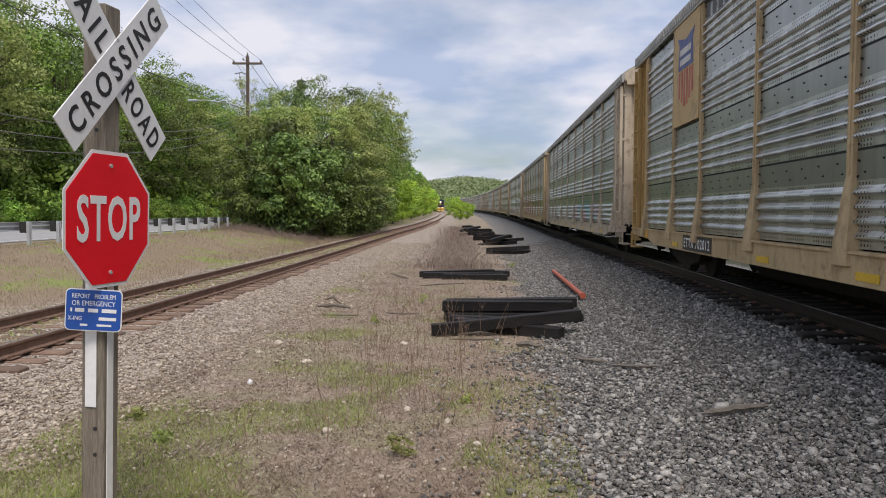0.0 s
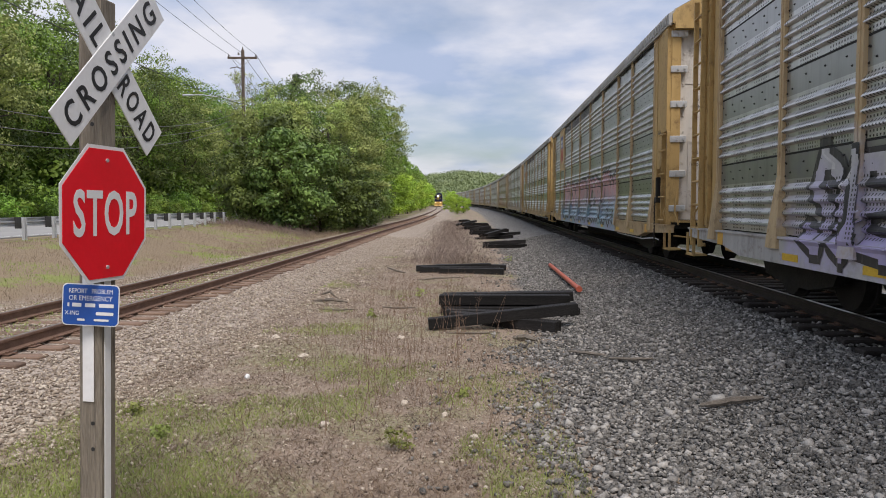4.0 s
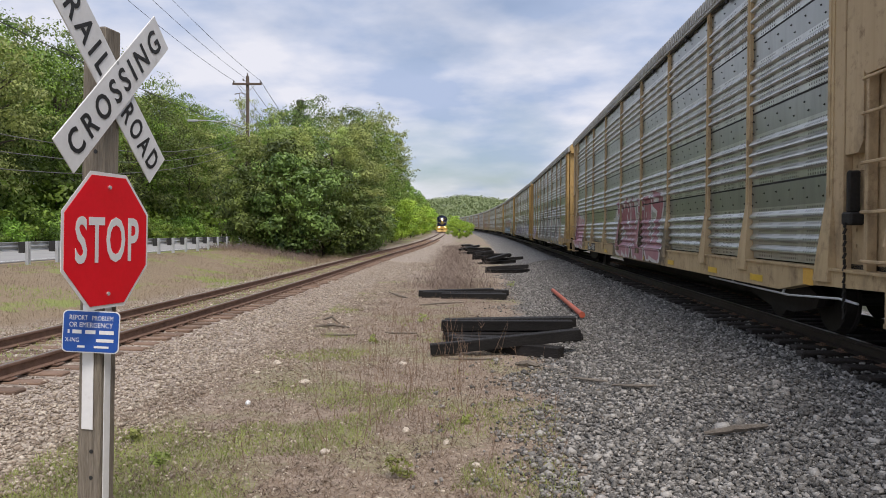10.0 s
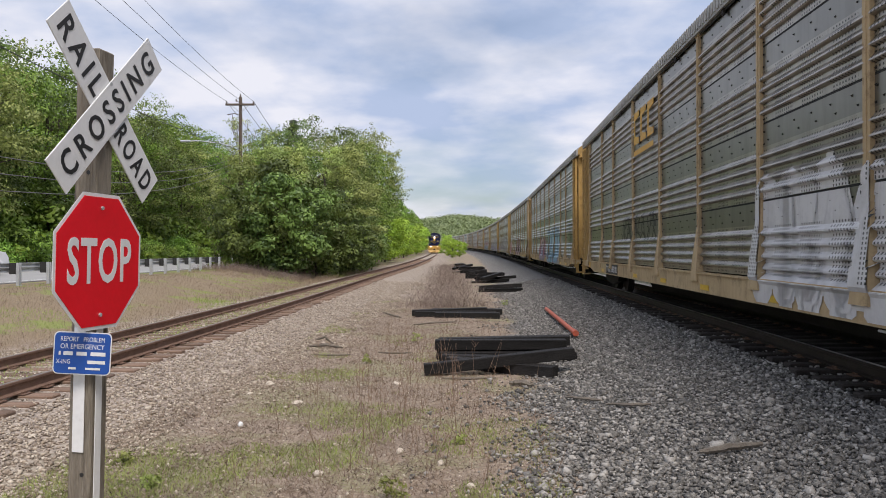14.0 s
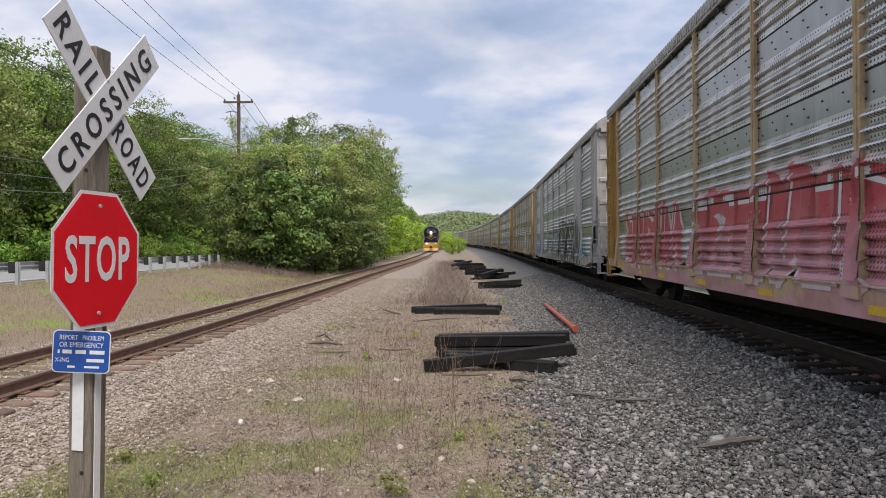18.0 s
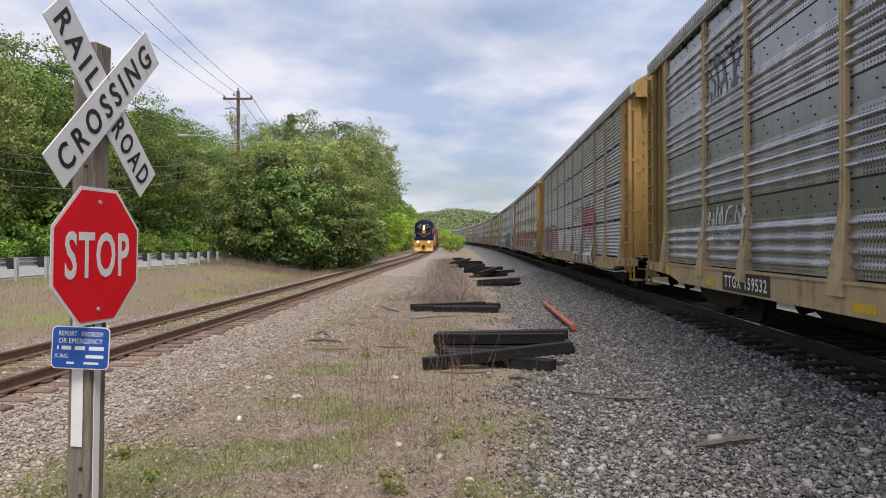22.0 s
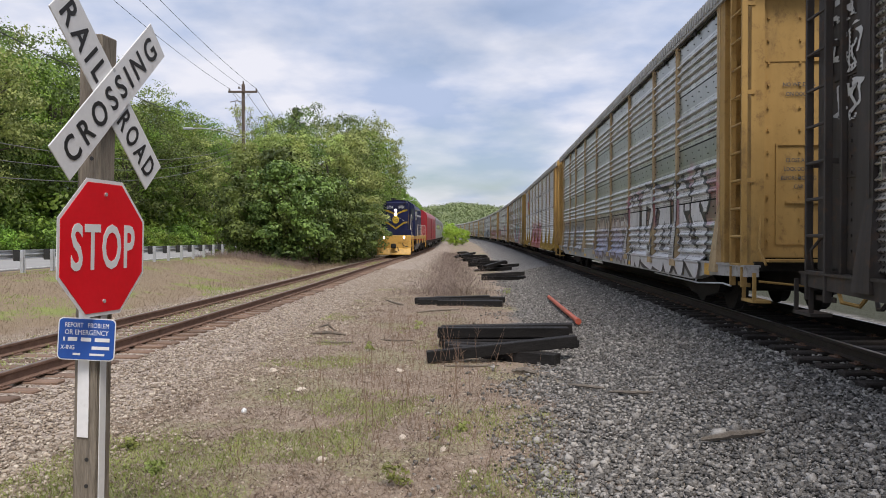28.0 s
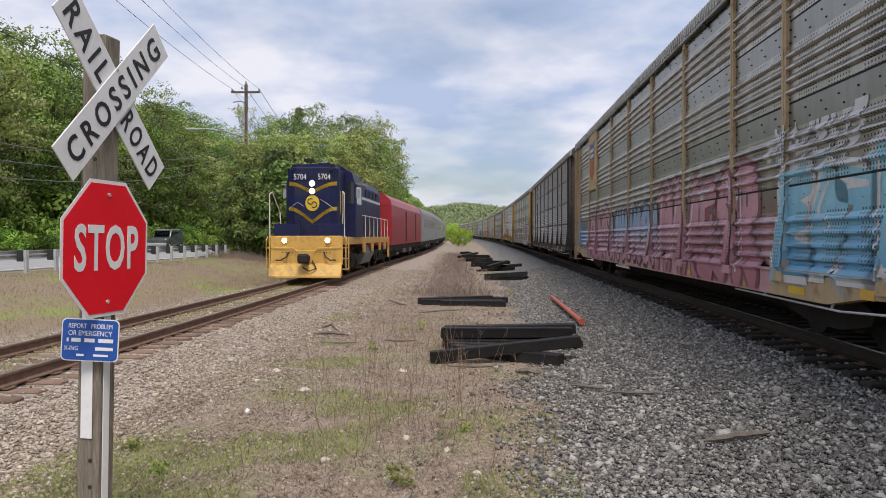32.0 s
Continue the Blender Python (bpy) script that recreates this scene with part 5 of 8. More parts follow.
def use_profile(prof):
    """Make the paint follow this profile of the side."""
    rows = [SILL_B + 0.03 + 0.05 * i for i in range(9)] + [SILL_T - 0.03]
    for (za, ya), (zb, yb) in zip(prof[:-1], prof[1:]):
        k_ = max(1, int((zb - za) / 0.06))
        rows += [za + (zb - za) * i / k_ for i in range(k_)]
    SKIN.update(rows=rows, z=np.array([p[0] for p in prof]), d=np.array([p[1] for p in prof]))


def skin_y(z, x):
    """How far out the wagon's side stands at this height and place along it."""
    if abs(x) > 11.95 and z > SILL_T:
        return 1.504 if abs(x) < 12.21 else 1.418
    if any(a < x < b for a, b in SKIN.get("plates", ())) and z > SILL_T:
        return 1.533
    if z < SILL_T:
        return 1.567 if z < SILL_T - 0.035 else 1.592
    if z < 1.72 and any(abs(x - e) < 0.08 + (1.72 - z) * 0.14 for e in EDGES):
        return 1.527 + (1.72 - z) * 0.118
    if any(abs(x - e) < 0.075 for e in EDGES):
        return 1.525
    return 1.469 + float(np.interp(z, SKIN["z"], SKIN["d"]))


def painted(name, segs, radius, x0, x1, z0, z1, lift, material, parent):
    """Paint on the ridged side wherever one is nearer than radius to the strokes: strips from row to row."""
    xs_ = np.arange(x0 - radius - 0.1, x1 + radius + 0.1, 0.04)
    rows = [z for z in SKIN["rows"] if z0 - radius <= z <= z1 + radius]
    if len(rows) < 2 or not segs:
        return None
    A, B = np.array([s_[0] for s_ in segs]), np.array([s_[1] for s_ in segs])
    spans = []
    for z in rows:
        P = np.stack([xs_, np.full(len(xs_), z)], 1)[:, None, :]
        d_ = B - A
        u = np.clip(((P - A) * d_).sum(-1) / np.maximum((d_ ** 2).sum(-1), 1e-9), 0, 1)
        g = np.linalg.norm(P - (A + u[..., None] * d_), axis=-1).min(1) - radius
        out, start = [], None
        for i in range(1, len(xs_)):
            if (g[i - 1] < 0) != (g[i] < 0):
                c_ = xs_[i - 1] + 0.04 * g[i - 1] / (g[i - 1] - g[i])
                if g[i] < 0:
                    start = c_
                elif start is not None:
                    out.append((start, c_))
                    start = None
        spans.append(out)
    v, f = [], []
    cuts = sorted(e + s_ * q_ for q_ in (0.076, 0.13, 0.18) for e in EDGES for s_ in (-1, 1))
    for (za, sa), (zb, sb) in zip(zip(rows[:-1], spans[:-1]), zip(rows[1:], spans[1:])):
        if len(sa) != len(sb):
            sb = sa if len(sa) > len(sb) else sb
            sa = sb
        for (a0, a1), (b0, b1) in zip(sa, sb):
            ks = [0.0] + sorted((c_ - a0) / (a1 - a0) for c_ in cuts if a0 < c_ < a1 and a1 - a0 > 0.01) + [1.0]
            for k0, k1 in zip(ks[:-1], ks[1:]):
                xm = a0 + (a1 - a0) * (k0 + k1) / 2
                ya_, yb_ = skin_y(za + 1e-4, xm) + lift, skin_y(zb - 1e-4, xm) + lift
                i = len(v)
                v += [(a0 + (a1 - a0) * k0, ya_, za), (a0 + (a1 - a0) * k1, ya_, za), (b0 + (b1 - b0) * k1, yb_, zb), (b0 + (b1 - b0) * k0, yb_, zb)]
                f.append((i + 1, i, i + 3, i + 2))
    return raw(name, v, f, material, parent) if f else None


def letters(c, x0, x1, z0, z1, fill, second, line, stroke, seed):
    """A row of sprayed letter shapes, each its own part, read from the wagon's front to its rear."""
    r = random.Random(seed)
    h = z1 - z0
    w = max(0.5, h * (0.56 if line else 0.5))
    x = x1
    while x - w * 0.6 > x0:
        ww = w * r.uniform(0.85, 1.15)
        hh = h * r.uniform(0.85, 1.0)
        lean_ = r.uniform(-0.15, 0.2)
        segs = []
        for poly in STROKES[r.randrange(len(STROKES))]:
            q = [(x - ww * 0.5 - (a - 0.5) * ww * 0.8 - lean_ * b + r.uniform(-0.06, 0.06), z0 + stroke + b * (hh - 2 * stroke) + r.uniform(-0.05, 0.05)) for a, b in poly]
            if not line:      # loose scrawl: bend the strokes
                q = [p for a_, b_ in zip(q[:-1], q[1:]) for p in (a_, ((a_[0] + b_[0]) / 2 + r.uniform(-0.18, 0.18), (a_[1] + b_[1]) / 2 + r.uniform(-0.15, 0.15)))] + [q[-1]]
            segs += list(zip(q[:-1], q[1:]))
        lo, hi = x - ww - 0.2, x + 0.2
        if line is None:
            scrawl = painted("graffiti_scrawl", segs, stroke, lo, hi, z0, z1, 0.003, spray_paint(fill), c)
            if scrawl is not None:
                scrawl["kind"] = "stuff"
        else:
            o = painted("graffiti_letter", segs, stroke + 0.1, lo, hi, z0 - 0.1, z1 + 0.1, 0.003, spray_paint(line), c)
            if o is not None:
                painted("letter_fill", segs, stroke, lo, hi, z0, z1, 0.007, spray_paint(fill, second), o)
                painted("letter_highlight", [((a[0] + 0.05, a[1] + 0.06), (b[0] + 0.05, b[1] + 0.06)) for a, b in segs[:1]], stroke * 0.16, lo, hi, z0, z1, 0.010, spray_paint(WHT), o)
        x -= ww * (0.92 if line else 0.8)


for i, (lab, pn, pt, en, grounds, words) in enumerate(TRAIN):
    mp = sheet_metal(f"side_sheets_{i}", *pn, specs=grounds, seed=i, rust=0.35, bands=i not in (9, 11, 13))
    mt = car_paint(f"frame_{i}", *pt, specs=grounds, seed=i)
    post_paint = mt if pt is not WHITE or i == 7 else car_paint(f"posts_{i}", *YEL, specs=grounds, seed=i)
    ends = car_paint(f"ends_{i}", *en) if en is not pt else mt
    fine = i in (9, 11, 13)
    use_profile(FINE if fine else PROFILE)
    SKIN["plates"] = [(EDGES[2], EDGES[1]), (EDGES[8], EDGES[7])] if i == 7 else ()
    sill = mt if i in (1, 2, 3, 4, 5, 7, 8, 9, 10, 11, 12, 13, 14) else car_paint(f"sill_{i}", *(YEL if pt is WHITE else pt))
    door = {1: TAN, 4: WHITE, 7: WHITE}.get(i)
    c = carrier(lab, mp, mt, post_paint, ends, fine=fine, m_sill=sill, covered={1: ("front", "rear"), 4: ("front", "rear"), 7: ("rear",)}.get(i, ()), m_door=car_paint(f"door_{i}", *(PALER if door else en)) if door else None)
    if i != 13:
        for words_, w_, z_ in (("NO WELDING", 0.62, 3.62), ("ON DOORS", 0.5, 3.48), ("CLOSE AND", 0.5, 2.5), ("LOCK DOORS", 0.55, 2.37), ("BEFORE MOVING", 0.68, 2.24), ("CAR", 0.18, 2.11)):
            lettering("lettering", words_, 0.1, M_INK_FADED, c, Matrix.Translation((-13.135, 0.72, z_)) @ pose(0, 0, 0, 90, 0, -90), width=w_ * 0.75, height=0.062, bold=0.001)
    if i == 1:
        for s_ in (-1, 1):
            lettering("lettering", "AF-2167", 0.1, M_INK_FADED, c, Matrix.Translation((s_ * 12.42, 1.492, 3.0)) @ pose(0, 0, 0, 90, 0, 180), width=0.34, height=0.1)
    if i == 5:
        lettering("lettering", "NS 24", 0.1, M_INK_FADED, c, Matrix.Translation((12.42, 1.402, 2.6)) @ pose(0, 0, 0, 90, 0, 180), width=0.36, height=0.12)
    for xa, xb in SKIN["plates"]:
        bm = bmesh.new()
        box(bm, xa + 0.08, xb - 0.08, 1.47, 1.529, SILL_T + 0.03, EAVE - 0.06, 0.006)
        part("plain_panel", bm, mt, c, "smooth white side panel")
    if i in (0, 1):      # faded slogan along the top of three bays
        for b_ in (2, 3, 4):
            for k in range(7):
                x_ = EDGES[b_] - 0.35 - k * 0.34
                flat_shape("slogan_bar", [(0, 0), (0.2, 0), (0.2, 0.26), (0, 0.26)], M_INK_FADED, x_, 4.78, 1.519, c)
    for k, wd in enumerate(words):
        letters(c, *wd, seed=i * 10 + k)
    if i in (0, 1, 11, 14):
        shield(c)
    if i in (0, 4, 6, 9, 10, 11):
        mark(c, {0: "ETTX 702012", 4: "TTGX 715020", 6: "TTGX 992102", 9: "TTGX 972415", 10: "TTGX 159532", 11: "TTGX 991728"}[i], 7.1)
    if i == 3:
        flat_shape("painted_mark", [(-0.6, 0), (0.6, 0), (0.6, 0.75), (0.45, 0.75), (0.45, 0.15), (-0.45, 0.15), (-0.45, 0.75), (-0.6, 0.75)], M_ORANGE, EDGES[3] + 1.5, 3.7, 1.519, c)
    if i == 6:
        for k in range(3):
            xk = EDGES[3] - 0.3 - k * 0.76
            flat_shape("painted_mark", [(0, 0), (0.62, 0), (0.62, 0.14), (0.16, 0.2), (0.16, 0.6), (0.62, 0.66), (0.62, 0.8), (0, 0.8)], M_ORANGE, xk, 3.95, 1.519, c)
        flat_shape("painted_stripe", [(0, 0), (2.1, 0), (2.1, 0.12), (0, 0.12)], M_ORANGE, EDGES[3] - 0.3, 3.68, 1.519, c)
    if i == 13:
        bm = bmesh.new()
        bent(bm, [(EDGES[2] - 0.3 - a * 0.8, 1.53, 3.75 + b * 0.8) for a, b in ((0.15, 1.1), (0, 0.95), (0, 0.3), (0.15, 0.15), (1.5, 0.15), (1.65, 0.3), (1.65, 0.95), (1.5, 1.1), (0.15, 1.1))], 0.09, 6)
        bmesh.ops.scale(bm, vec=(1, 0.1, 1), space=Matrix.Translation((0, -1.53, 0)), verts=bm.verts[:])
        part("painted_mark", bm, M_DULL_WHITE, c, "rounded white line mark on the dark side")
        for q in range(6):
            letters(c, -13.0, -12.22, 4.75 - 0.5 * q, 5.15 - 0.5 * q, WHT, WHT, None, 0.02, seed=300 + q)
        for x_ in EDGES[1:-1:2]:
            bm = bmesh.new()
            box(bm, x_ - 0.62, x_ - 0.4, 1.562, 1.567, 0.66, 0.82)
            part("placard", bm, M_ORANGE, c, "small orange placard on the sill")
        bm = bmesh.new()
        box(bm, -12.62, -12.25, 1.505, 1.51, 2.55, 2.95)
        part("placard", bm, M_ORANGE, c, "orange placard in a white frame")
    # stencilled data and a warning placard at the ends
    if i not in (13,):
        for s_, x_ in ((1, 12.28), (-1, -12.28)):
            for k in range(5):
                bm = bmesh.new()
                ln = (0.2, 0.26, 0.14, 0.22, 0.18)[k]
                box(bm, min(x_, x_ + s_ * ln), max(x_, x_ + s_ * ln), 1.4005, 1.404, 3.3 - k * 0.12, 3.36 - k * 0.12)
                part("stencil_bar", bm, M_INK_FADED, c)
            bm = bmesh.new()
            box(bm, s_ * 11.5 - 0.14, s_ * 11.5 + 0.14, 1.562, 1.566, 0.72, 0.92)
            part("placard", bm, M_ORANGE, c, "small yellow placard on the sill")

GAP0, PITCH, SPEED = 20.6, 28.6, 12.9


def carrier_rows(k):
    """Rows for the k-th wagon from the front of the train as built."""
    n = k - N_LEAD
    rows = []
    for t in [i * 2.0 for i in range(17)]:
        y = GAP0 - PITCH * (n + 0.5) + SPEED * t - 1.0 * math.sin(math.pi * t / 32)
        d = right_x(y + 9.6) - right_x(y - 9.6)
        x = (right_x(y + 9.6) + right_x(y - 9.6)) / 2
        za, zb = grade(y - 9.6), grade(y + 9.6)
        rows.append((t, pose(x, y, RIGHT_RAIL + (za + zb) / 2, 0, -math.degrees(math.atan2(zb - za, 19.2)), 90 - math.degrees(math.atan2(d, 19.2)))))
    return rows

# ---- locomotive and its train on the siding ----
M_NAVY = surface("navy_blue_paint", (0.006, 0.008, 0.034), (0.013, 0.018, 0.075), 0.9, 0.5, 0, 20, 0.03, dirt=(0.03, 0.03, 0.035))
M_NAVY.node_tree.nodes["Principled BSDF"].inputs["Specular IOR Level"].default_value = 0.25
M_LOCO_YEL = surface("loco_yellow_paint", (0.5, 0.28, 0.055), (0.66, 0.41, 0.1), 1.2, 0.5, 0, 25, 0.05, dirt=(0.25, 0.16, 0.05))
M_LOCO_STRIPE = surface("yellow_stripe_paint", (0.52, 0.36, 0.02), (0.64, 0.46, 0.04), 2, 0.45, 0, 30, 0.02)
M_RED_CAR = surface("red_coach_paint", (0.25, 0.012, 0.022), (0.37, 0.03, 0.04), 0.9, 0.4, 0, 20, 0.03, dirt=(0.16, 0.04, 0.04))
M_SILVER = surface("stainless_fluting", (0.3, 0.31, 0.32), (0.48, 0.49, 0.5), 0.8, 0.35, 0.6, 20, 0.03, dirt=(0.2, 0.19, 0.17))
M_COACH_ROOF = surface("coach_roof", (0.16, 0.15, 0.145), (0.3, 0.28, 0.27), 1, 0.6, 0.1, 20, 0.05)
M_CAB_GLASS = glass("cab_glass")
M_LAMP = glowing("headlight_glow", (1.0, 0.8, 0.5), 40.0)
M_HANDRAIL = surface("pale_handrail_paint", (0.5, 0.47, 0.4), (0.7, 0.67, 0.6), 4, 0.5)
M_TANK = surface("grey_fuel_tank", (0.1, 0.1, 0.1), (0.2, 0.2, 0.2), 2, 0.6)

loco = thing("locomotive", "dark blue diesel locomotive with yellow pilot, stripes and lit headlights", "locomotive", "passenger train")


def nose_outline(w, c, x0, x1):
    """Plan of a hood with chamfered front corners; x0 is the front."""
    return [(x0, -w + c), (x0, w - c), (x0 - c * 0.55, w), (x1, w), (x1, -w), (x0 - c * 0.55, -w)]


def flat_on_nose(name, pts, m, parent, label=""):
    """A shape in y, z standing proud of the front of the nose."""
    bm = bmesh.new()
    prism(bm, pts, NOSE_X, NOSE_X + 0.012, "x")
    return part(name, bm, m, parent, label)


NOSE_X = -1.15
# deck, side sill and pilot
bm = bmesh.new(); box(bm, -16.9, 0.0, -1.45, 1.45, 1.42, 1.72, 0.01); part("deck", bm, M_LOCO_YEL, loco, "yellow frame and walkway edge")
bm = bmesh.new(); box(bm, -0.08, 0.03, -1.44, 1.44, 0.62, 1.78, 0.02); part("pilot_plate", bm, M_LOCO_YEL, loco, "yellow pilot plate with rivets")
bm = bmesh.new()
prism(bm, [(0.03, 0.16), (0.42, 0.13), (0.42, 0.2), (0.16, 0.62), (0.03, 0.7)], -1.42, 1.42)
part("snow_plow", bm, M_LOCO_YEL, loco, "yellow plow under the pilot")
for sy in (-1, 1):
    bm = bmesh.new()
    for k, z in enumerate((0.42, 0.85, 1.28)):
        box(bm, -0.75 + 0.04 * k, -0.1, sy * 1.53 - 0.16, sy * 1.53 + 0.04, z, z + 0.04)
    for x in (-0.78, -0.1):
        box(bm, x, x + 0.03, sy * 1.53 + 0.0, sy * 1.53 + 0.05, 0.4, 1.75)
    part("corner_steps", bm, M_LOCO_YEL, loco)
    bm = bmesh.new()
    bent(bm, [(-0.05, sy * 1.56, 0.5), (0.06, sy * 1.58, 0.6), (0.06, sy * 1.6, 1.6), (-0.05, sy * 1.56, 1.75)], 0.022)
    part("pilot_grab_iron", bm, M_LOCO_YEL, loco)
    bm = bmesh.new()
    bent(bm, [(-0.12, sy * 1.5, 1.72), (-0.12, sy * 1.5, 3.45), (-0.22, sy * 1.42, 3.55), (-0.95, sy * 1.3, 2.75), (-1.0, sy * 1.25, 1.75)], 0.024)
    part("handrail", bm, M_HANDRAIL, loco, "pale bent handrail")
    bm = bmesh.new()
    rod(bm, (0.02, sy * 0.86, 1.6), (0.09, sy * 0.86, 1.6), 0.11, 14)
    d = part("ditch_light", bm, M_LOCO_YEL, loco)
    bm = bmesh.new()
    rod(bm, (0.085, sy * 0.86, 1.6), (0.105, sy * 0.86, 1.6), 0.09, 14)
    part("lens", bm, M_LAMP, d, "lit lamp")
    # uncoupling lever brackets and air hoses
    bm = bmesh.new()
    bent(bm, [(0.07, sy * 1.4, 1.32), (0.1, sy * 0.5, 1.3), (0.14, sy * 0.3, 1.15)], 0.018)
    part("uncoupling_lever", bm, M_LOCO_YEL, loco)
    bm = bmesh.new()
    bent(bm, [(0.06, sy * 0.72, 1.12), (0.14, sy * 0.78, 0.95), (0.2, sy * 0.98, 0.82), (0.16, sy * 1.2, 0.82)], 0.03)
    part("air_hose", bm, M_BLACK_BLOCK, loco)
    for k in range(4):
        bm = bmesh.new()
        rod(bm, (0.03, sy * (0.55 + k * 0.13), 1.12), (0.055, sy * (0.55 + k * 0.13), 1.12), 0.022, 6)
        part("hose_valve", bm, M_BLACK_BLOCK, loco)
bm = bmesh.new()
box(bm, 0.03, 0.5, -0.16, 0.16, 0.78, 1.0, 0.03)
box(bm, 0.4, 0.72, -0.22, 0.22, 0.7, 1.08, 0.07)
part("coupler", bm, M_TRUCK, loco)
bm = bmesh.new(); box(bm, 0.03, 0.07, -0.42, 0.42, 0.7, 1.2, 0.02); part("coupler_pocket", bm, M_LOCO_YEL, loco)
bm = bmesh.new(); bent(bm, [(0.1, 0.25, 0.8), (0.35, 0.45, 0.5), (0.45, 0.2, 0.4), (0.5, -0.05, 0.55)], 0.03); part("air_hose", bm, M_BLACK_BLOCK, loco)
# dark panel below the nose over the walkway
bm = bmesh.new(); box(bm, -0.6, -0.45, -1.42, -0.35, 1.72, 2.2, 0.01); part("front_guard", bm, M_NAVY, loco)
bm = bmesh.new(); box(bm, -0.6, -0.45, 0.35, 1.42, 1.72, 2.2, 0.01); part("front_guard", bm, M_NAVY, loco)
# short hood, cab, long hood
bm = bmesh.new()
prism(bm, nose_outline(1.06, 0.32, NOSE_X, -2.9), 1.72, 4.4, "z")
bmesh.ops.bevel(bm, geom=[e for e in bm.edges if all(v.co.z > 4.39 for v in e.verts)], offset=0.16, segments=3, affect="EDGES")
hood = part("short_hood", bm, M_NAVY, loco, "tall dark blue short hood")
bm = bmesh.new()
prism(bm, [(-1.52, 1.72), (1.52, 1.72), (1.52, 3.75), (1.36, 4.2), (0.8, 4.5), (0, 4.58), (-0.8, 4.5), (-1.36, 4.2), (-1.52, 3.75)], -4.75, -2.9, "x")
cab = part("cab", bm, M_NAVY, loco, "dark blue cab with side windows")
for sy in (-1, 1):
    for xa, xb in ((-3.75, -3.15), (-4.55, -3.85)):
        bm = bmesh.new()
        box(bm, xa, xb, sy * 1.523 - 0.006, sy * 1.523 + 0.006, 3.0, 3.72, 0.004)
        part("side_window", bm, M_CAB_GLASS, cab)
    bm = bmesh.new()
    box(bm, -2.9, -2.885, sy * 1.28 - 0.17, sy * 1.28 + 0.17, 3.0, 3.85, 0.004)
    part("front_window", bm, M_CAB_GLASS, cab)
    bm = bmesh.new()
    prism(bm, [(-4.6, 3.8), (-3.1, 3.8), (-3.1, 3.76), (-4.6, 3.76)], sy * 1.52, sy * 1.8)
    part("sun_visor", bm, M_SILVER, cab)
    bm = bmesh.new()
    box(bm, -3.05, -3.0, sy * 1.6 - 0.1, sy * 1.6 + 0.1, 3.25, 3.6, 0.01)
    part("mirror", bm, M_SILVER, cab)
bm = bmesh.new()
prism(bm, [(-1.0, 1.72), (1.0, 1.72), (1.0, 4.0), (0.72, 4.35), (-0.72, 4.35), (-1.0, 4.0)], -16.0, -4.75, "x")
long_hood = part("long_hood", bm, M_NAVY, loco, "dark blue long hood with a pale stripe")
for sy in (-1, 1):
    bm = bmesh.new()
    box(bm, -15.9, -4.9, sy * 1.004 - 0.004, sy * 1.004 + 0.004, 3.42, 3.54)
    part("stripe", bm, M_DULL_WHITE, long_hood)
    for k in range(12):
        x = -5.2 - k * 0.88
        bm = bmesh.new()
        box(bm, x - 0.78, x, sy * 1.012 - 0.008, sy * 1.012 + 0.008, 1.85, 3.3, 0.006)
        part("hood_door", bm, M_NAVY, long_hood)
    for k in range(4):
        bm = bmesh.new()
        x = -9.5 - k * 1.4
        for j in range(7):
            box(bm, x - 1.1, x, sy * 1.02 - 0.02, sy * 1.02 + 0.02, 3.6 + j * 0.05, 3.63 + j * 0.05)
        part("louvre", bm, M_NAVY, long_hood)
    # walkway rail along the side
    bm = bmesh.new()
    bent(bm, [(-4.9, sy * 1.42, 2.75), (-16.5, sy * 1.42, 2.75)], 0.02)
    part("side_handrail", bm, M_HANDRAIL, loco)
    for k in range(8):
        bm = bmesh.new()
        rod(bm, (-5.0 - k * 1.6, sy * 1.42, 1.72), (-5.0 - k * 1.6, sy * 1.42, 2.75), 0.018, 6)
        part("stanchion", bm, M_HANDRAIL, loco)
    bm = bmesh.new()
    prism(bm, [(-16.8, 1.72), (-16.8, 0.5), (-16.2, 0.5), (-16.2, 1.0), (-15.9, 1.72)], sy * 1.42, sy * 1.48)
    part("rear_steps", bm, M_LOCO_YEL, loco)
    for xa in (-5.6, -8.6, -11.8, -14.2):
        bm = bmesh.new()
        prism(bm, [(xa, 1.45), (xa - 0.15, 1.0), (xa - 0.8, 1.0), (xa - 0.95, 1.45)], sy * 1.4, sy * 1.455)
        part("sill_bracket", bm, M_LOCO_YEL, loco)
for x in (-7.0, -8.6, -12.0, -13.6):
    bm = bmesh.new(); rod(bm, (x, 0, 4.33), (x, 0, 4.52), 0.5, 16); part("roof_fan", bm, M_NAVY, long_hood)
bm = bmesh.new(); rod(bm, (-10.3, 0, 4.3), (-10.3, 0, 4.75), 0.2, 10); part("exhaust_stack", bm, M_TRUCK, long_hood)
bm = bmesh.new()
for dy in (-0.14, 0, 0.14):
    rod(bm, (-2.2, dy - 0.25, 4.55), (-1.6, dy - 0.25, 4.58), 0.035, 8, 0.075)
rod(bm, (-2.0, -0.25, 4.35), (-2.0, -0.25, 4.56), 0.03, 6)
part("air_horn", bm, M_TRUCK, loco, "dark multi-chime horn on the roof")
bm = bmesh.new(); box(bm, -2.4, -2.0, 0.3, 0.55, 4.38, 4.52, 0.02); part("antenna_box", bm, M_TRUCK, loco)
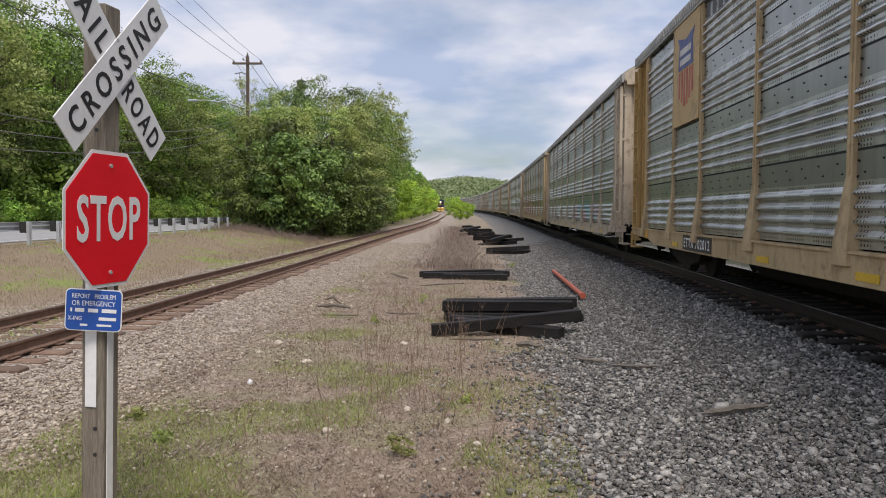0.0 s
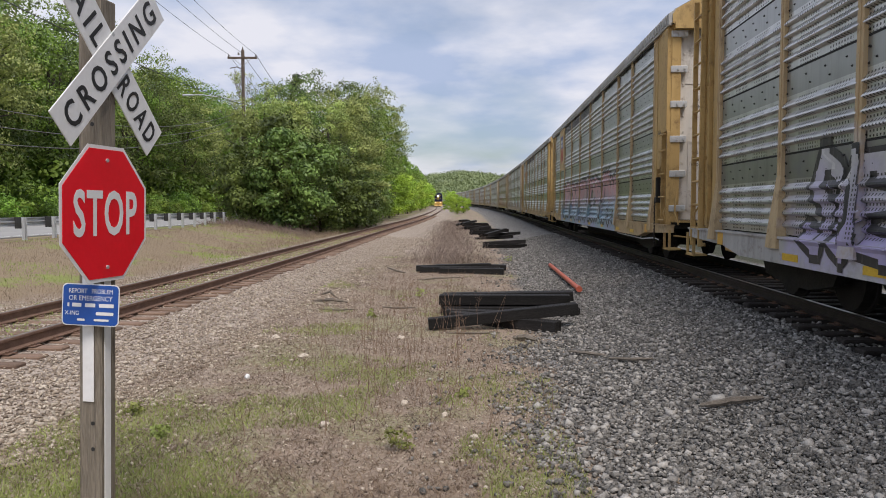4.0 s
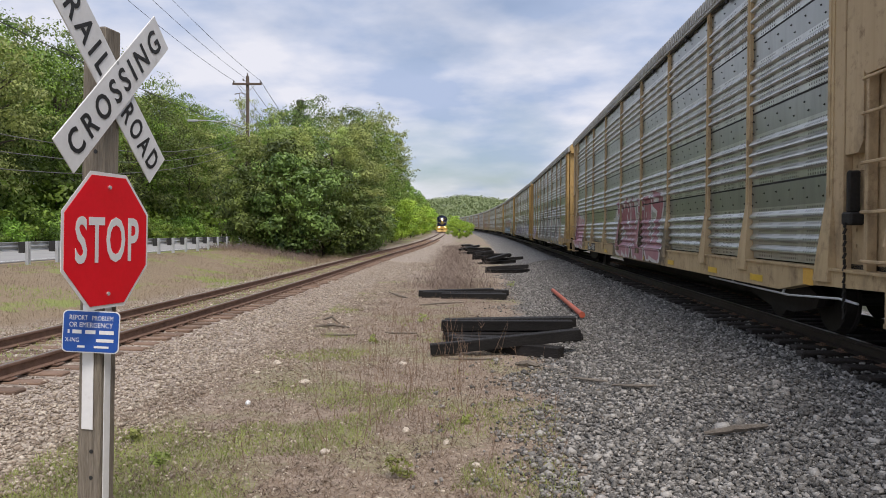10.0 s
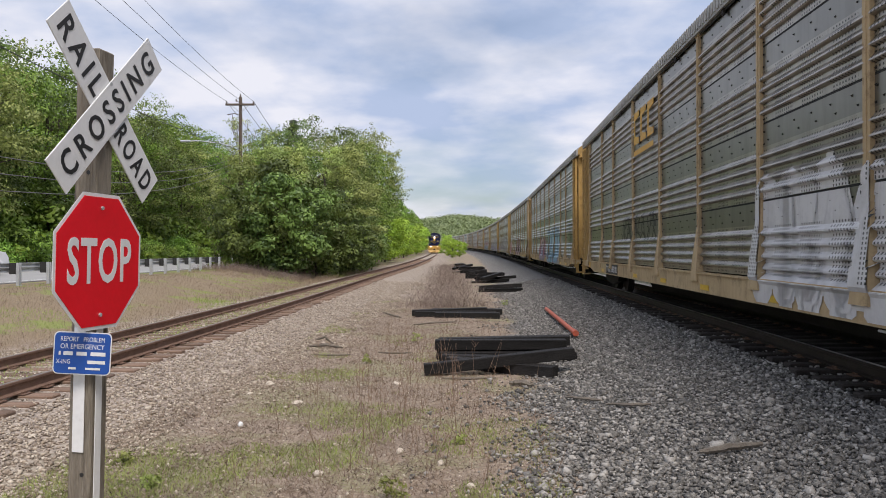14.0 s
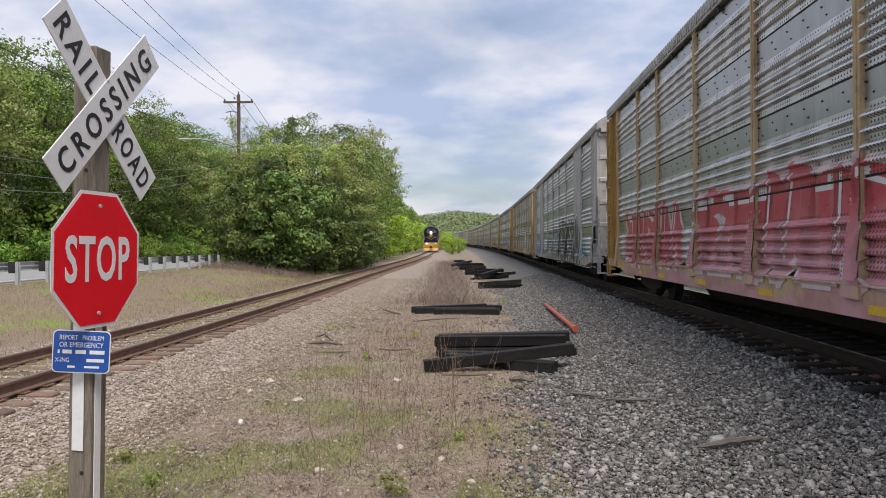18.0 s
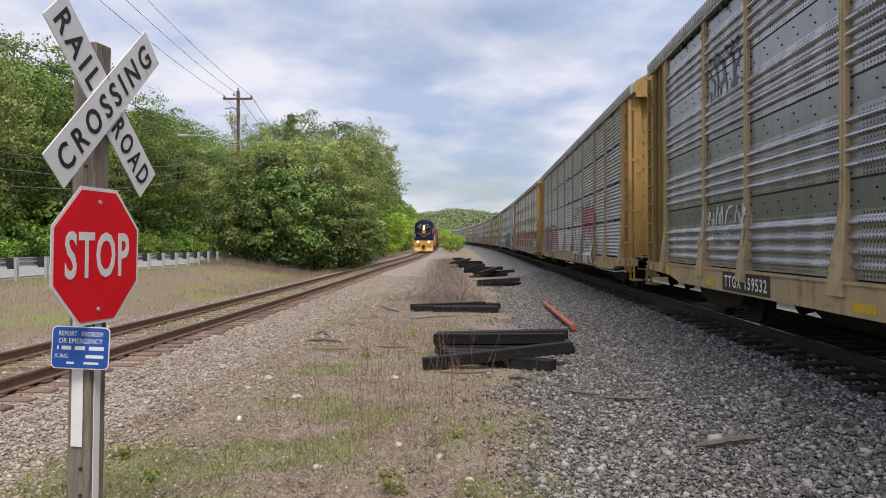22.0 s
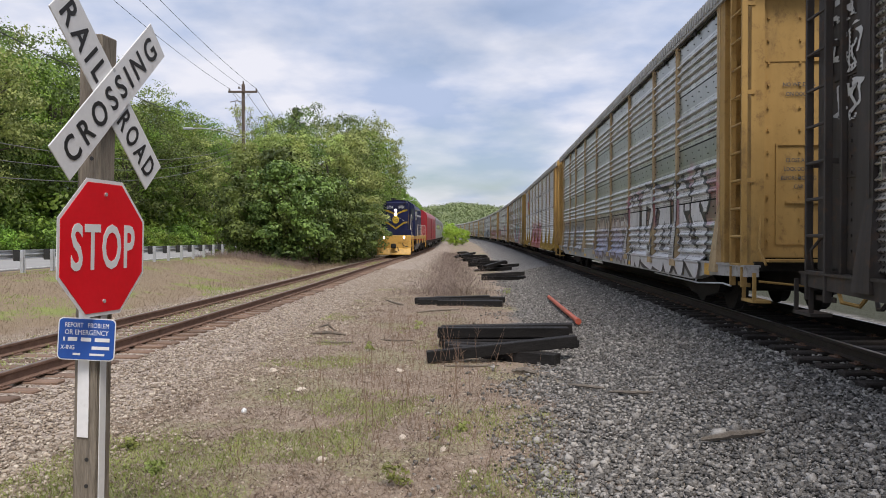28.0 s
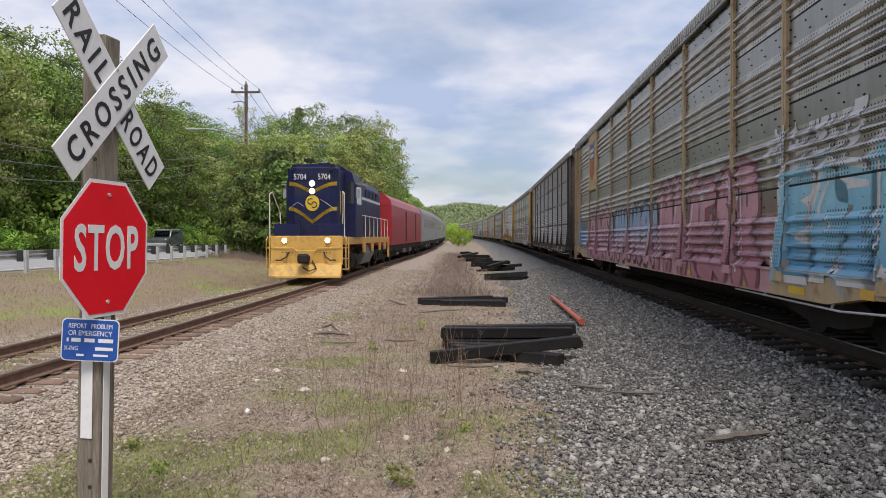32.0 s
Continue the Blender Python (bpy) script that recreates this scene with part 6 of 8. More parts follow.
# front of the nose: number boards, lamps, stripes, emblem, door
for sy in (-1, 1):
    bm = bmesh.new()
    box(bm, NOSE_X - 0.1, NOSE_X + 0.03, sy * 0.5 - 0.3, sy * 0.5 + 0.3, 3.78, 4.1, 0.015)
    nb = part("number_board", bm, M_NAVY, hood)
    lettering("lettering", "5704", 0.26, M_DULL_WHITE, nb, Matrix.Translation((NOSE_X + 0.034, sy * 0.5, 3.93)) @ pose(0, 0, 0, 90, 0, 90), "white road number", width=0.52, height=0.21)
    bm = bmesh.new()
    rod(bm, (NOSE_X - 0.02, sy * 0.78, 4.22), (NOSE_X + 0.1, sy * 0.8, 4.22), 0.07, 10)
    part("class_lamp", bm, M_TRUCK, hood)
for z in (3.68, 3.4):
    bm = bmesh.new()
    rod(bm, (NOSE_X, 0, z), (NOSE_X + 0.06, 0, z), 0.115, 16)
    h = part("headlight", bm, M_NAVY, hood)
    bm = bmesh.new()
    rod(bm, (NOSE_X + 0.055, 0, z), (NOSE_X + 0.075, 0, z), 0.1, 16)
    part("lens", bm, M_LAMP, h, "lit headlamp")
for zc, drop in ((3.6, 0.24), (2.68, 0.4)):
    for sy in (-1, 1):
        pts = []
        N = 8
        for i in range(N + 1):
            u = i / N
            y = sy * u
            pts.append((y, zc + 0.09 * u - drop * max(0, 1 - u / 0.8) ** 1.25))
        bm = bmesh.new()
        w = 0.07
        up = [bm.verts.new((NOSE_X + 0.008 - max(0, abs(y) - 0.74) * 0.55 * 1.0, y, z + w)) for y, z in pts]
        lo = [bm.verts.new((NOSE_X + 0.008 - max(0, abs(y) - 0.74) * 0.55 * 1.0, y, z - w)) for y, z in pts]
        for i in range(N):
            bm.faces.new((up[i], up[i + 1], lo[i + 1], lo[i]) if sy < 0 else (lo[i], lo[i + 1], up[i + 1], up[i]))
        bmesh.ops.solidify(bm, geom=bm.faces[:], thickness=0.01)
        part("stripe", bm, M_LOCO_STRIPE, hood, "curved yellow stripe")
bm = bmesh.new(); rod(bm, (NOSE_X, 0, 2.97), (NOSE_X + 0.02, 0, 2.97), 0.29, 28); em = part("emblem", bm, M_LOCO_STRIPE, hood, "round yellow emblem with a dark monogram")
for k, (y0, z0) in enumerate(((-0.06, 3.03), (0.06, 2.91))):
    bm = bmesh.new()
    pts = [(NOSE_X + 0.022, y0 + 0.13 * math.cos(a), z0 + 0.1 * math.sin(a)) for a in np.linspace(math.pi * (0.3 if k == 0 else -0.7), math.pi * (1.7 if k == 0 else 0.7), 12)]
    bent(bm, pts, 0.022, 6)
    part("monogram_stroke", bm, M_NAVY, em)
for sy in (-1, 1):
    bm = bmesh.new()
    prism(bm, [(-1.75 + 0.1 * math.cos(a), 3.0 + 0.45 * math.sin(a)) for a in np.linspace(0, 2 * math.pi, 16, endpoint=False)], sy * 1.062 - 0.005, sy * 1.062 + 0.005)
    part("side_emblem", bm, M_LOCO_STRIPE, hood)
bm = bmesh.new(); box(bm, NOSE_X, NOSE_X + 0.02, -0.34, 0.34, 1.75, 2.2, 0.006); part("nose_door", bm, M_NAVY, hood)
bm = bmesh.new()
bent(bm, [(NOSE_X + 0.05, -0.98, 2.75), (NOSE_X + 0.09, -0.6, 3.0), (NOSE_X + 0.09, -0.33, 2.85)], 0.008)
bent(bm, [(NOSE_X + 0.05, 0.98, 2.72), (NOSE_X + 0.09, 0.5, 3.02), (NOSE_X + 0.09, 0.33, 3.1)], 0.008)
part("nose_grab_iron", bm, M_HANDRAIL, hood)
# running gear
bm = bmesh.new()
prism(bm, [(-1.3, 1.3), (1.3, 1.3), (1.36, 0.9), (1.1, 0.4), (-1.1, 0.4), (-1.36, 0.9)], -10.3, -6.9, "x")
part("fuel_tank", bm, M_TANK, loco, "grey fuel tank under the frame")
bm = bmesh.new(); rod(bm, (-6.8, 1.15, 1.05), (-5.6, 1.15, 1.05), 0.18, 12); part("air_reservoir", bm, M_TRUCK, loco)


def loco_truck(x, parent):
    bm = bmesh.new()
    for sy in (-1, 1):
        prism(bm, [(x - 2.0, 0.75), (x - 1.9, 0.95), (x - 0.6, 1.0), (x + 0.6, 1.0), (x + 1.9, 0.95), (x + 2.0, 0.75), (x + 1.7, 0.5), (x + 0.9, 0.62), (x + 0.5, 0.38), (x - 0.5, 0.38), (x - 0.9, 0.62), (x - 1.7, 0.5)], sy * 1.05, sy * 1.2)
        for d in (-0.35, 0, 0.35):
            rod(bm, (x + d, sy * 1.24, 0.5), (x + d, sy * 1.24, 0.85), 0.09, 8)
        for d in (-1.37, 1.37):
            box(bm, x + d - 0.17, x + d + 0.17, min(sy * 1.1, sy * 1.3), max(sy * 1.1, sy * 1.3), 0.36, 0.72, 0.04)
    tr = part("truck", bm, M_TRUCK, parent)
    for d in (-1.37, 1.37):
        bm = bmesh.new()
        for sy in (-1, 1):
            rod(bm, (x + d, sy * 0.7, 0.51), (x + d, sy * 0.84, 0.51), 0.5, 24)
            rod(bm, (x + d, sy * 0.66, 0.51), (x + d, sy * 0.7, 0.51), 0.53, 24)
        rod(bm, (x + d, -0.75, 0.51), (x + d, 0.75, 0.51), 0.09, 10)
        part("wheelset", bm, M_TRUCK, tr)


loco_truck(-3.6, loco)
loco_truck(-13.4, loco)


for o_ in loco.children_recursive:
    if o_.name.split(".")[0] not in ("handrail", "ditch_light", "side_handrail", "stanchion", "pilot_plate", "pilot_grab_iron"):
        for v_ in o_.data.vertices:
            if v_.co.z > 1.73:
                v_.co.z = 1.72 + (v_.co.z - 1.72) * 1.13


def coach(name, label, length, kind):
    c = thing(name, label, "railway coach", "passenger train")
    wall = M_RED_CAR if kind == "red" else M_SILVER
    bm = bmesh.new()
    prof = [(-1.5, 1.1), (1.5, 1.1), (1.5, 3.5), (1.38, 3.85), (1.0, 4.15), (0.5, 4.3), (-0.5, 4.3), (-1.0, 4.15), (-1.38, 3.85), (-1.5, 3.5)]
    prism(bm, prof[:3] + [prof[9]], -length, 0, "x")
    body = part("body", bm, wall, c)
    bm = bmesh.new()
    prism(bm, [(1.51, 3.5), (1.4, 3.87), (1.0, 4.17), (0.5, 4.32), (-0.5, 4.32), (-1.0, 4.17), (-1.4, 3.87), (-1.51, 3.5)], -length - 0.02, 0.02, "x")
    part("roof", bm, wall if kind == "red" else M_COACH_ROOF, c)
    bm = bmesh.new(); box(bm, -length, 0, -1.3, 1.3, 0.75, 1.1); part("underframe", bm, M_TRUCK, c)
    bm = bmesh.new(); box(bm, 0, 0.35, -0.65, 0.65, 1.1, 3.6, 0.03); part("gangway", bm, M_TRUCK if kind != "red" else M_RED_CAR, c)
    for x in (-2.6, -length + 2.6):
        loco_truck(x, c)
    for xa in (-9.0, -13.5):
        bm = bmesh.new(); box(bm, xa - 1.8, xa, -1.25, 1.25, 0.45, 0.78, 0.03); part("equipment_box", bm, M_TANK, c)
    for sy in (-1, 1):
        if kind == "red":
            for xa in (-8.6, -16.2):
                # flat near-black panel on the wall, painted as the unlit doorway
                bm = bmesh.new(); box(bm, xa - 0.3, xa + 0.25, sy * 1.504 - 0.006, sy * 1.504 + 0.006, 1.25, 3.35, 0.004)
                part("doorway", bm, M_INSIDE_SHADE, body, "dark half-open baggage door")
                bm = bmesh.new(); box(bm, xa - 2.3, xa - 0.3, sy * 1.53 - 0.02, sy * 1.53 + 0.02, 1.2, 3.4, 0.01)
                part("sliding_door", bm, M_RED_CAR, body)
        else:
            for k in range(12):
                z = 1.2 + k * 0.085
                bm = bmesh.new(); rod(bm, (-length + 0.1, sy * 1.5, z), (-0.1, sy * 1.5, z), 0.03, 6); part("flute", bm, M_SILVER, body)
            nwin = int((length - 5) / 1.75)
            for k in range(nwin):
                x = -3.2 - k * 1.75
                bm = bmesh.new(); box(bm, x - 1.2, x, sy * 1.504 - 0.012, sy * 1.504 + 0.012, 2.42, 3.12, 0.03)
                w = part("window", bm, M_COACH_ROOF, body)
                bm = bmesh.new(); box(bm, x - 1.12, x - 0.08, sy * 1.51 - 0.01, sy * 1.51 + 0.01, 2.48, 3.06, 0.0)
                part("pane", bm, M_CAB_GLASS, w)
    for o_ in c.children_recursive:
        for v_ in o_.data.vertices:
            v_.co.z *= 1.07
    return c


stock = [(loco, 0.0, 17.0)]
at_ = 18.1
for nm, lab, ln, kd in (("baggage_car", "bright red arched-roof baggage car with a dark doorway", 21.5, "red"), ("passenger_coach", "silver fluted passenger coach with dark windows", 25.5, "silver"), ("passenger_coach", "silver fluted passenger coach with dark windows", 25.5, "silver"), ("passenger_coach", "silver fluted passenger coach with dark windows", 25.5, "silver"), ("passenger_coach", "silver fluted passenger coach with dark windows", 25.5, "silver")):
    stock.append((coach(nm, lab, ln, kd), at_, ln))
    at_ += ln + 0.9


def front_y(t):
    """Where the pilot stands along the siding."""
    return 29.2 + 8.36 * (32 - t)


def stock_rows(behind, length):
    rows = []
    for t in [i * 1.0 for i in range(33)]:
        y0 = front_y(t) + behind
        ya, yb = y0 + 0.18 * length, y0 + 0.82 * length
        xa, xb = left_x(ya), left_x(yb)
        h = math.atan2(ya - yb, xa - xb)
        x0 = xa + (xa - xb) / (ya - yb) * (y0 - ya)
        rows.append((t, pose(x0, y0, LEFT_RAIL + grade(y0), 0, math.degrees((grade(yb) - grade(ya)) / (yb - ya)), math.degrees(h))))
    return rows

# ---- trees and bushes ----
def leaf_cloud(rng, centres, radii, per, size, flat=0.8):
    """Leaves as small bent quads on the shells of many clumps."""
    n = len(centres) * per
    c = np.repeat(centres, per, 0)
    r = np.repeat(radii, per)
    d = rng.normal(size=(n, 3))
    d /= np.linalg.norm(d, axis=1)[:, None]
    d[:, 2] = np.where(rng.random(n) < 0.7, np.abs(d[:, 2]), d[:, 2])
    pos = c + d * (r * rng.uniform(0.55, 1.08, n))[:, None] * np.array([1, 1, flat])
    nrm = d + rng.normal(size=(n, 3)) * 0.36 + np.array([0, 0, 0.1])
    nrm /= np.linalg.norm(nrm, axis=1)[:, None]
    a = np.cross(nrm, rng.normal(size=(n, 3)))
    a /= np.linalg.norm(a, axis=1)[:, None]
    b = np.cross(nrm, a)
    s = (size * rng.uniform(0.6, 1.35, n))[:, None]
    v = np.stack([pos - a * s, pos - b * s * 0.55, pos + a * s, pos + b * s * 0.55], 1).reshape(-1, 3)
    f = np.arange(n * 4).reshape(-1, 4)
    return v, f


def limb(bm, pts, r0, r1):
    k = len(pts) - 1
    tube(bm, pts, [r0 + (r1 - r0) * i / k for i in range(k + 1)], 7)


def make_tree(name, label, seed, height, radius, clumps, per, leaf, m_leaf, trunk=0.2, low=0.15, wispy=0.0, category="tree"):
    rng = np.random.default_rng(seed)
    t = thing(name, label, category, "trackside woods")
    # clump centres: an uneven dome, denser outside
    cs, rs = [], []
    lobes = rng.normal(size=(5, 3)) * np.array([0.45, 0.45, 0.25])
    while len(cs) < clumps:
        d = rng.normal(size=3)
        d /= np.linalg.norm(d)
        rr = rng.uniform(0.45, 1.0) ** 0.6
        bulge = 0.8 + 0.35 * max(0.0, float(np.max(lobes @ d)))
        p = d * rr * bulge * np.array([radius, radius, height * (1 - low) * 0.5])
        p[2] += height * (low + (1 - low) * 0.5)
        if p[2] < height * low * 0.6:
            continue
        cs.append(p)
        rs.append(radius * rng.uniform(0.16, 0.34) * (1 - 0.3 * wispy))
    v, f = leaf_cloud(rng, np.array(cs), np.array(rs), per, leaf)
    if wispy:
        # thin feathery shoots reaching out of the crown
        extra = []
        for p, r in zip(cs, rs):
            if rng.random() < wispy and math.hypot(p[0], p[1]) < radius * 0.85:
                q = p - np.array([0, 0, height * 0.45])
                d = q / np.linalg.norm(q) + rng.normal(size=3) * 0.3
                for k in range(6):
                    extra.append(p + d * (r * 0.7 + 0.16 * k))
        if extra:
            v2, f2 = leaf_cloud(rng, np.array(extra), np.full(len(extra), 0.3), 9, leaf * 0.8)
            f = np.concatenate([f, f2 + len(v)])
            v = np.concatenate([v, v2])
    arrays("crown", v, f, m_leaf, t)
    bm = bmesh.new()
    lean = rng.normal(size=2) * 0.04 * height
    top = Vector((lean[0], lean[1], height * 0.72))
    limb(bm, [Vector((0, 0, -0.4)), Vector((lean[0] * 0.3, lean[1] * 0.3, height * 0.3)), top], trunk, trunk * 0.25)
    for k in range(9):
        p = Vector(cs[int(rng.integers(len(cs)))])
        base = Vector((lean[0] * 0.3, lean[1] * 0.3, min(p.z * 0.6, height * 0.5)))
        limb(bm, [base, base.lerp(p, 0.55) + Vector((0, 0, 0.05 * height)), p], trunk * 0.4, trunk * 0.08)
    part("trunk", bm, M_BARK, t)
    return t


def spread(proto, places):
    """The first stands where the prototype is moved to; the others are copies."""
    for i, (x, y, s, turn) in enumerate(places):
        m = pose(x, y, ground_z(max(-28, min(28, x)), min(max(y, -50), 400)) - 0.05, 0, 0, turn) @ Matrix.Diagonal((s, s, s, 1))
        if i == 0:
            proto.matrix_basis = m
        else:
            o = copy_thing(proto, m)
            o.scale = (s, s, s)


rt = random.Random(5)
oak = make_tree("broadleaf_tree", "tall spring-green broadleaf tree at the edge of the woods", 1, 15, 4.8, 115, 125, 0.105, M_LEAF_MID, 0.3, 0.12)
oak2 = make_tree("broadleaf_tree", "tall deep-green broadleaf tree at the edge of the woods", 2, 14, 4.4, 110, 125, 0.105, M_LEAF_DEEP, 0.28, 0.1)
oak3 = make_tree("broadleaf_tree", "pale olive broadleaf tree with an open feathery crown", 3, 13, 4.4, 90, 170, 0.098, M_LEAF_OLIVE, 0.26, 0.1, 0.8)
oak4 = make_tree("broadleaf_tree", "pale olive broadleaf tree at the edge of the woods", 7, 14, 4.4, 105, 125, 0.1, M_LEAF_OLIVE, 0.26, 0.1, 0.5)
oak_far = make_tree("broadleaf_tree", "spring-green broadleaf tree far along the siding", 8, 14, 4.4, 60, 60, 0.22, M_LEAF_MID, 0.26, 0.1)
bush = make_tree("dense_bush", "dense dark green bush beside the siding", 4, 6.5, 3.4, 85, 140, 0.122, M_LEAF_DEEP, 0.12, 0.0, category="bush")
bright = make_tree("dense_bush", "bright spring-green bush beside the siding", 5, 7, 3.2, 70, 100, 0.13, M_LEAF_BRIGHT, 0.12, 0.0, category="bush")
low_shrub = make_tree("low_shrub", "low leafy shrub along the road", 6, 1.9, 1.9, 40, 60, 0.09, M_LEAF_MID, 0.04, 0.0, category="bush")

feather = make_tree("broadleaf_tree", "tall olive-green tree with feathery drooping outer branches", 12, 16.5, 4.3, 120, 120, 0.1, M_LEAF_OLIVE, 0.24, 0.2, 0.6)
spread(feather, [(-7.9, 88, 1.0, 40), (-9.5, 97, 1.02, 200), (-11.5, 78, 0.86, 310)])

# woods behind the road
spots = {0: [], 1: [], 2: [], 3: [], 4: []}
y = 14.0
i = 0
while y < 150:
    x = -33.5 - rt.uniform(0, 2.5)
    spots[(0, 1, 0, 3, 1)[i % 5]].append((x, y, rt.uniform(1.05, 1.3), rt.uniform(0, 360)))
    if i % 2 == 0:
        spots[(1, 0, 3)[i // 2 % 3]].append((x - 5 - rt.uniform(0, 3), y + rt.uniform(-1, 1), rt.uniform(1.3, 1.65), rt.uniform(0, 360)))
    y += rt.uniform(4.0, 5.4)
    i += 1
# stand of trees between the road and the siding
for x, y, s, k in ((-12.8, 53.5, 0.72, 2), (-10.5, 54.0, 0.8, 2), (-7.8, 57.0, 0.86, 2), (-12.5, 62, 0.85, 1), (-9, 66, 0.95, 1), (-14.2, 63, 0.75, 0), (-7.8, 72, 0.9, 0), (-15, 72, 0.95, 1), (-15.5, 70, 0.75, 0), (-8, 84, 0.85, 1), (-14, 85, 0.9, 0)):
    spots[k].append((x, y, s, rt.uniform(0, 360)))
y = 95
while y < 420:
    spots[4].append((left_x(y) - 7.5 - rt.uniform(0, 2), y, rt.uniform(0.75, 0.95), rt.uniform(0, 360)))
    y += rt.uniform(9, 14)
for k, p in ((0, oak), (1, oak2), (2, oak3), (3, oak4), (4, oak_far)):
    spread(p, spots[k])
spread(bush, [(-11.9, 49.6, 0.85, 10), (-10.0, 49.0, 1.0, 80), (-8.3, 51.5, 0.95, 190), (-13.2, 53.0, 0.8, 250), (-7.4, 56, 0.85, 300), (-6.8, 61, 0.8, 40), (-11.5, 51.5, 1.15, 120), (-6.6, 66, 0.75, 140)])
edge_bushes = [(left_x(y_) - 4.3 - 0.3 * (i_ % 3), y_, 0.85 + 0.02 * i_, i_ * 70) for i_, y_ in enumerate((70, 77, 85, 94, 104, 115, 127, 141, 156, 173, 192, 214, 240, 270, 303))]
spread(bright, edge_bushes + [(3.2, 128, 0.52, 33), (4.6, 136, 0.5, 93), (2.6, 146, 0.6, 153), (4.2, 335, 1.1, 213)])
shr = []
y = 12.0
while y < 95:
    shr.append((-29.6 - rt.uniform(0, 0.8), y, rt.uniform(0.8, 1.2), rt.uniform(0, 360)))
    shr.append((-31.5 - rt.uniform(0, 1), y + 0.8, rt.uniform(1.2, 1.7), rt.uniform(0, 360)))
    y += rt.uniform(1.9, 2.7)
y = 12.0
while y < 120:      # dark understorey that closes the wood below its crowns
    shr.append((-35.5 - rt.uniform(0, 1.5), y, rt.uniform(2.4, 3.2), rt.uniform(0, 360)))
    y += rt.uniform(2.6, 3.6)
shr += [(-14.3, 49.2, 0.45, 20), (-13.4, 49.4, 0.4, 50)]
spread(low_shrub, shr)


def make_conifer(seed, height):
    rng = np.random.default_rng(seed)
    t = thing("conifer", "dark slender conifer standing above the bushes", "tree", "trackside woods")
    cs, rs = [], []
    for k in range(26):
        z = height * (0.15 + 0.85 * k / 26)
        R = (1 - k / 26) * height * 0.2 + 0.15
        for j in range(7):
            a = rng.uniform(0, 6.28)
            cs.append((math.cos(a) * R * 0.75, math.sin(a) * R * 0.75, z + rng.uniform(-0.2, 0.2)))
            rs.append(0.3 + R * 0.25)
    v, f = leaf_cloud(rng, np.array(cs), np.array(rs), 40, 0.12, 0.45)
    arrays("crown", v, f, M_NEEDLE, t)
    bm = bmesh.new()
    limb(bm, [Vector((0, 0, -0.3)), Vector((0, 0, height))], 0.2, 0.03)
    part("trunk", bm, M_BARK, t)
    return t


spread(make_conifer(11, 15.5), [(-16.4, 86, 1.08, 0), (-20, 92, 0.95, 50)])


def bare_tree(seed, height, x, y):
    """A thin, nearly leafless tree."""
    rng = random.Random(seed)
    t = thing("sparse_tree", "thin tree with bare grey twigs and few leaves", "tree", "trackside woods", pose(x, y, 0.9))
    bm = bmesh.new()
    tips = []
    def grow(p, d, ln, r, depth):
        q = p + d * ln
        rod(bm, p, q, r, 5, r * 0.65)
        if depth == 0:
            tips.append(q)
            return
        for _ in range(3):
            e = (d + Vector((rng.uniform(-0.42, 0.42), rng.uniform(-0.42, 0.42), rng.uniform(-0.05, 0.4)))).normalized()
            grow(q, e, ln * rng.uniform(0.6, 0.8), r * 0.6, depth - 1)
    grow(Vector((0, 0, -0.3)), Vector((0, 0, 1)), height * 0.3, 0.08, 5)
    part("trunk", bm, M_TWIG, t)
    r2 = np.random.default_rng(seed)
    v, f = leaf_cloud(r2, np.array([tuple(q) for q in tips]), np.full(len(tips), 0.3), 7, 0.07)
    arrays("crown", v, f, M_LEAF_OLIVE, t)


bare_tree(3, 13.0, -15.2, 62)
bare_tree(8, 12.0, -16.2, 66)
bare_tree(9, 15.0, -31, 44)

# wooded hill far down the line
rng = np.random.default_rng(21)
hc, hr = [], []
for k in range(3000):
    x = rng.uniform(-320, 420)
    y = rng.uniform(560, 1250)
    crest = 40 + 5 * math.sin(x * 0.013 + 1.0) + 2.5 * math.sin(x * 0.05)
    z = 3 + crest * smooth(640, 1150, y)
    hc.append((x, y, z))
    hr.append(rng.uniform(6, 11))
v, f = leaf_cloud(rng, np.array(hc), np.array(hr), 56, 1.5)
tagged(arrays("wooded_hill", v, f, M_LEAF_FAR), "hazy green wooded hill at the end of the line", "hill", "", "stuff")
hv, hf = [], []
for j, (y, q) in enumerate(((740, 0), (850, 0.3), (950, 0.7), (1150, 1.0), (1400, 0.9))):
    for x in range(-400, 501, 50):
        hv.append((x, y, -1 + (37 + 5 * math.sin(x * 0.013 + 1.0)) * q))
for j in range(4):
    for i in range(18):
        hf.append((j * 19 + i, j * 19 + i + 1, (j + 1) * 19 + i + 1, (j + 1) * 19 + i))
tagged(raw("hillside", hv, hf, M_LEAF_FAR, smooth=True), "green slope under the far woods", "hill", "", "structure")

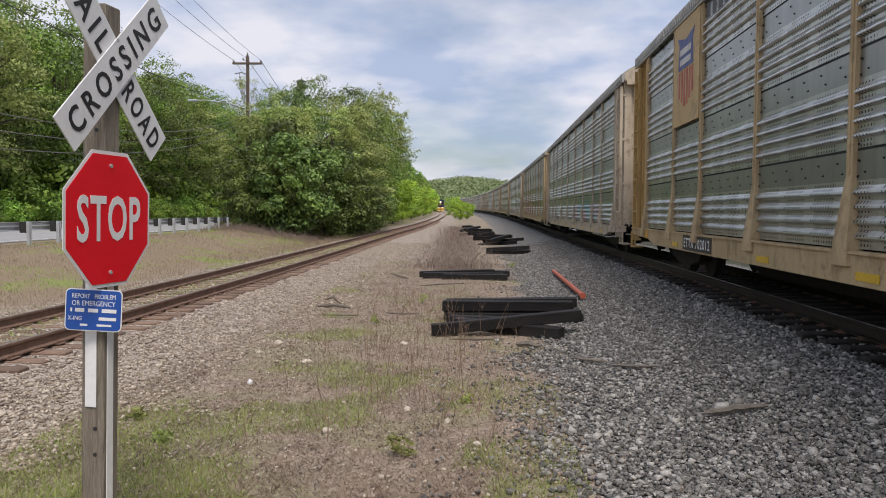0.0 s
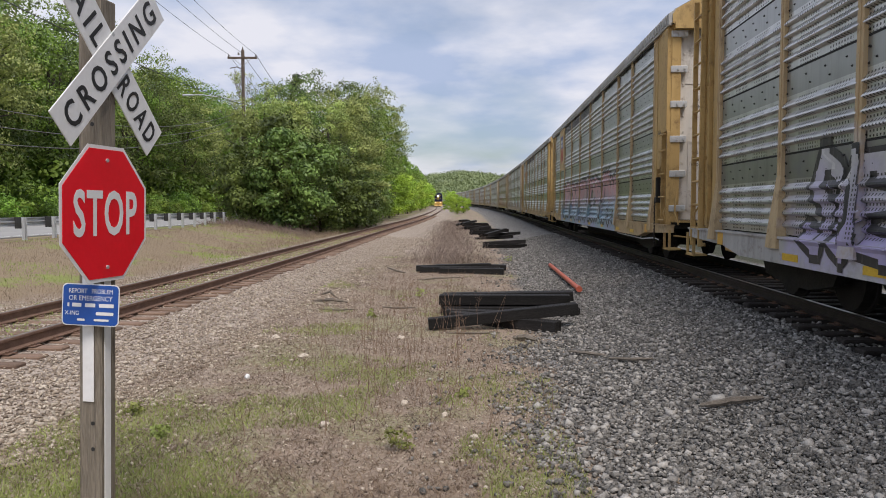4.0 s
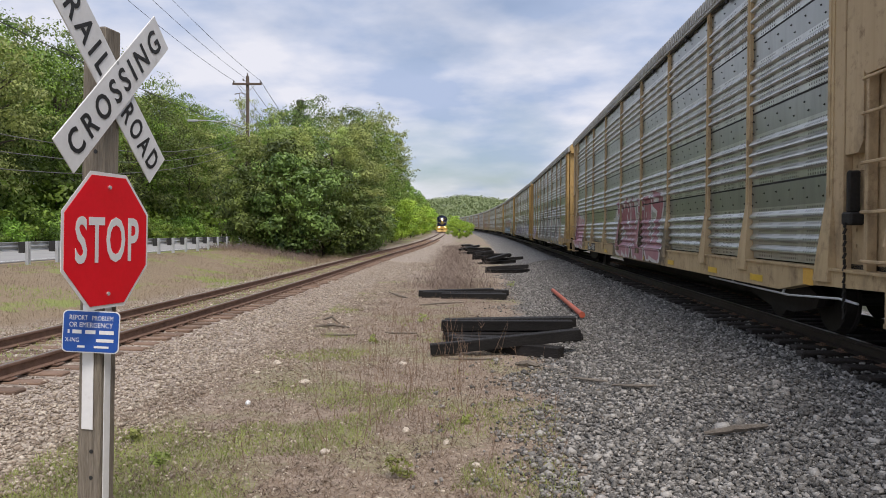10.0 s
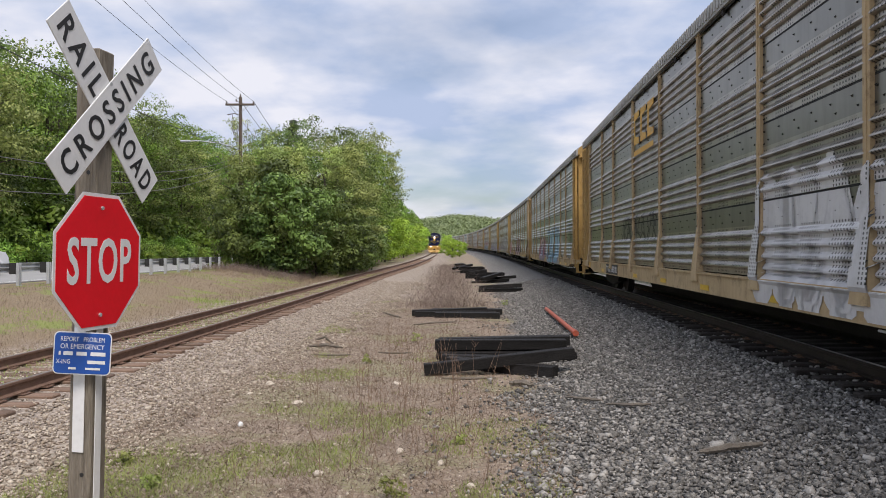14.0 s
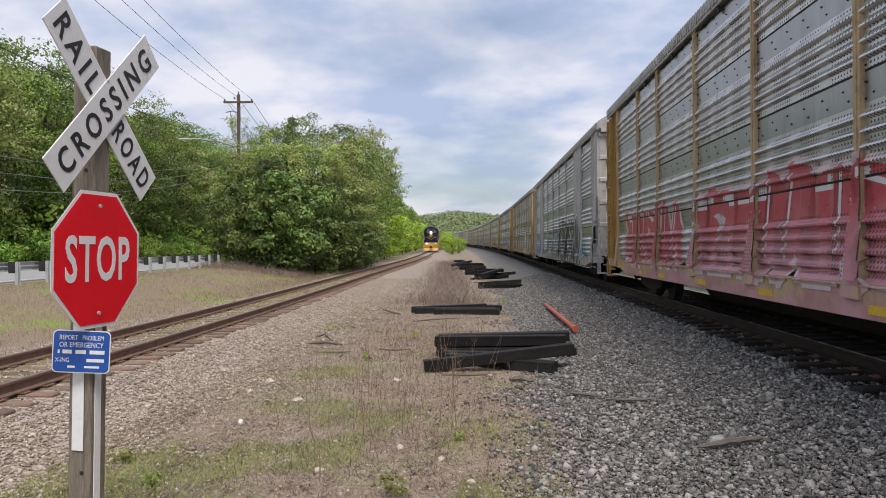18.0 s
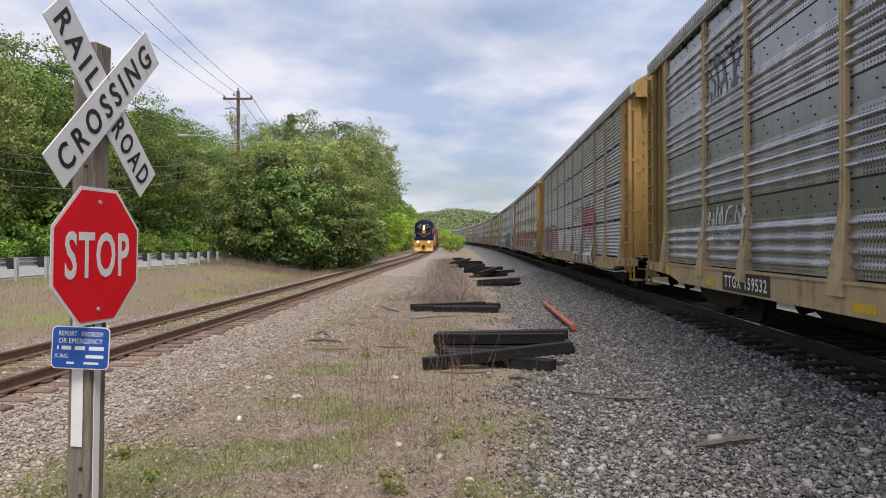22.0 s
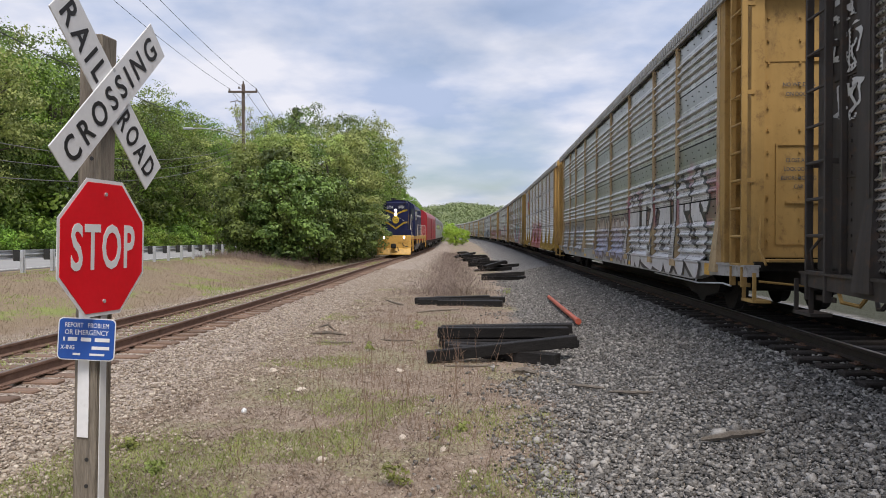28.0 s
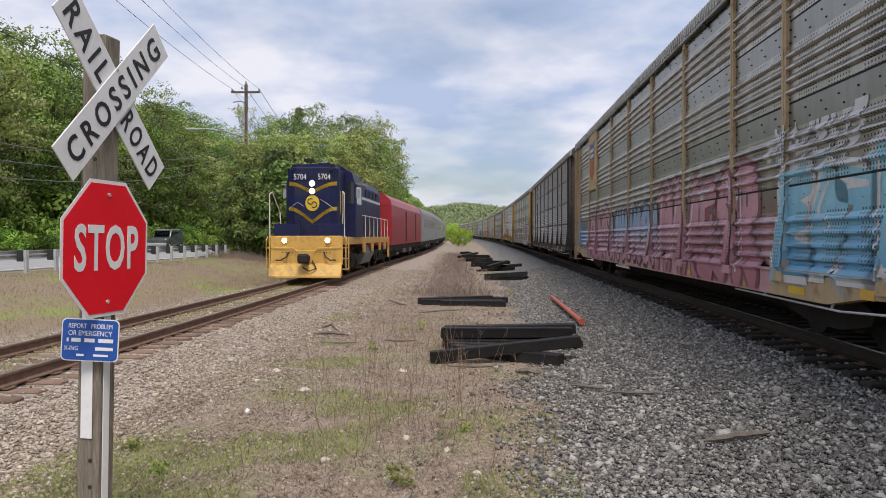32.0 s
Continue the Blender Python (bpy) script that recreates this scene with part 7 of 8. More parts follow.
# ---- guardrail ----
def guardrail():
    g = thing("guardrail", "galvanised steel guardrail on posts with dark blocks along the road", "guardrail")
    x = road_x(0)
    bm = bmesh.new()
    box(bm, -0.05, 0.05, -0.075, -0.065, 0, 0.8)
    box(bm, -0.05, 0.05, 0.065, 0.075, 0, 0.8)
    box(bm, -0.006, 0.006, -0.065, 0.065, 0, 0.8)
    me = bpy.data.meshes.new("guard_post"); bm.to_mesh(me); bm.free(); me.materials.append(M_GALV)
    bm = bmesh.new()
    box(bm, -0.27, -0.055, -0.1, 0.1, 0.42, 0.8, 0.01)
    mb = bpy.data.meshes.new("block"); bm.to_mesh(mb); bm.free(); mb.materials.append(M_BLACK_BLOCK)
    y = 24.7 - 1.905 * 8
    while y < 49:
        o = new("guard_post", me)
        o.parent = g
        o.matrix_basis = pose(x, y, ground_z(x, y) - 0.02)
        b = new("block", mb)
        b.parent = o
        y += 1.905
    prof = [(0.0, 0.0), (0.0, 0.02), (-0.08, 0.06), (-0.08, 0.1), (0.0, 0.145), (0.0, 0.165), (-0.08, 0.21), (-0.08, 0.25), (0.0, 0.29), (0.0, 0.31)]
    out = [(x - 0.28 + a, 0.9 + 0.42 + b) for a, b in prof] + [(x - 0.284 + a, 0.9 + 0.42 + b) for a, b in prof[::-1]]
    bm = bmesh.new()
    prism(bm, out, 5.0, 49.2, "y")
    part("beam", bm, M_GALV, g, "ribbed galvanised steel beam")


guardrail()

# ---- utility pole with lamp arm and wires ----
PX, PY = -14.2, 54.0
pole = thing("utility_pole", "brown wooden utility pole with one crossarm and a lamp arm", "utility pole", at=pose(PX, PY, 0.8))
bm = bmesh.new(); rod(bm, (0, 0, -0.5), (0, 0, 12.5), 0.17, 12, 0.12); part("shaft", bm, M_POLE_WOOD, pole)
bm = bmesh.new(); box(bm, -1.06, 1.06, -0.2, -0.08, 11.85, 11.99, 0.01); arm = part("crossarm", bm, M_POLE_WOOD, pole)
for sx in (-1, 1):
    bm = bmesh.new(); rod(bm, (sx * 0.6, -0.12, 11.85), (sx * 0.05, -0.12, 11.35), 0.02, 6); part("brace", bm, M_GALV, arm)
    bm = bmesh.new(); rod(bm, (sx * 0.98, -0.14, 11.99), (sx * 0.98, -0.14, 12.16), 0.05, 8); part("insulator", bm, M_INSUL, arm)
bm = bmesh.new(); rod(bm, (0, 0, 12.45), (0, 0, 12.72), 0.05, 8); part("insulator", bm, M_INSUL, pole)
bm = bmesh.new(); rod(bm, (-0.28, -0.1, 12.15), (-0.28, -0.1, 12.3), 0.06, 8); bent(bm, [(-0.28, -0.1, 12.2), (0, 0, 12.1)], 0.02); part("cutout", bm, M_INSUL, pole)
bm = bmesh.new(); bent(bm, [(0, 0, 11.15), (-0.45, 0, 11.3), (-0.95, 0, 11.2)], 0.035); bent(bm, [(-0.6, 0, 11.25), (-0.55, 0, 10.8), (-0.4, 0, 10.7)], 0.02); part("switch_bracket", bm, M_INSUL, pole)
bm = bmesh.new(); bent(bm, [(0, 0, 8.75), (-1.4, 0, 9.1), (-3.0, 0, 9.3), (-3.7, 0, 9.28)], 0.035); la = part("lamp_arm", bm, M_GALV, pole, "long galvanised lamp arm reaching over the road")
bm = bmesh.new(); box(bm, -4.4, -3.65, -0.13, 0.13, 9.2, 9.34, 0.05); part("lamp_head", bm, M_GALV, la)
bm = bmesh.new(); rod(bm, (0.16, -0.05, 3.0), (0.13, -0.05, 10.5), 0.03, 6); part("conduit", bm, M_GALV, pole)


def cable(a, b, sag, r, name="power_line", lab="thin black overhead power line", m_=None):
    pts = []
    for i in range(21):
        u = i / 20
        p = Vector(a).lerp(Vector(b), u)
        p.z -= sag * 4 * u * (1 - u)
        pts.append(p)
    bm = bmesh.new()
    bent(bm, pts, r, 4)
    ob = part(name, bm, m_ or M_WIRE)
    tagged(ob, lab, "cable", "overhead lines")


for dx_, dz_ in ((-0.98, 12.96), (0.0, 13.06), (0.98, 12.96)):
    cable((PX + dx_, PY - 0.14, dz_), (-10.7 + dx_, 2, dz_), 0.9, 0.014)
    cable((PX + dx_, PY - 0.14, dz_), (-17.5 + dx_, 104, dz_ - 0.5), 1.0, 0.02)
for k in range(3):
    cable((PX, PY, 8.3 + 0.35 * k), (-12.6, -8, 6.0 + 0.7 * k), 3.25, 0.014, "telephone_line", "sagging grey telephone line", M_CABLE)
cable((PX, PY, 9.4), (-12.6, 4, 8.6), 0.7, 0.02, "telephone_line", "sagging black telephone line")

# ---- loose ties, pipe, dead wood ----
def loose_tie(x, y, z, length, turn, tilt=0.0, roll=0.0):
    """One discarded tie; x, y, z is the middle of its underside."""
    bm = bmesh.new()
    box(bm, -length / 2, length / 2, -0.115, 0.115, 0, 0.18, 0.012)
    r = random.Random(int(x * 100) + int(y * 37))
    for v in bm.verts:
        v.co += Vector((r.uniform(-0.012, 0.012), r.uniform(-0.006, 0.006), r.uniform(-0.005, 0.005)))
    o = part("loose_tie", bm, M_TIE_DARK)
    o.matrix_basis = pose(x, y, z, roll, tilt, turn)
    tagged(o, "discarded black creosoted wooden tie lying on the ballast", "railroad tie", "discarded ties")


# nearest heap: one leans across another, three behind in two layers
loose_tie(1.05, 11.85, 0.125, 2.45, 3.5, -5.5)
loose_tie(1.05, 12.05, 0.0, 2.0, -34)
loose_tie(1.3, 13.15, 0.0, 2.45, -1.5)
loose_tie(1.25, 13.5, 0.0, 2.45, 2)
loose_tie(1.2, 13.45, 0.185, 2.4, 0.5)
loose_tie(1.3, 13.75, 0.2, 2.45, 3.0, -0.6)
loose_tie(0.75, 12.75, 0.0, 1.3, -14)
# second heap
loose_tie(0.62, 22.0, 0.0, 2.4, -3)
loose_tie(0.95, 21.5, 0.0, 1.9, -8)
loose_tie(0.45, 22.35, 0.05, 2.3, 3, -1.5)
loose_tie(1.0, 22.9, 0.0, 2.2, -6)
# third and farther
loose_tie(3.05, 34.5, 0.02, 2.0, 9)
loose_tie(3.15, 34.8, 0.02, 2.1, 12)
loose_tie(3.1, 34.7, 0.2, 2.05, 11, -2.5)
rj = random.Random(19)
for cx, cy, count, wide in ((3.2, 45.0, 9, 1.0), (3.0, 52.0, 6, 0.8), (2.7, 61.0, 7, 0.9), (2.7, 70.0, 5, 0.9)):
    for k in range(count):
        x, y = cx + rj.uniform(-wide, wide) * 0.6, cy + rj.uniform(-2.5, 2.5)
        loose_tie(x, y, ground_z(x, y) + 0.17 * (k % 3), 2.4, rj.uniform(15, 75), rj.uniform(-6, 6), rj.uniform(-8, 8))

bm = bmesh.new()
rod(bm, (3.06, 16.0, 0.19), (3.43, 22.6, 0.19), 0.055, 14)
rod(bm, (3.055, 15.9, 0.19), (3.07, 16.12, 0.19), 0.067, 14)
tagged(part("pipe", bm, M_PIPE), "orange-red plastic pipe lying on the grey ballast", "pipe")


def dead_wood(pts, r, label="grey dead branch lying on the stones", name="dead_branch"):
    bm = bmesh.new()
    rr = random.Random(int(pts[0][0] * 991))
    fine_ = []
    for a, b in zip(pts[:-1], pts[1:]):
        for k in range(4):
            p = Vector(a).lerp(Vector(b), k / 4) + Vector((rr.uniform(-1, 1), rr.uniform(-1, 1), rr.uniform(-0.4, 0.4))) * r * 0.4
            fine_.append(p)
    fine_.append(Vector(pts[-1]))
    n_ = len(fine_) - 1
    tube(bm, fine_, [r * (1 - 0.5 * abs(2 * i / n_ - 1) ** 2) for i in range(n_ + 1)], 6)
    tagged(part(name, bm, M_STICK), label, "branch", "dead wood")


def gp(x, y, up=0.02):
    return (x, y, ground_z(x, y) + up)


dead_wood([gp(2.42, 6.75, 0.07), gp(2.7, 6.72, 0.08), gp(3.0, 6.7, 0.07)], 0.035, "thick grey log lying on dark ballast", "small_log")
dead_wood([gp(1.75, 9.75, 0.05), gp(2.0, 9.5, 0.06), gp(2.15, 9.4, 0.05)], 0.022)
dead_wood([gp(2.15, 9.2, 0.05), gp(2.4, 8.95, 0.06), gp(2.62, 8.9, 0.05)], 0.022)
dead_wood([gp(-1.1, 14.3), gp(-0.8, 14.2), gp(-0.45, 14.25)], 0.02)
dead_wood([gp(-0.55, 19.6), gp(0.0, 20.1), gp(0.6, 20.2)], 0.025)
dead_wood([gp(-1.6, 22.5, 0.1), gp(-1.3, 22.2, 0.04), gp(-1.0, 21.8)], 0.03)
dead_wood([gp(-2.6, 15.2, 0.03), gp(-2.2, 15.0, 0.08), gp(-1.9, 15.1)], 0.035, "dark rotten branch on the pale gravel")
dead_wood([gp(-2.5, 15.6, 0.12), gp(-2.3, 15.4, 0.2), gp(-2.15, 15.5, 0.05)], 0.025)
dead_wood([gp(-2.3, 14.0), gp(-1.95, 13.9), gp(-1.6, 14.0)], 0.02)
dead_wood([gp(1.1, 10.9, 0.04), gp(1.3, 10.8, 0.07), gp(1.42, 10.7, 0.04)], 0.045, "black rotten wood chunk on the stones", "wood_chunk")
dead_wood([gp(0.1, 11.4), gp(0.5, 11.35), gp(0.95, 11.45)], 0.02)
for x0, y0 in ((0.6, 34), (1.0, 38), (1.4, 41), (0.2, 30), (1.7, 45), (2.1, 39.5), (0.9, 47)):
    dead_wood([gp(x0, y0, 0.04), gp(x0 + 0.2, y0 - 0.6, 0.08), gp(x0 + 0.35, y0 - 1.3, 0.04)], 0.025)


def rock(x, y, s, mat_, label, flat=0.6):
    bm = bmesh.new()
    bmesh.ops.create_icosphere(bm, subdivisions=2, radius=1)
    r = random.Random(int(x * 77))
    for v in bm.verts:
        v.co *= 0.85 + 0.3 * noise.noise(v.co * 1.7 + Vector((x, y, 0)))
        v.co = Vector((v.co.x * s, v.co.y * s * 0.8, v.co.z * s * flat))
    o = part("stone", bm, mat_)
    o.matrix_basis = pose(x, y, ground_z(x, y) + s * flat * 0.5, 0, 0, r.uniform(0, 360))
    tagged(o, label, "stone", "single stones")


for x, y, s, fl in ((-2.22, 8.4, 0.045, 0.95), (-1.8, 9.6, 0.1, 0.35), (-0.58, 11.0, 0.09, 0.3), (-0.35, 7.3, 0.06, 0.6), (0.05, 6.9, 0.05, 0.7), (-1.05, 6.6, 0.07, 0.4), (-2.45, 10.9, 0.09, 0.5), (0.3, 6.2, 0.05, 0.6)):
    rock(x, y, s, M_WHITE_SIGN if fl > 0.9 else M_STONE_TAN, "small pale stone lying in the short grass", fl)

# ---- loose ballast, grass and weeds ----
ICO_V = np.array([(x_, y_, z_) for z_ in (-0.7, 0.7) for x_, y_ in ((-0.75, -0.6), (0.7, -0.75), (0.8, 0.65), (-0.6, 0.75))], float)
ICO_F = np.array([(0, 2, 1), (0, 3, 2), (4, 5, 6), (4, 6, 7), (0, 1, 5), (0, 5, 4), (1, 2, 6), (1, 6, 5), (2, 3, 7), (2, 7, 6), (3, 0, 4), (3, 4, 7)])


def stones(name, label, places, size, material, seed, sink=0.25):
    rng = np.random.default_rng(seed)
    n = len(places)
    s = size * np.exp(rng.normal(size=n) * 0.32)
    v = ICO_V[None] * (1 + rng.normal(size=(n, 8, 1)) * 0.16)
    v = v * rng.uniform(0.45, 1.3, (n, 1, 3))
    q = rng.normal(size=(n, 4))
    q /= np.linalg.norm(q, axis=1)[:, None]
    w, x, y, z = q.T
    R = np.stack([1 - 2 * (y * y + z * z), 2 * (x * y - z * w), 2 * (x * z + y * w), 2 * (x * y + z * w), 1 - 2 * (x * x + z * z), 2 * (y * z - x * w), 2 * (x * z - y * w), 2 * (y * z + x * w), 1 - 2 * (x * x + y * y)], 1).reshape(n, 3, 3)
    v = np.einsum("nij,nkj->nki", R, v) * s[:, None, None]
    v[:, :, 2] *= 0.75
    p = np.array(places)
    v += p[:, None, :]
    v[:, :, 2] += (s * (0.5 - sink))[:, None]
    f = (ICO_F[None] + (np.arange(n) * 8)[:, None, None]).reshape(-1, 3)
    tagged(arrays(name, v.reshape(-1, 3), f, material), label, "gravel", "", "stuff")


rs = random.Random(31)
pts = []
while len(pts) < 62000:
    u = rs.random()
    y = 4.2 + 38 * u ** 1.9
    x = right_x(y) - rs.uniform(0.6, 6.0)
    edge_ = right_x(y) - 4.75 + 0.7 * noise.noise(Vector((x * 0.6, y * 0.6, 1))) + 0.4 * noise.noise(Vector((x * 2.5, y * 2.5, 2)))
    if x < edge_ + 0.8 and rs.random() > 0.02 + 0.98 * smooth(edge_ - 0.3, edge_ + 0.7, x):
        continue
    if abs(x) > 0.62 * y + 0.5:
        continue
    if x > right_x(y) - 1.28 and rs.random() < 0.7:
        continue
    pts.append((x, y, ground_z(x, y) + 0.01))
stones("grey_gravel", "loose dark grey crushed stone beside the main line", pts, 0.0185, M_STONE_GREY, 1)
pts = []
while len(pts) < 40000:
    u = rs.random()
    y = 5.5 + 40 * u ** 1.6
    d = rs.uniform(-2.2, 4.6)
    x = left_x(y) + d
    lim = 3.8 - 0.35 * (1 - smooth(7, 13, y)) + 0.9 * noise.noise(Vector((x * 0.5, y * 0.5, 5))) + 0.5 * noise.noise(Vector((x * 2, y * 2, 6)))
    if d > lim and rs.random() < 0.93:
        continue
    if abs(x) > 0.66 * y:
        continue
    if (0.66 < abs(d) < 1.35 and rs.random() < 0.85) or (abs(d) < 0.66 and rs.random() < 0.6):
        continue
    pts.append((x, y, ground_z(x, y) + 0.005))
stones("tan_gravel", "loose tan crushed stone round the siding", pts, 0.0155, M_STONE_TAN, 2)
pts = []
while len(pts) < 9000:
    y = 4.5 + 12 * rs.random() ** 1.4
    x = rs.uniform(-3.2, 2.0)
    if abs(x) > 0.62 * y:
        continue
    pts.append((x, y, ground_z(x, y)))
stones("dirt_pebbles", "scattered small pebbles in dry dirt and grass", pts, 0.0115, M_STONE_TAN, 3)


def blades(name, label, places, height, width, material, seed, lean=0.35, cat="grass"):
    """Single blades or stalks as narrow bent strips of two quads."""
    rng = np.random.default_rng(seed)
    n = len(places)
    p = np.array([q[:3] for q in places])
    h = height * np.array([q[3] for q in places]) * np.exp(rng.normal(size=n) * 0.25)
    a = rng.uniform(0, 6.283, n)
    side = np.stack([np.cos(a), np.sin(a), 0 * a], 1) * width
    b = rng.uniform(0, 6.283, n)
    tip = np.stack([np.cos(b) * lean, np.sin(b) * lean, np.ones(n)], 1) * h[:, None] * rng.uniform(0.75, 1.1, (n, 1))
    midp = np.stack([np.cos(b) * lean * 0.3, np.sin(b) * lean * 0.3, np.full(n, 0.55)], 1) * h[:, None]
    v = np.stack([p - side, p + side, p + midp + side * 0.7, p + midp - side * 0.7, p + tip + side * 0.15, p + tip - side * 0.15], 1).reshape(-1, 3)
    base = (np.arange(n) * 6)[:, None]
    f = np.stack([base + np.array([0, 1, 2, 3]), base + np.array([3, 2, 4, 5])], 1).reshape(-1, 4)
    tagged(arrays(name, v, f, material), label, cat, "", "stuff")


def litter_places(count, seed):
    r = random.Random(seed)
    out = []
    while len(out) < count:
        y = 4.5 + 20 * r.random() ** 1.6
        x = r.uniform(-3.4, 2.0)
        if abs(x) > 0.64 * y or x < left_x(y) + 2.6 or x > right_x(y) - 4.7:
            continue
        if noise.noise(Vector((x * 1.3, y * 1.3, 21))) < r.uniform(-0.35, 0.35):
            continue
        out.append((x, y, ground_z(x, y) + 0.004, r.uniform(0.4, 1.2)))
    return out


def middle_places(count, seed, green):
    r = random.Random(seed)
    out = []
    while len(out) < count:
        y = 4.6 + 24 * r.random() ** 1.7
        x = r.uniform(-3.6, 2.2)
        if abs(x) > 0.64 * y or x < left_x(y) + 2.9 or x > right_x(y) - 4.6:
            continue
        g = noise.noise(Vector((x * 0.55, y * 0.55, 9))) + 0.5 * noise.noise(Vector((x * 1.7, y * 1.7, 4)))
        if green:
            g += 0.4 * (1 - smooth(6.5, 11, y)) * (1 - 0.9 * smooth(-1.9, 0.2, x)) - 0.12 - 0.2 * smooth(12, 22, y)
            if g < r.uniform(0.02, 0.3):
                continue
        elif g > r.uniform(0.25, 1.3):
            continue
        if x > right_x(y) - 5.2 and r.random() < 0.5:
            continue
        out.append((x, y, ground_z(x, y) - 0.005, r.uniform(0.5, 1.2)))
    return out


blades("short_grass", "short green grass in patches on the dirt", middle_places(34000, 3, True), 0.05, 0.003, M_GRASS, 4, 0.7)
blades("dry_grass", "matted straw-coloured dry grass on the dirt", middle_places(60000, 4, False), 0.055, 0.0026, M_STRAW, 5, 1.3)
M_LITTER = leafy("dead_leaf_litter", (0.05, 0.033, 0.024), (0.19, 0.125, 0.085), 0.4)
blades("leaf_litter", "dark brown dead leaves and twigs on the dirt", litter_places(14000, 15), 0.022, 0.006, M_LITTER, 16, 2.6, "leaf litter")
# verge between siding and guardrail
r_ = random.Random(77)
# sparse weeds between the siding's rails
sp_ = []
while len(sp_) < 9000:
    y = 8 + 50 * r_.random() ** 1.2
    x = left_x(y) + r_.uniform(-0.66, 0.66) if r_.random() < 0.75 else left_x(y) + r_.uniform(-1.9, -0.85)
    if noise.noise(Vector((x * 0.8, y * 0.25, 12))) + 0.1 < r_.uniform(-0.3, 0.4):
        continue
    sp_.append((x, y, ground_z(x, y), r_.uniform(0.4, 1.0)))
blades("track_weeds", "sparse green weeds growing between rusty rails", sp_, 0.075, 0.005, M_GRASS, 14, 0.8)
vp, vg = [], []
while len(vp) + len(vg) < 42000:
    y = 11 + 52 * r_.random() ** 1.2
    x = r_.uniform(-13.6, left_x(y) - 2.0)
    if abs(x) > 0.68 * y:
        continue
    g = noise.noise(Vector((x * 0.35, y * 0.2, 2))) + 0.4 * noise.noise(Vector((x, y, 7)))
    tall = 1 + 1.3 * smooth(38, 46, y) + (0.8 if y > 27 and x > left_x(y) - 4 else 0)
    (vg if g > 0.3 else vp).append((x, y, ground_z(x, y) - 0.01, r_.uniform(0.5, 1.1) * tall))
blades("verge_straw", "dry straw-coloured grass on the verge", vp, 0.1, 0.004, M_STRAW, 6, 0.6)
blades("verge_grass", "fresh green grass on the verge", vg, 0.1, 0.005, M_GRASS, 7, 0.6)
M_BRUSH = leafy("dead_brush", (0.19, 0.145, 0.115), (0.38, 0.305, 0.245), 0.3)
# tall brown grass under the bushes and brush between the tracks
tp = []
while len(tp) < 15000:
    k = r_.random()
    if k < 0.3:
        x, y = r_.uniform(-14.5, -8), r_.uniform(44, 48.5)
        s_ = r_.uniform(0.4, 0.95)
    else:
        y = 25 + 55 * r_.random() ** 1.5
        c_ = 0.35 + 0.022 * (y - 25)
        x = c_ + r_.gauss(0, 0.75)
        s_ = r_.uniform(0.35, 0.9)
    tp.append((x, y, ground_z(x, y) - 0.02, s_))
blades("tall_dry_brush", "tall tangled brown dead grass and brush", tp, 0.5, 0.005, M_BRUSH, 8, 0.9, "dry brush")
# single dead stalks standing in the dirt
bm = bmesh.new()
for k in range(330):
    y = 6.2 + 10.5 * r_.random()
    x = r_.gauss(-0.55, 0.75) + 0.03 * (y - 8)
    if x > 1.6 or x < -2.2:
        continue
    h = r_.uniform(0.15, 0.72) * (0.6 + 0.4 * smooth(6, 9, y))
    p = Vector((x, y, ground_z(x, y) - 0.01))
    t_ = p + Vector((r_.gauss(0, 0.2) * h, r_.gauss(0, 0.2) * h, h))
    rod(bm, p, t_, 0.003, 4, 0.0013)
    if r_.random() < 0.35:
        for j in range(3):
            q = p.lerp(t_, r_.uniform(0.45, 0.9))
            rod(bm, q, q + Vector((r_.uniform(-0.1, 0.1), r_.uniform(-0.1, 0.1), r_.uniform(0.05, 0.13))), 0.0025, 3, 0.0015)
tagged(part("dead_stalks", bm, M_STALK), "thin upright brown dead weed stalks in the dirt", "weeds", "", "stuff")
# a few leafy green weeds
for x, y, s in ((-0.35, 5.9, 0.16), (-0.42, 16.0, 0.2), (-2.9, 6.9, 0.14), (-1.2, 13.0, 0.16), (0.25, 7.6, 0.1), (-2.4, 6.2, 0.12), (2.45, 26.0, 0.2)):
    rg = np.random.default_rng(int(abs(x) * 100))
    c_ = np.array([(x + rg.normal() * s * 0.3, y + rg.normal() * s * 0.3, ground_z(x, y) + s * rg.uniform(0.1, 0.9)) for _ in range(14)])
    v, f = leaf_cloud(rg, c_, np.full(14, s * 0.3), 14, 0.018)
    tagged(arrays("green_weed", v, f, M_GRASS), "small bright green weed growing in the dirt", "weed", "green weeds")

# ---- vehicles on the road ----
M_CAR_WHITE = surface("white_car_paint", (0.68, 0.69, 0.7), (0.8, 0.81, 0.82), 1, 0.25, 0, 20, 0.0)
M_CAR_GREY = surface("grey_green_car_paint", (0.06, 0.075, 0.07), (0.11, 0.13, 0.125), 1, 0.25, 0.2, 20, 0.0)
M_CAR_SILVER = surface("silver_car_trim", (0.4, 0.41, 0.42), (0.55, 0.56, 0.57), 1, 0.35, 0.3, 20, 0.0)
M_CAR_GLASS = glass("car_glass", (0.015, 0.018, 0.02))
M_TYRE = surface("tyre_rubber", (0.012, 0.012, 0.012), (0.03, 0.03, 0.03), 5, 0.85)
M_TAIL = surface("red_tail_lamp", (0.35, 0.02, 0.02), (0.45, 0.03, 0.03), 5, 0.25)


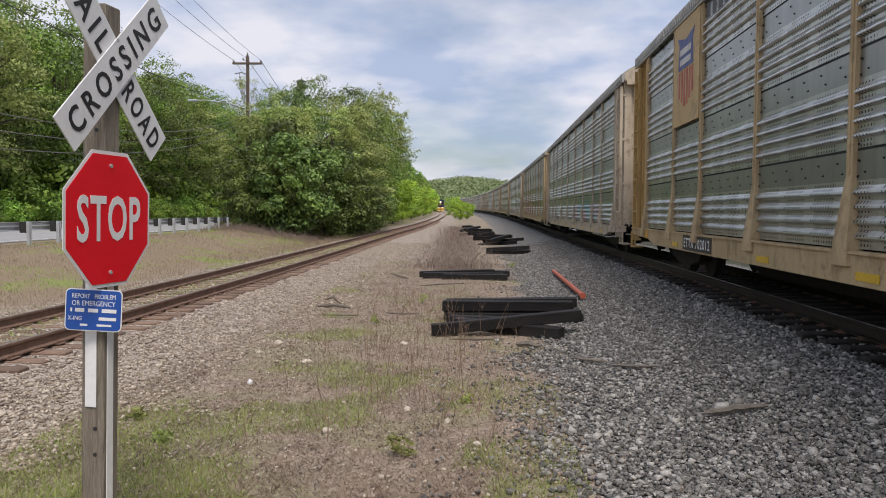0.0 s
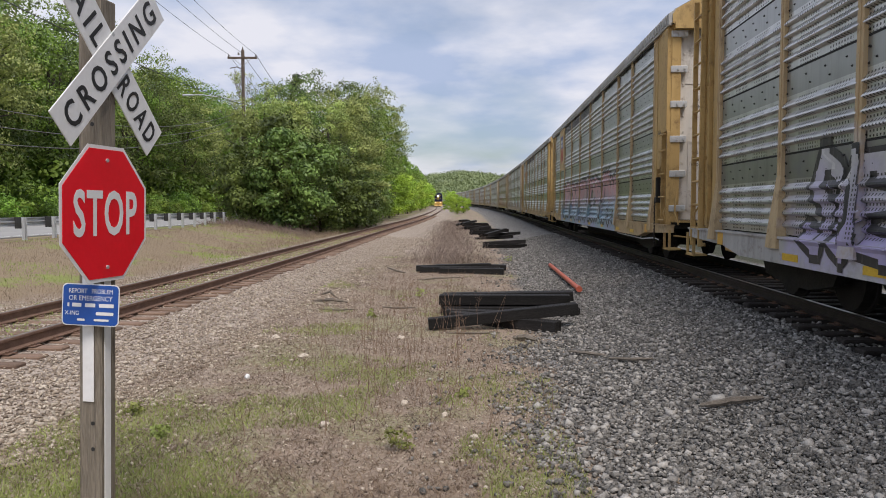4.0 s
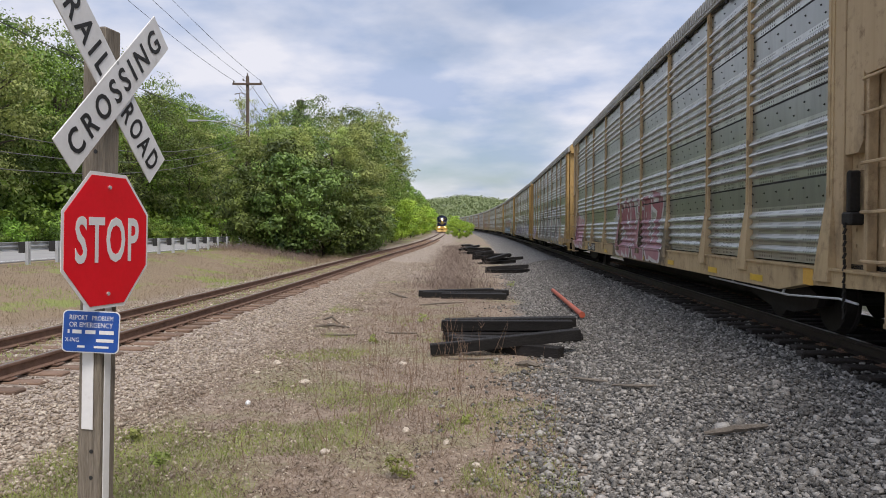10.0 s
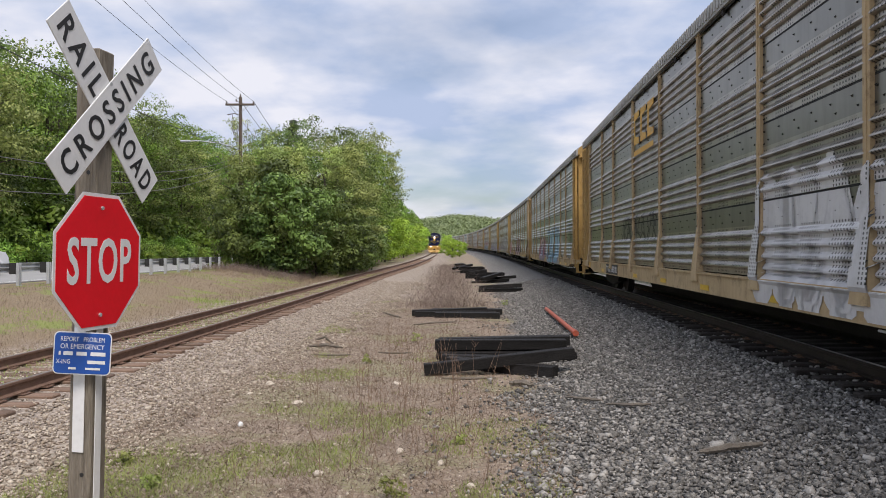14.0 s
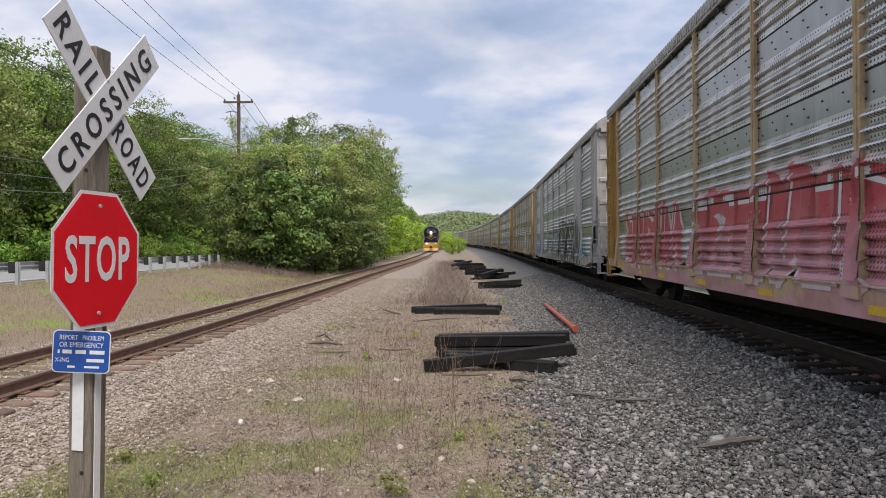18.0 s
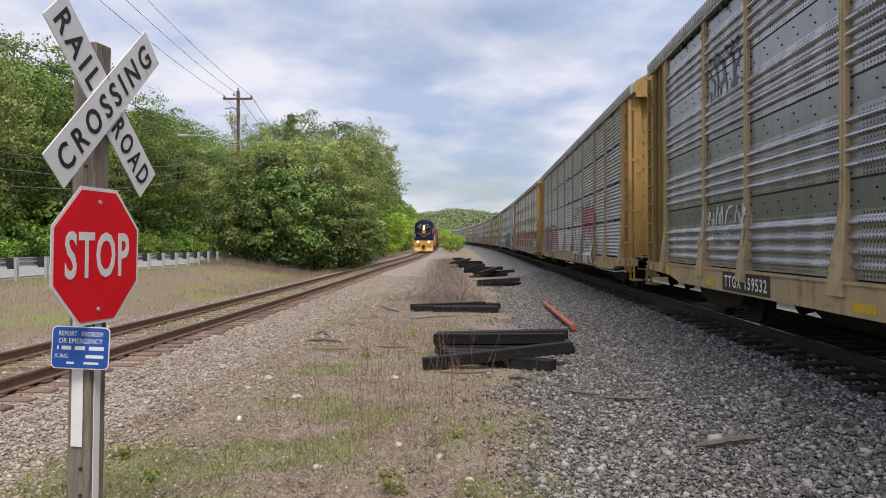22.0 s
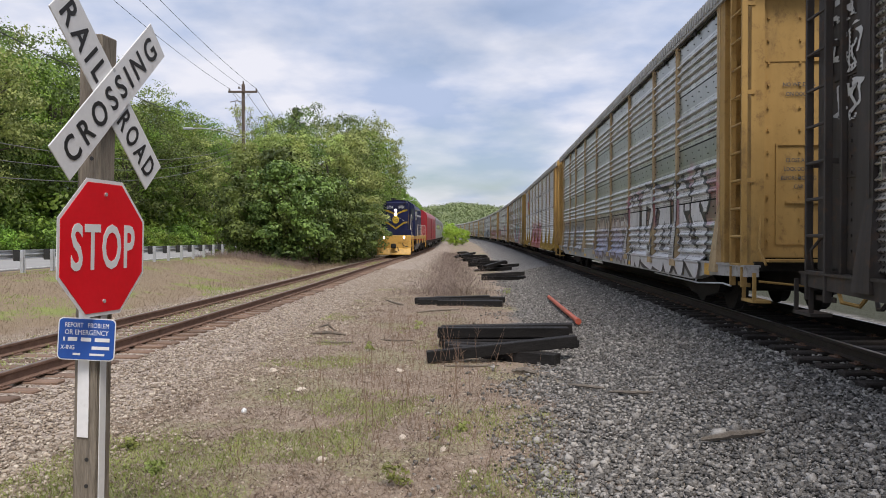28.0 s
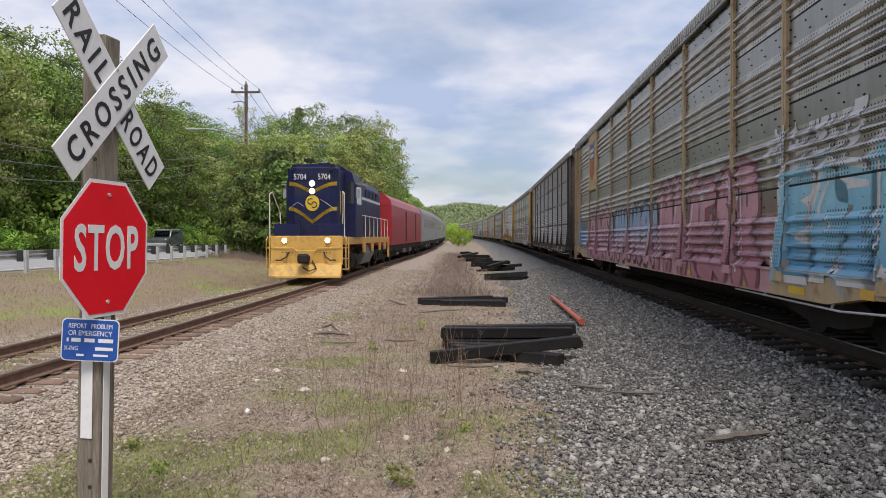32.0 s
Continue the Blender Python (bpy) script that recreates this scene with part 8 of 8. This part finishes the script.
def vehicle(name, label, outline, glass_side, width, wheel_x, paint, rear_glass, roof_paint=None):
    """A car from its side outline (x forward, z up): body, windows, wheels, lamps, bumpers."""
    c = thing(name, label, "car", "road traffic")
    bm = bmesh.new()
    w = width / 2
    a = [bm.verts.new((x, -w + (0.14 if z > 1.05 else 0.0), z)) for x, z in outline]
    b = [bm.verts.new((x, w - (0.14 if z > 1.05 else 0.0), z)) for x, z in outline]
    n = len(a)
    bm.faces.new(a); bm.faces.new(b[::-1])
    for i in range(n):
        bm.faces.new((a[i], b[i], b[(i + 1) % n], a[(i + 1) % n]))
    bmesh.ops.recalc_face_normals(bm, faces=bm.faces[:])
    bmesh.ops.bevel(bm, geom=bm.edges[:], offset=0.05, segments=2, affect="EDGES", profile=0.6)
    body = part("body", bm, paint, c)
    for sy in (-1, 1):
        for pane in glass_side:
            bm = bmesh.new()
            vs = [bm.verts.new((x, sy * (w - 0.145 * min(1, max(0, (z - 0.95) / 0.25)) + 0.012), z)) for x, z in pane]
            bm.faces.new(vs)
            bmesh.ops.solidify(bm, geom=bm.faces[:], thickness=0.01)
            part("side_window", bm, M_CAR_GLASS, c)
        bm = bmesh.new(); box(bm, outline[0][0] - 0.03, outline[0][0] + 0.06, sy * (w - 0.14) - 0.08, sy * (w - 0.14) + 0.08, 0.95, 1.25, 0.01); part("tail_lamp", bm, M_TAIL, c)
        for x in wheel_x:
            bm = bmesh.new(); rod(bm, (x, sy * (w - 0.2), 0.36), (x, sy * (w + 0.01), 0.36), 0.36, 20); wl_ = part("wheel", bm, M_TYRE, c)
            bm = bmesh.new(); rod(bm, (x, sy * (w - 0.05), 0.36), (x, sy * (w + 0.02), 0.36), 0.21, 12); part("rim", bm, M_CAR_SILVER, wl_)
    for nm, quad in rear_glass:
        bm = bmesh.new()
        vs = [bm.verts.new(q) for q in quad]
        bm.faces.new(vs)
        bmesh.ops.solidify(bm, geom=bm.faces[:], thickness=0.012)
        part(nm, bm, M_CAR_GLASS, c)
    lx, hx = min(p[0] for p in outline), max(p[0] for p in outline)
    for x in (lx, hx):
        bm = bmesh.new(); box(bm, x - 0.1, x + 0.1, -w + 0.03, w - 0.03, 0.42, 0.68, 0.04); part("bumper", bm, roof_paint or paint, c)
    bm = bmesh.new(); box(bm, lx - 0.015, lx + 0.02, -0.25, 0.25, 0.78, 0.92); part("plate", bm, M_DULL_WHITE, c)
    if roof_paint:
        top = max(p[1] for p in outline)
        bm = bmesh.new(); box(bm, lx + 0.5, hx - 2.0, -w + 0.2, w - 0.2, top, top + 0.07, 0.02); part("roof_rack", bm, roof_paint, c, "pale roof panel")
    return c


van = vehicle("van", "plain white full-size passenger van driving on the road", [(-2.8, 0.45), (-2.82, 1.0), (-2.7, 2.02), (-2.5, 2.1), (0.9, 2.1), (1.25, 2.0), (1.75, 1.3), (2.65, 1.1), (2.8, 0.9), (2.8, 0.42)],
              [[(-2.3, 1.3), (-1.2, 1.3), (-1.2, 1.85), (-2.3, 1.85)], [(-0.2, 1.3), (0.5, 1.3), (0.5, 1.85), (-0.2, 1.85)], [(0.65, 1.3), (1.45, 1.3), (1.1, 1.85), (0.65, 1.85)]], 2.0, (-1.75, 1.75), M_CAR_WHITE,
              [("rear_window", [(-2.795, 0.08, 1.3), (-2.795, 0.72, 1.3), (-2.74, 0.7, 1.85), (-2.74, 0.08, 1.85)]), ("rear_window", [(-2.795, -0.72, 1.3), (-2.795, -0.08, 1.3), (-2.74, -0.08, 1.85), (-2.74, -0.7, 1.85)]), ("windscreen", [(1.76, -0.75, 1.34), (1.76, 0.75, 1.34), (1.3, 0.7, 1.95), (1.3, -0.7, 1.95)])])
suv = vehicle("white_suv", "clean white sport utility car driving on the road", [(-2.4, 0.4), (-2.45, 0.95), (-2.35, 1.2), (-2.05, 1.7), (-1.6, 1.77), (0.3, 1.75), (1.1, 1.2), (2.2, 1.05), (2.45, 0.8), (2.4, 0.38)],
              [[(-2.0, 1.15), (-1.15, 1.15), (-1.15, 1.6), (-1.8, 1.6)], [(-1.05, 1.15), (-0.2, 1.15), (-0.2, 1.62), (-1.05, 1.62)], [(-0.1, 1.15), (0.85, 1.15), (0.25, 1.62), (-0.1, 1.62)]], 1.95, (-1.45, 1.45), M_CAR_WHITE,
              [("rear_window", [(-2.34, -0.7, 1.22), (-2.34, 0.7, 1.22), (-2.1, 0.65, 1.64), (-2.1, -0.65, 1.64)]), ("windscreen", [(1.08, -0.75, 1.24), (1.08, 0.75, 1.24), (0.4, 0.68, 1.7), (0.4, -0.68, 1.7)])])
jeep = vehicle("dark_suv", "dark grey-green boxy off-road car with pale roof", [(-2.2, 0.5), (-2.25, 1.05), (-2.2, 1.82), (-2.0, 1.88), (0.55, 1.86), (0.9, 1.2), (2.1, 1.12), (2.2, 0.9), (2.15, 0.48)],
               [[(-2.0, 1.2), (-1.1, 1.2), (-1.1, 1.7), (-2.0, 1.7)], [(-0.95, 1.2), (-0.1, 1.2), (-0.1, 1.7), (-0.95, 1.7)], [(0.0, 1.2), (0.75, 1.2), (0.5, 1.7), (0.0, 1.7)]], 1.85, (-1.4, 1.45), M_CAR_GREY,
               [("windscreen", [(0.92, -0.7, 1.25), (0.92, 0.7, 1.25), (0.62, 0.66, 1.78), (0.62, -0.66, 1.78)])], M_CAR_SILVER)


def road_rows(lane, y_at, t_at, speed, heading, later=None):
    """Rows along a lane; later is the speed after the given moment."""
    z = 0.9 + 0.1 * (-15.2 - lane) / 13.0
    def y(t):
        v = later if later and t > t_at else speed
        return max(-400, min(600, y_at + v * (t - t_at)))
    return [(t, pose(lane, y(t), z, 0, 0, heading)) for t in sorted(set(range(0, 33, 2)) | {t_at})]

def motions():
    for k, c in enumerate(carriers):
        walk(c, carrier_rows(k))
    for c, behind, length in stock:
        walk(c, stock_rows(behind, length))
    walk(van, road_rows(-20.9, 63.8, 16.6, 24.0, 90))
    walk(suv, road_rows(-20.6, 36.9, 14.3, 17.5, 90, 24.0))
    walk(jeep, road_rows(-25.6, 68.5, 32.0, -11.7, -90))


motions()
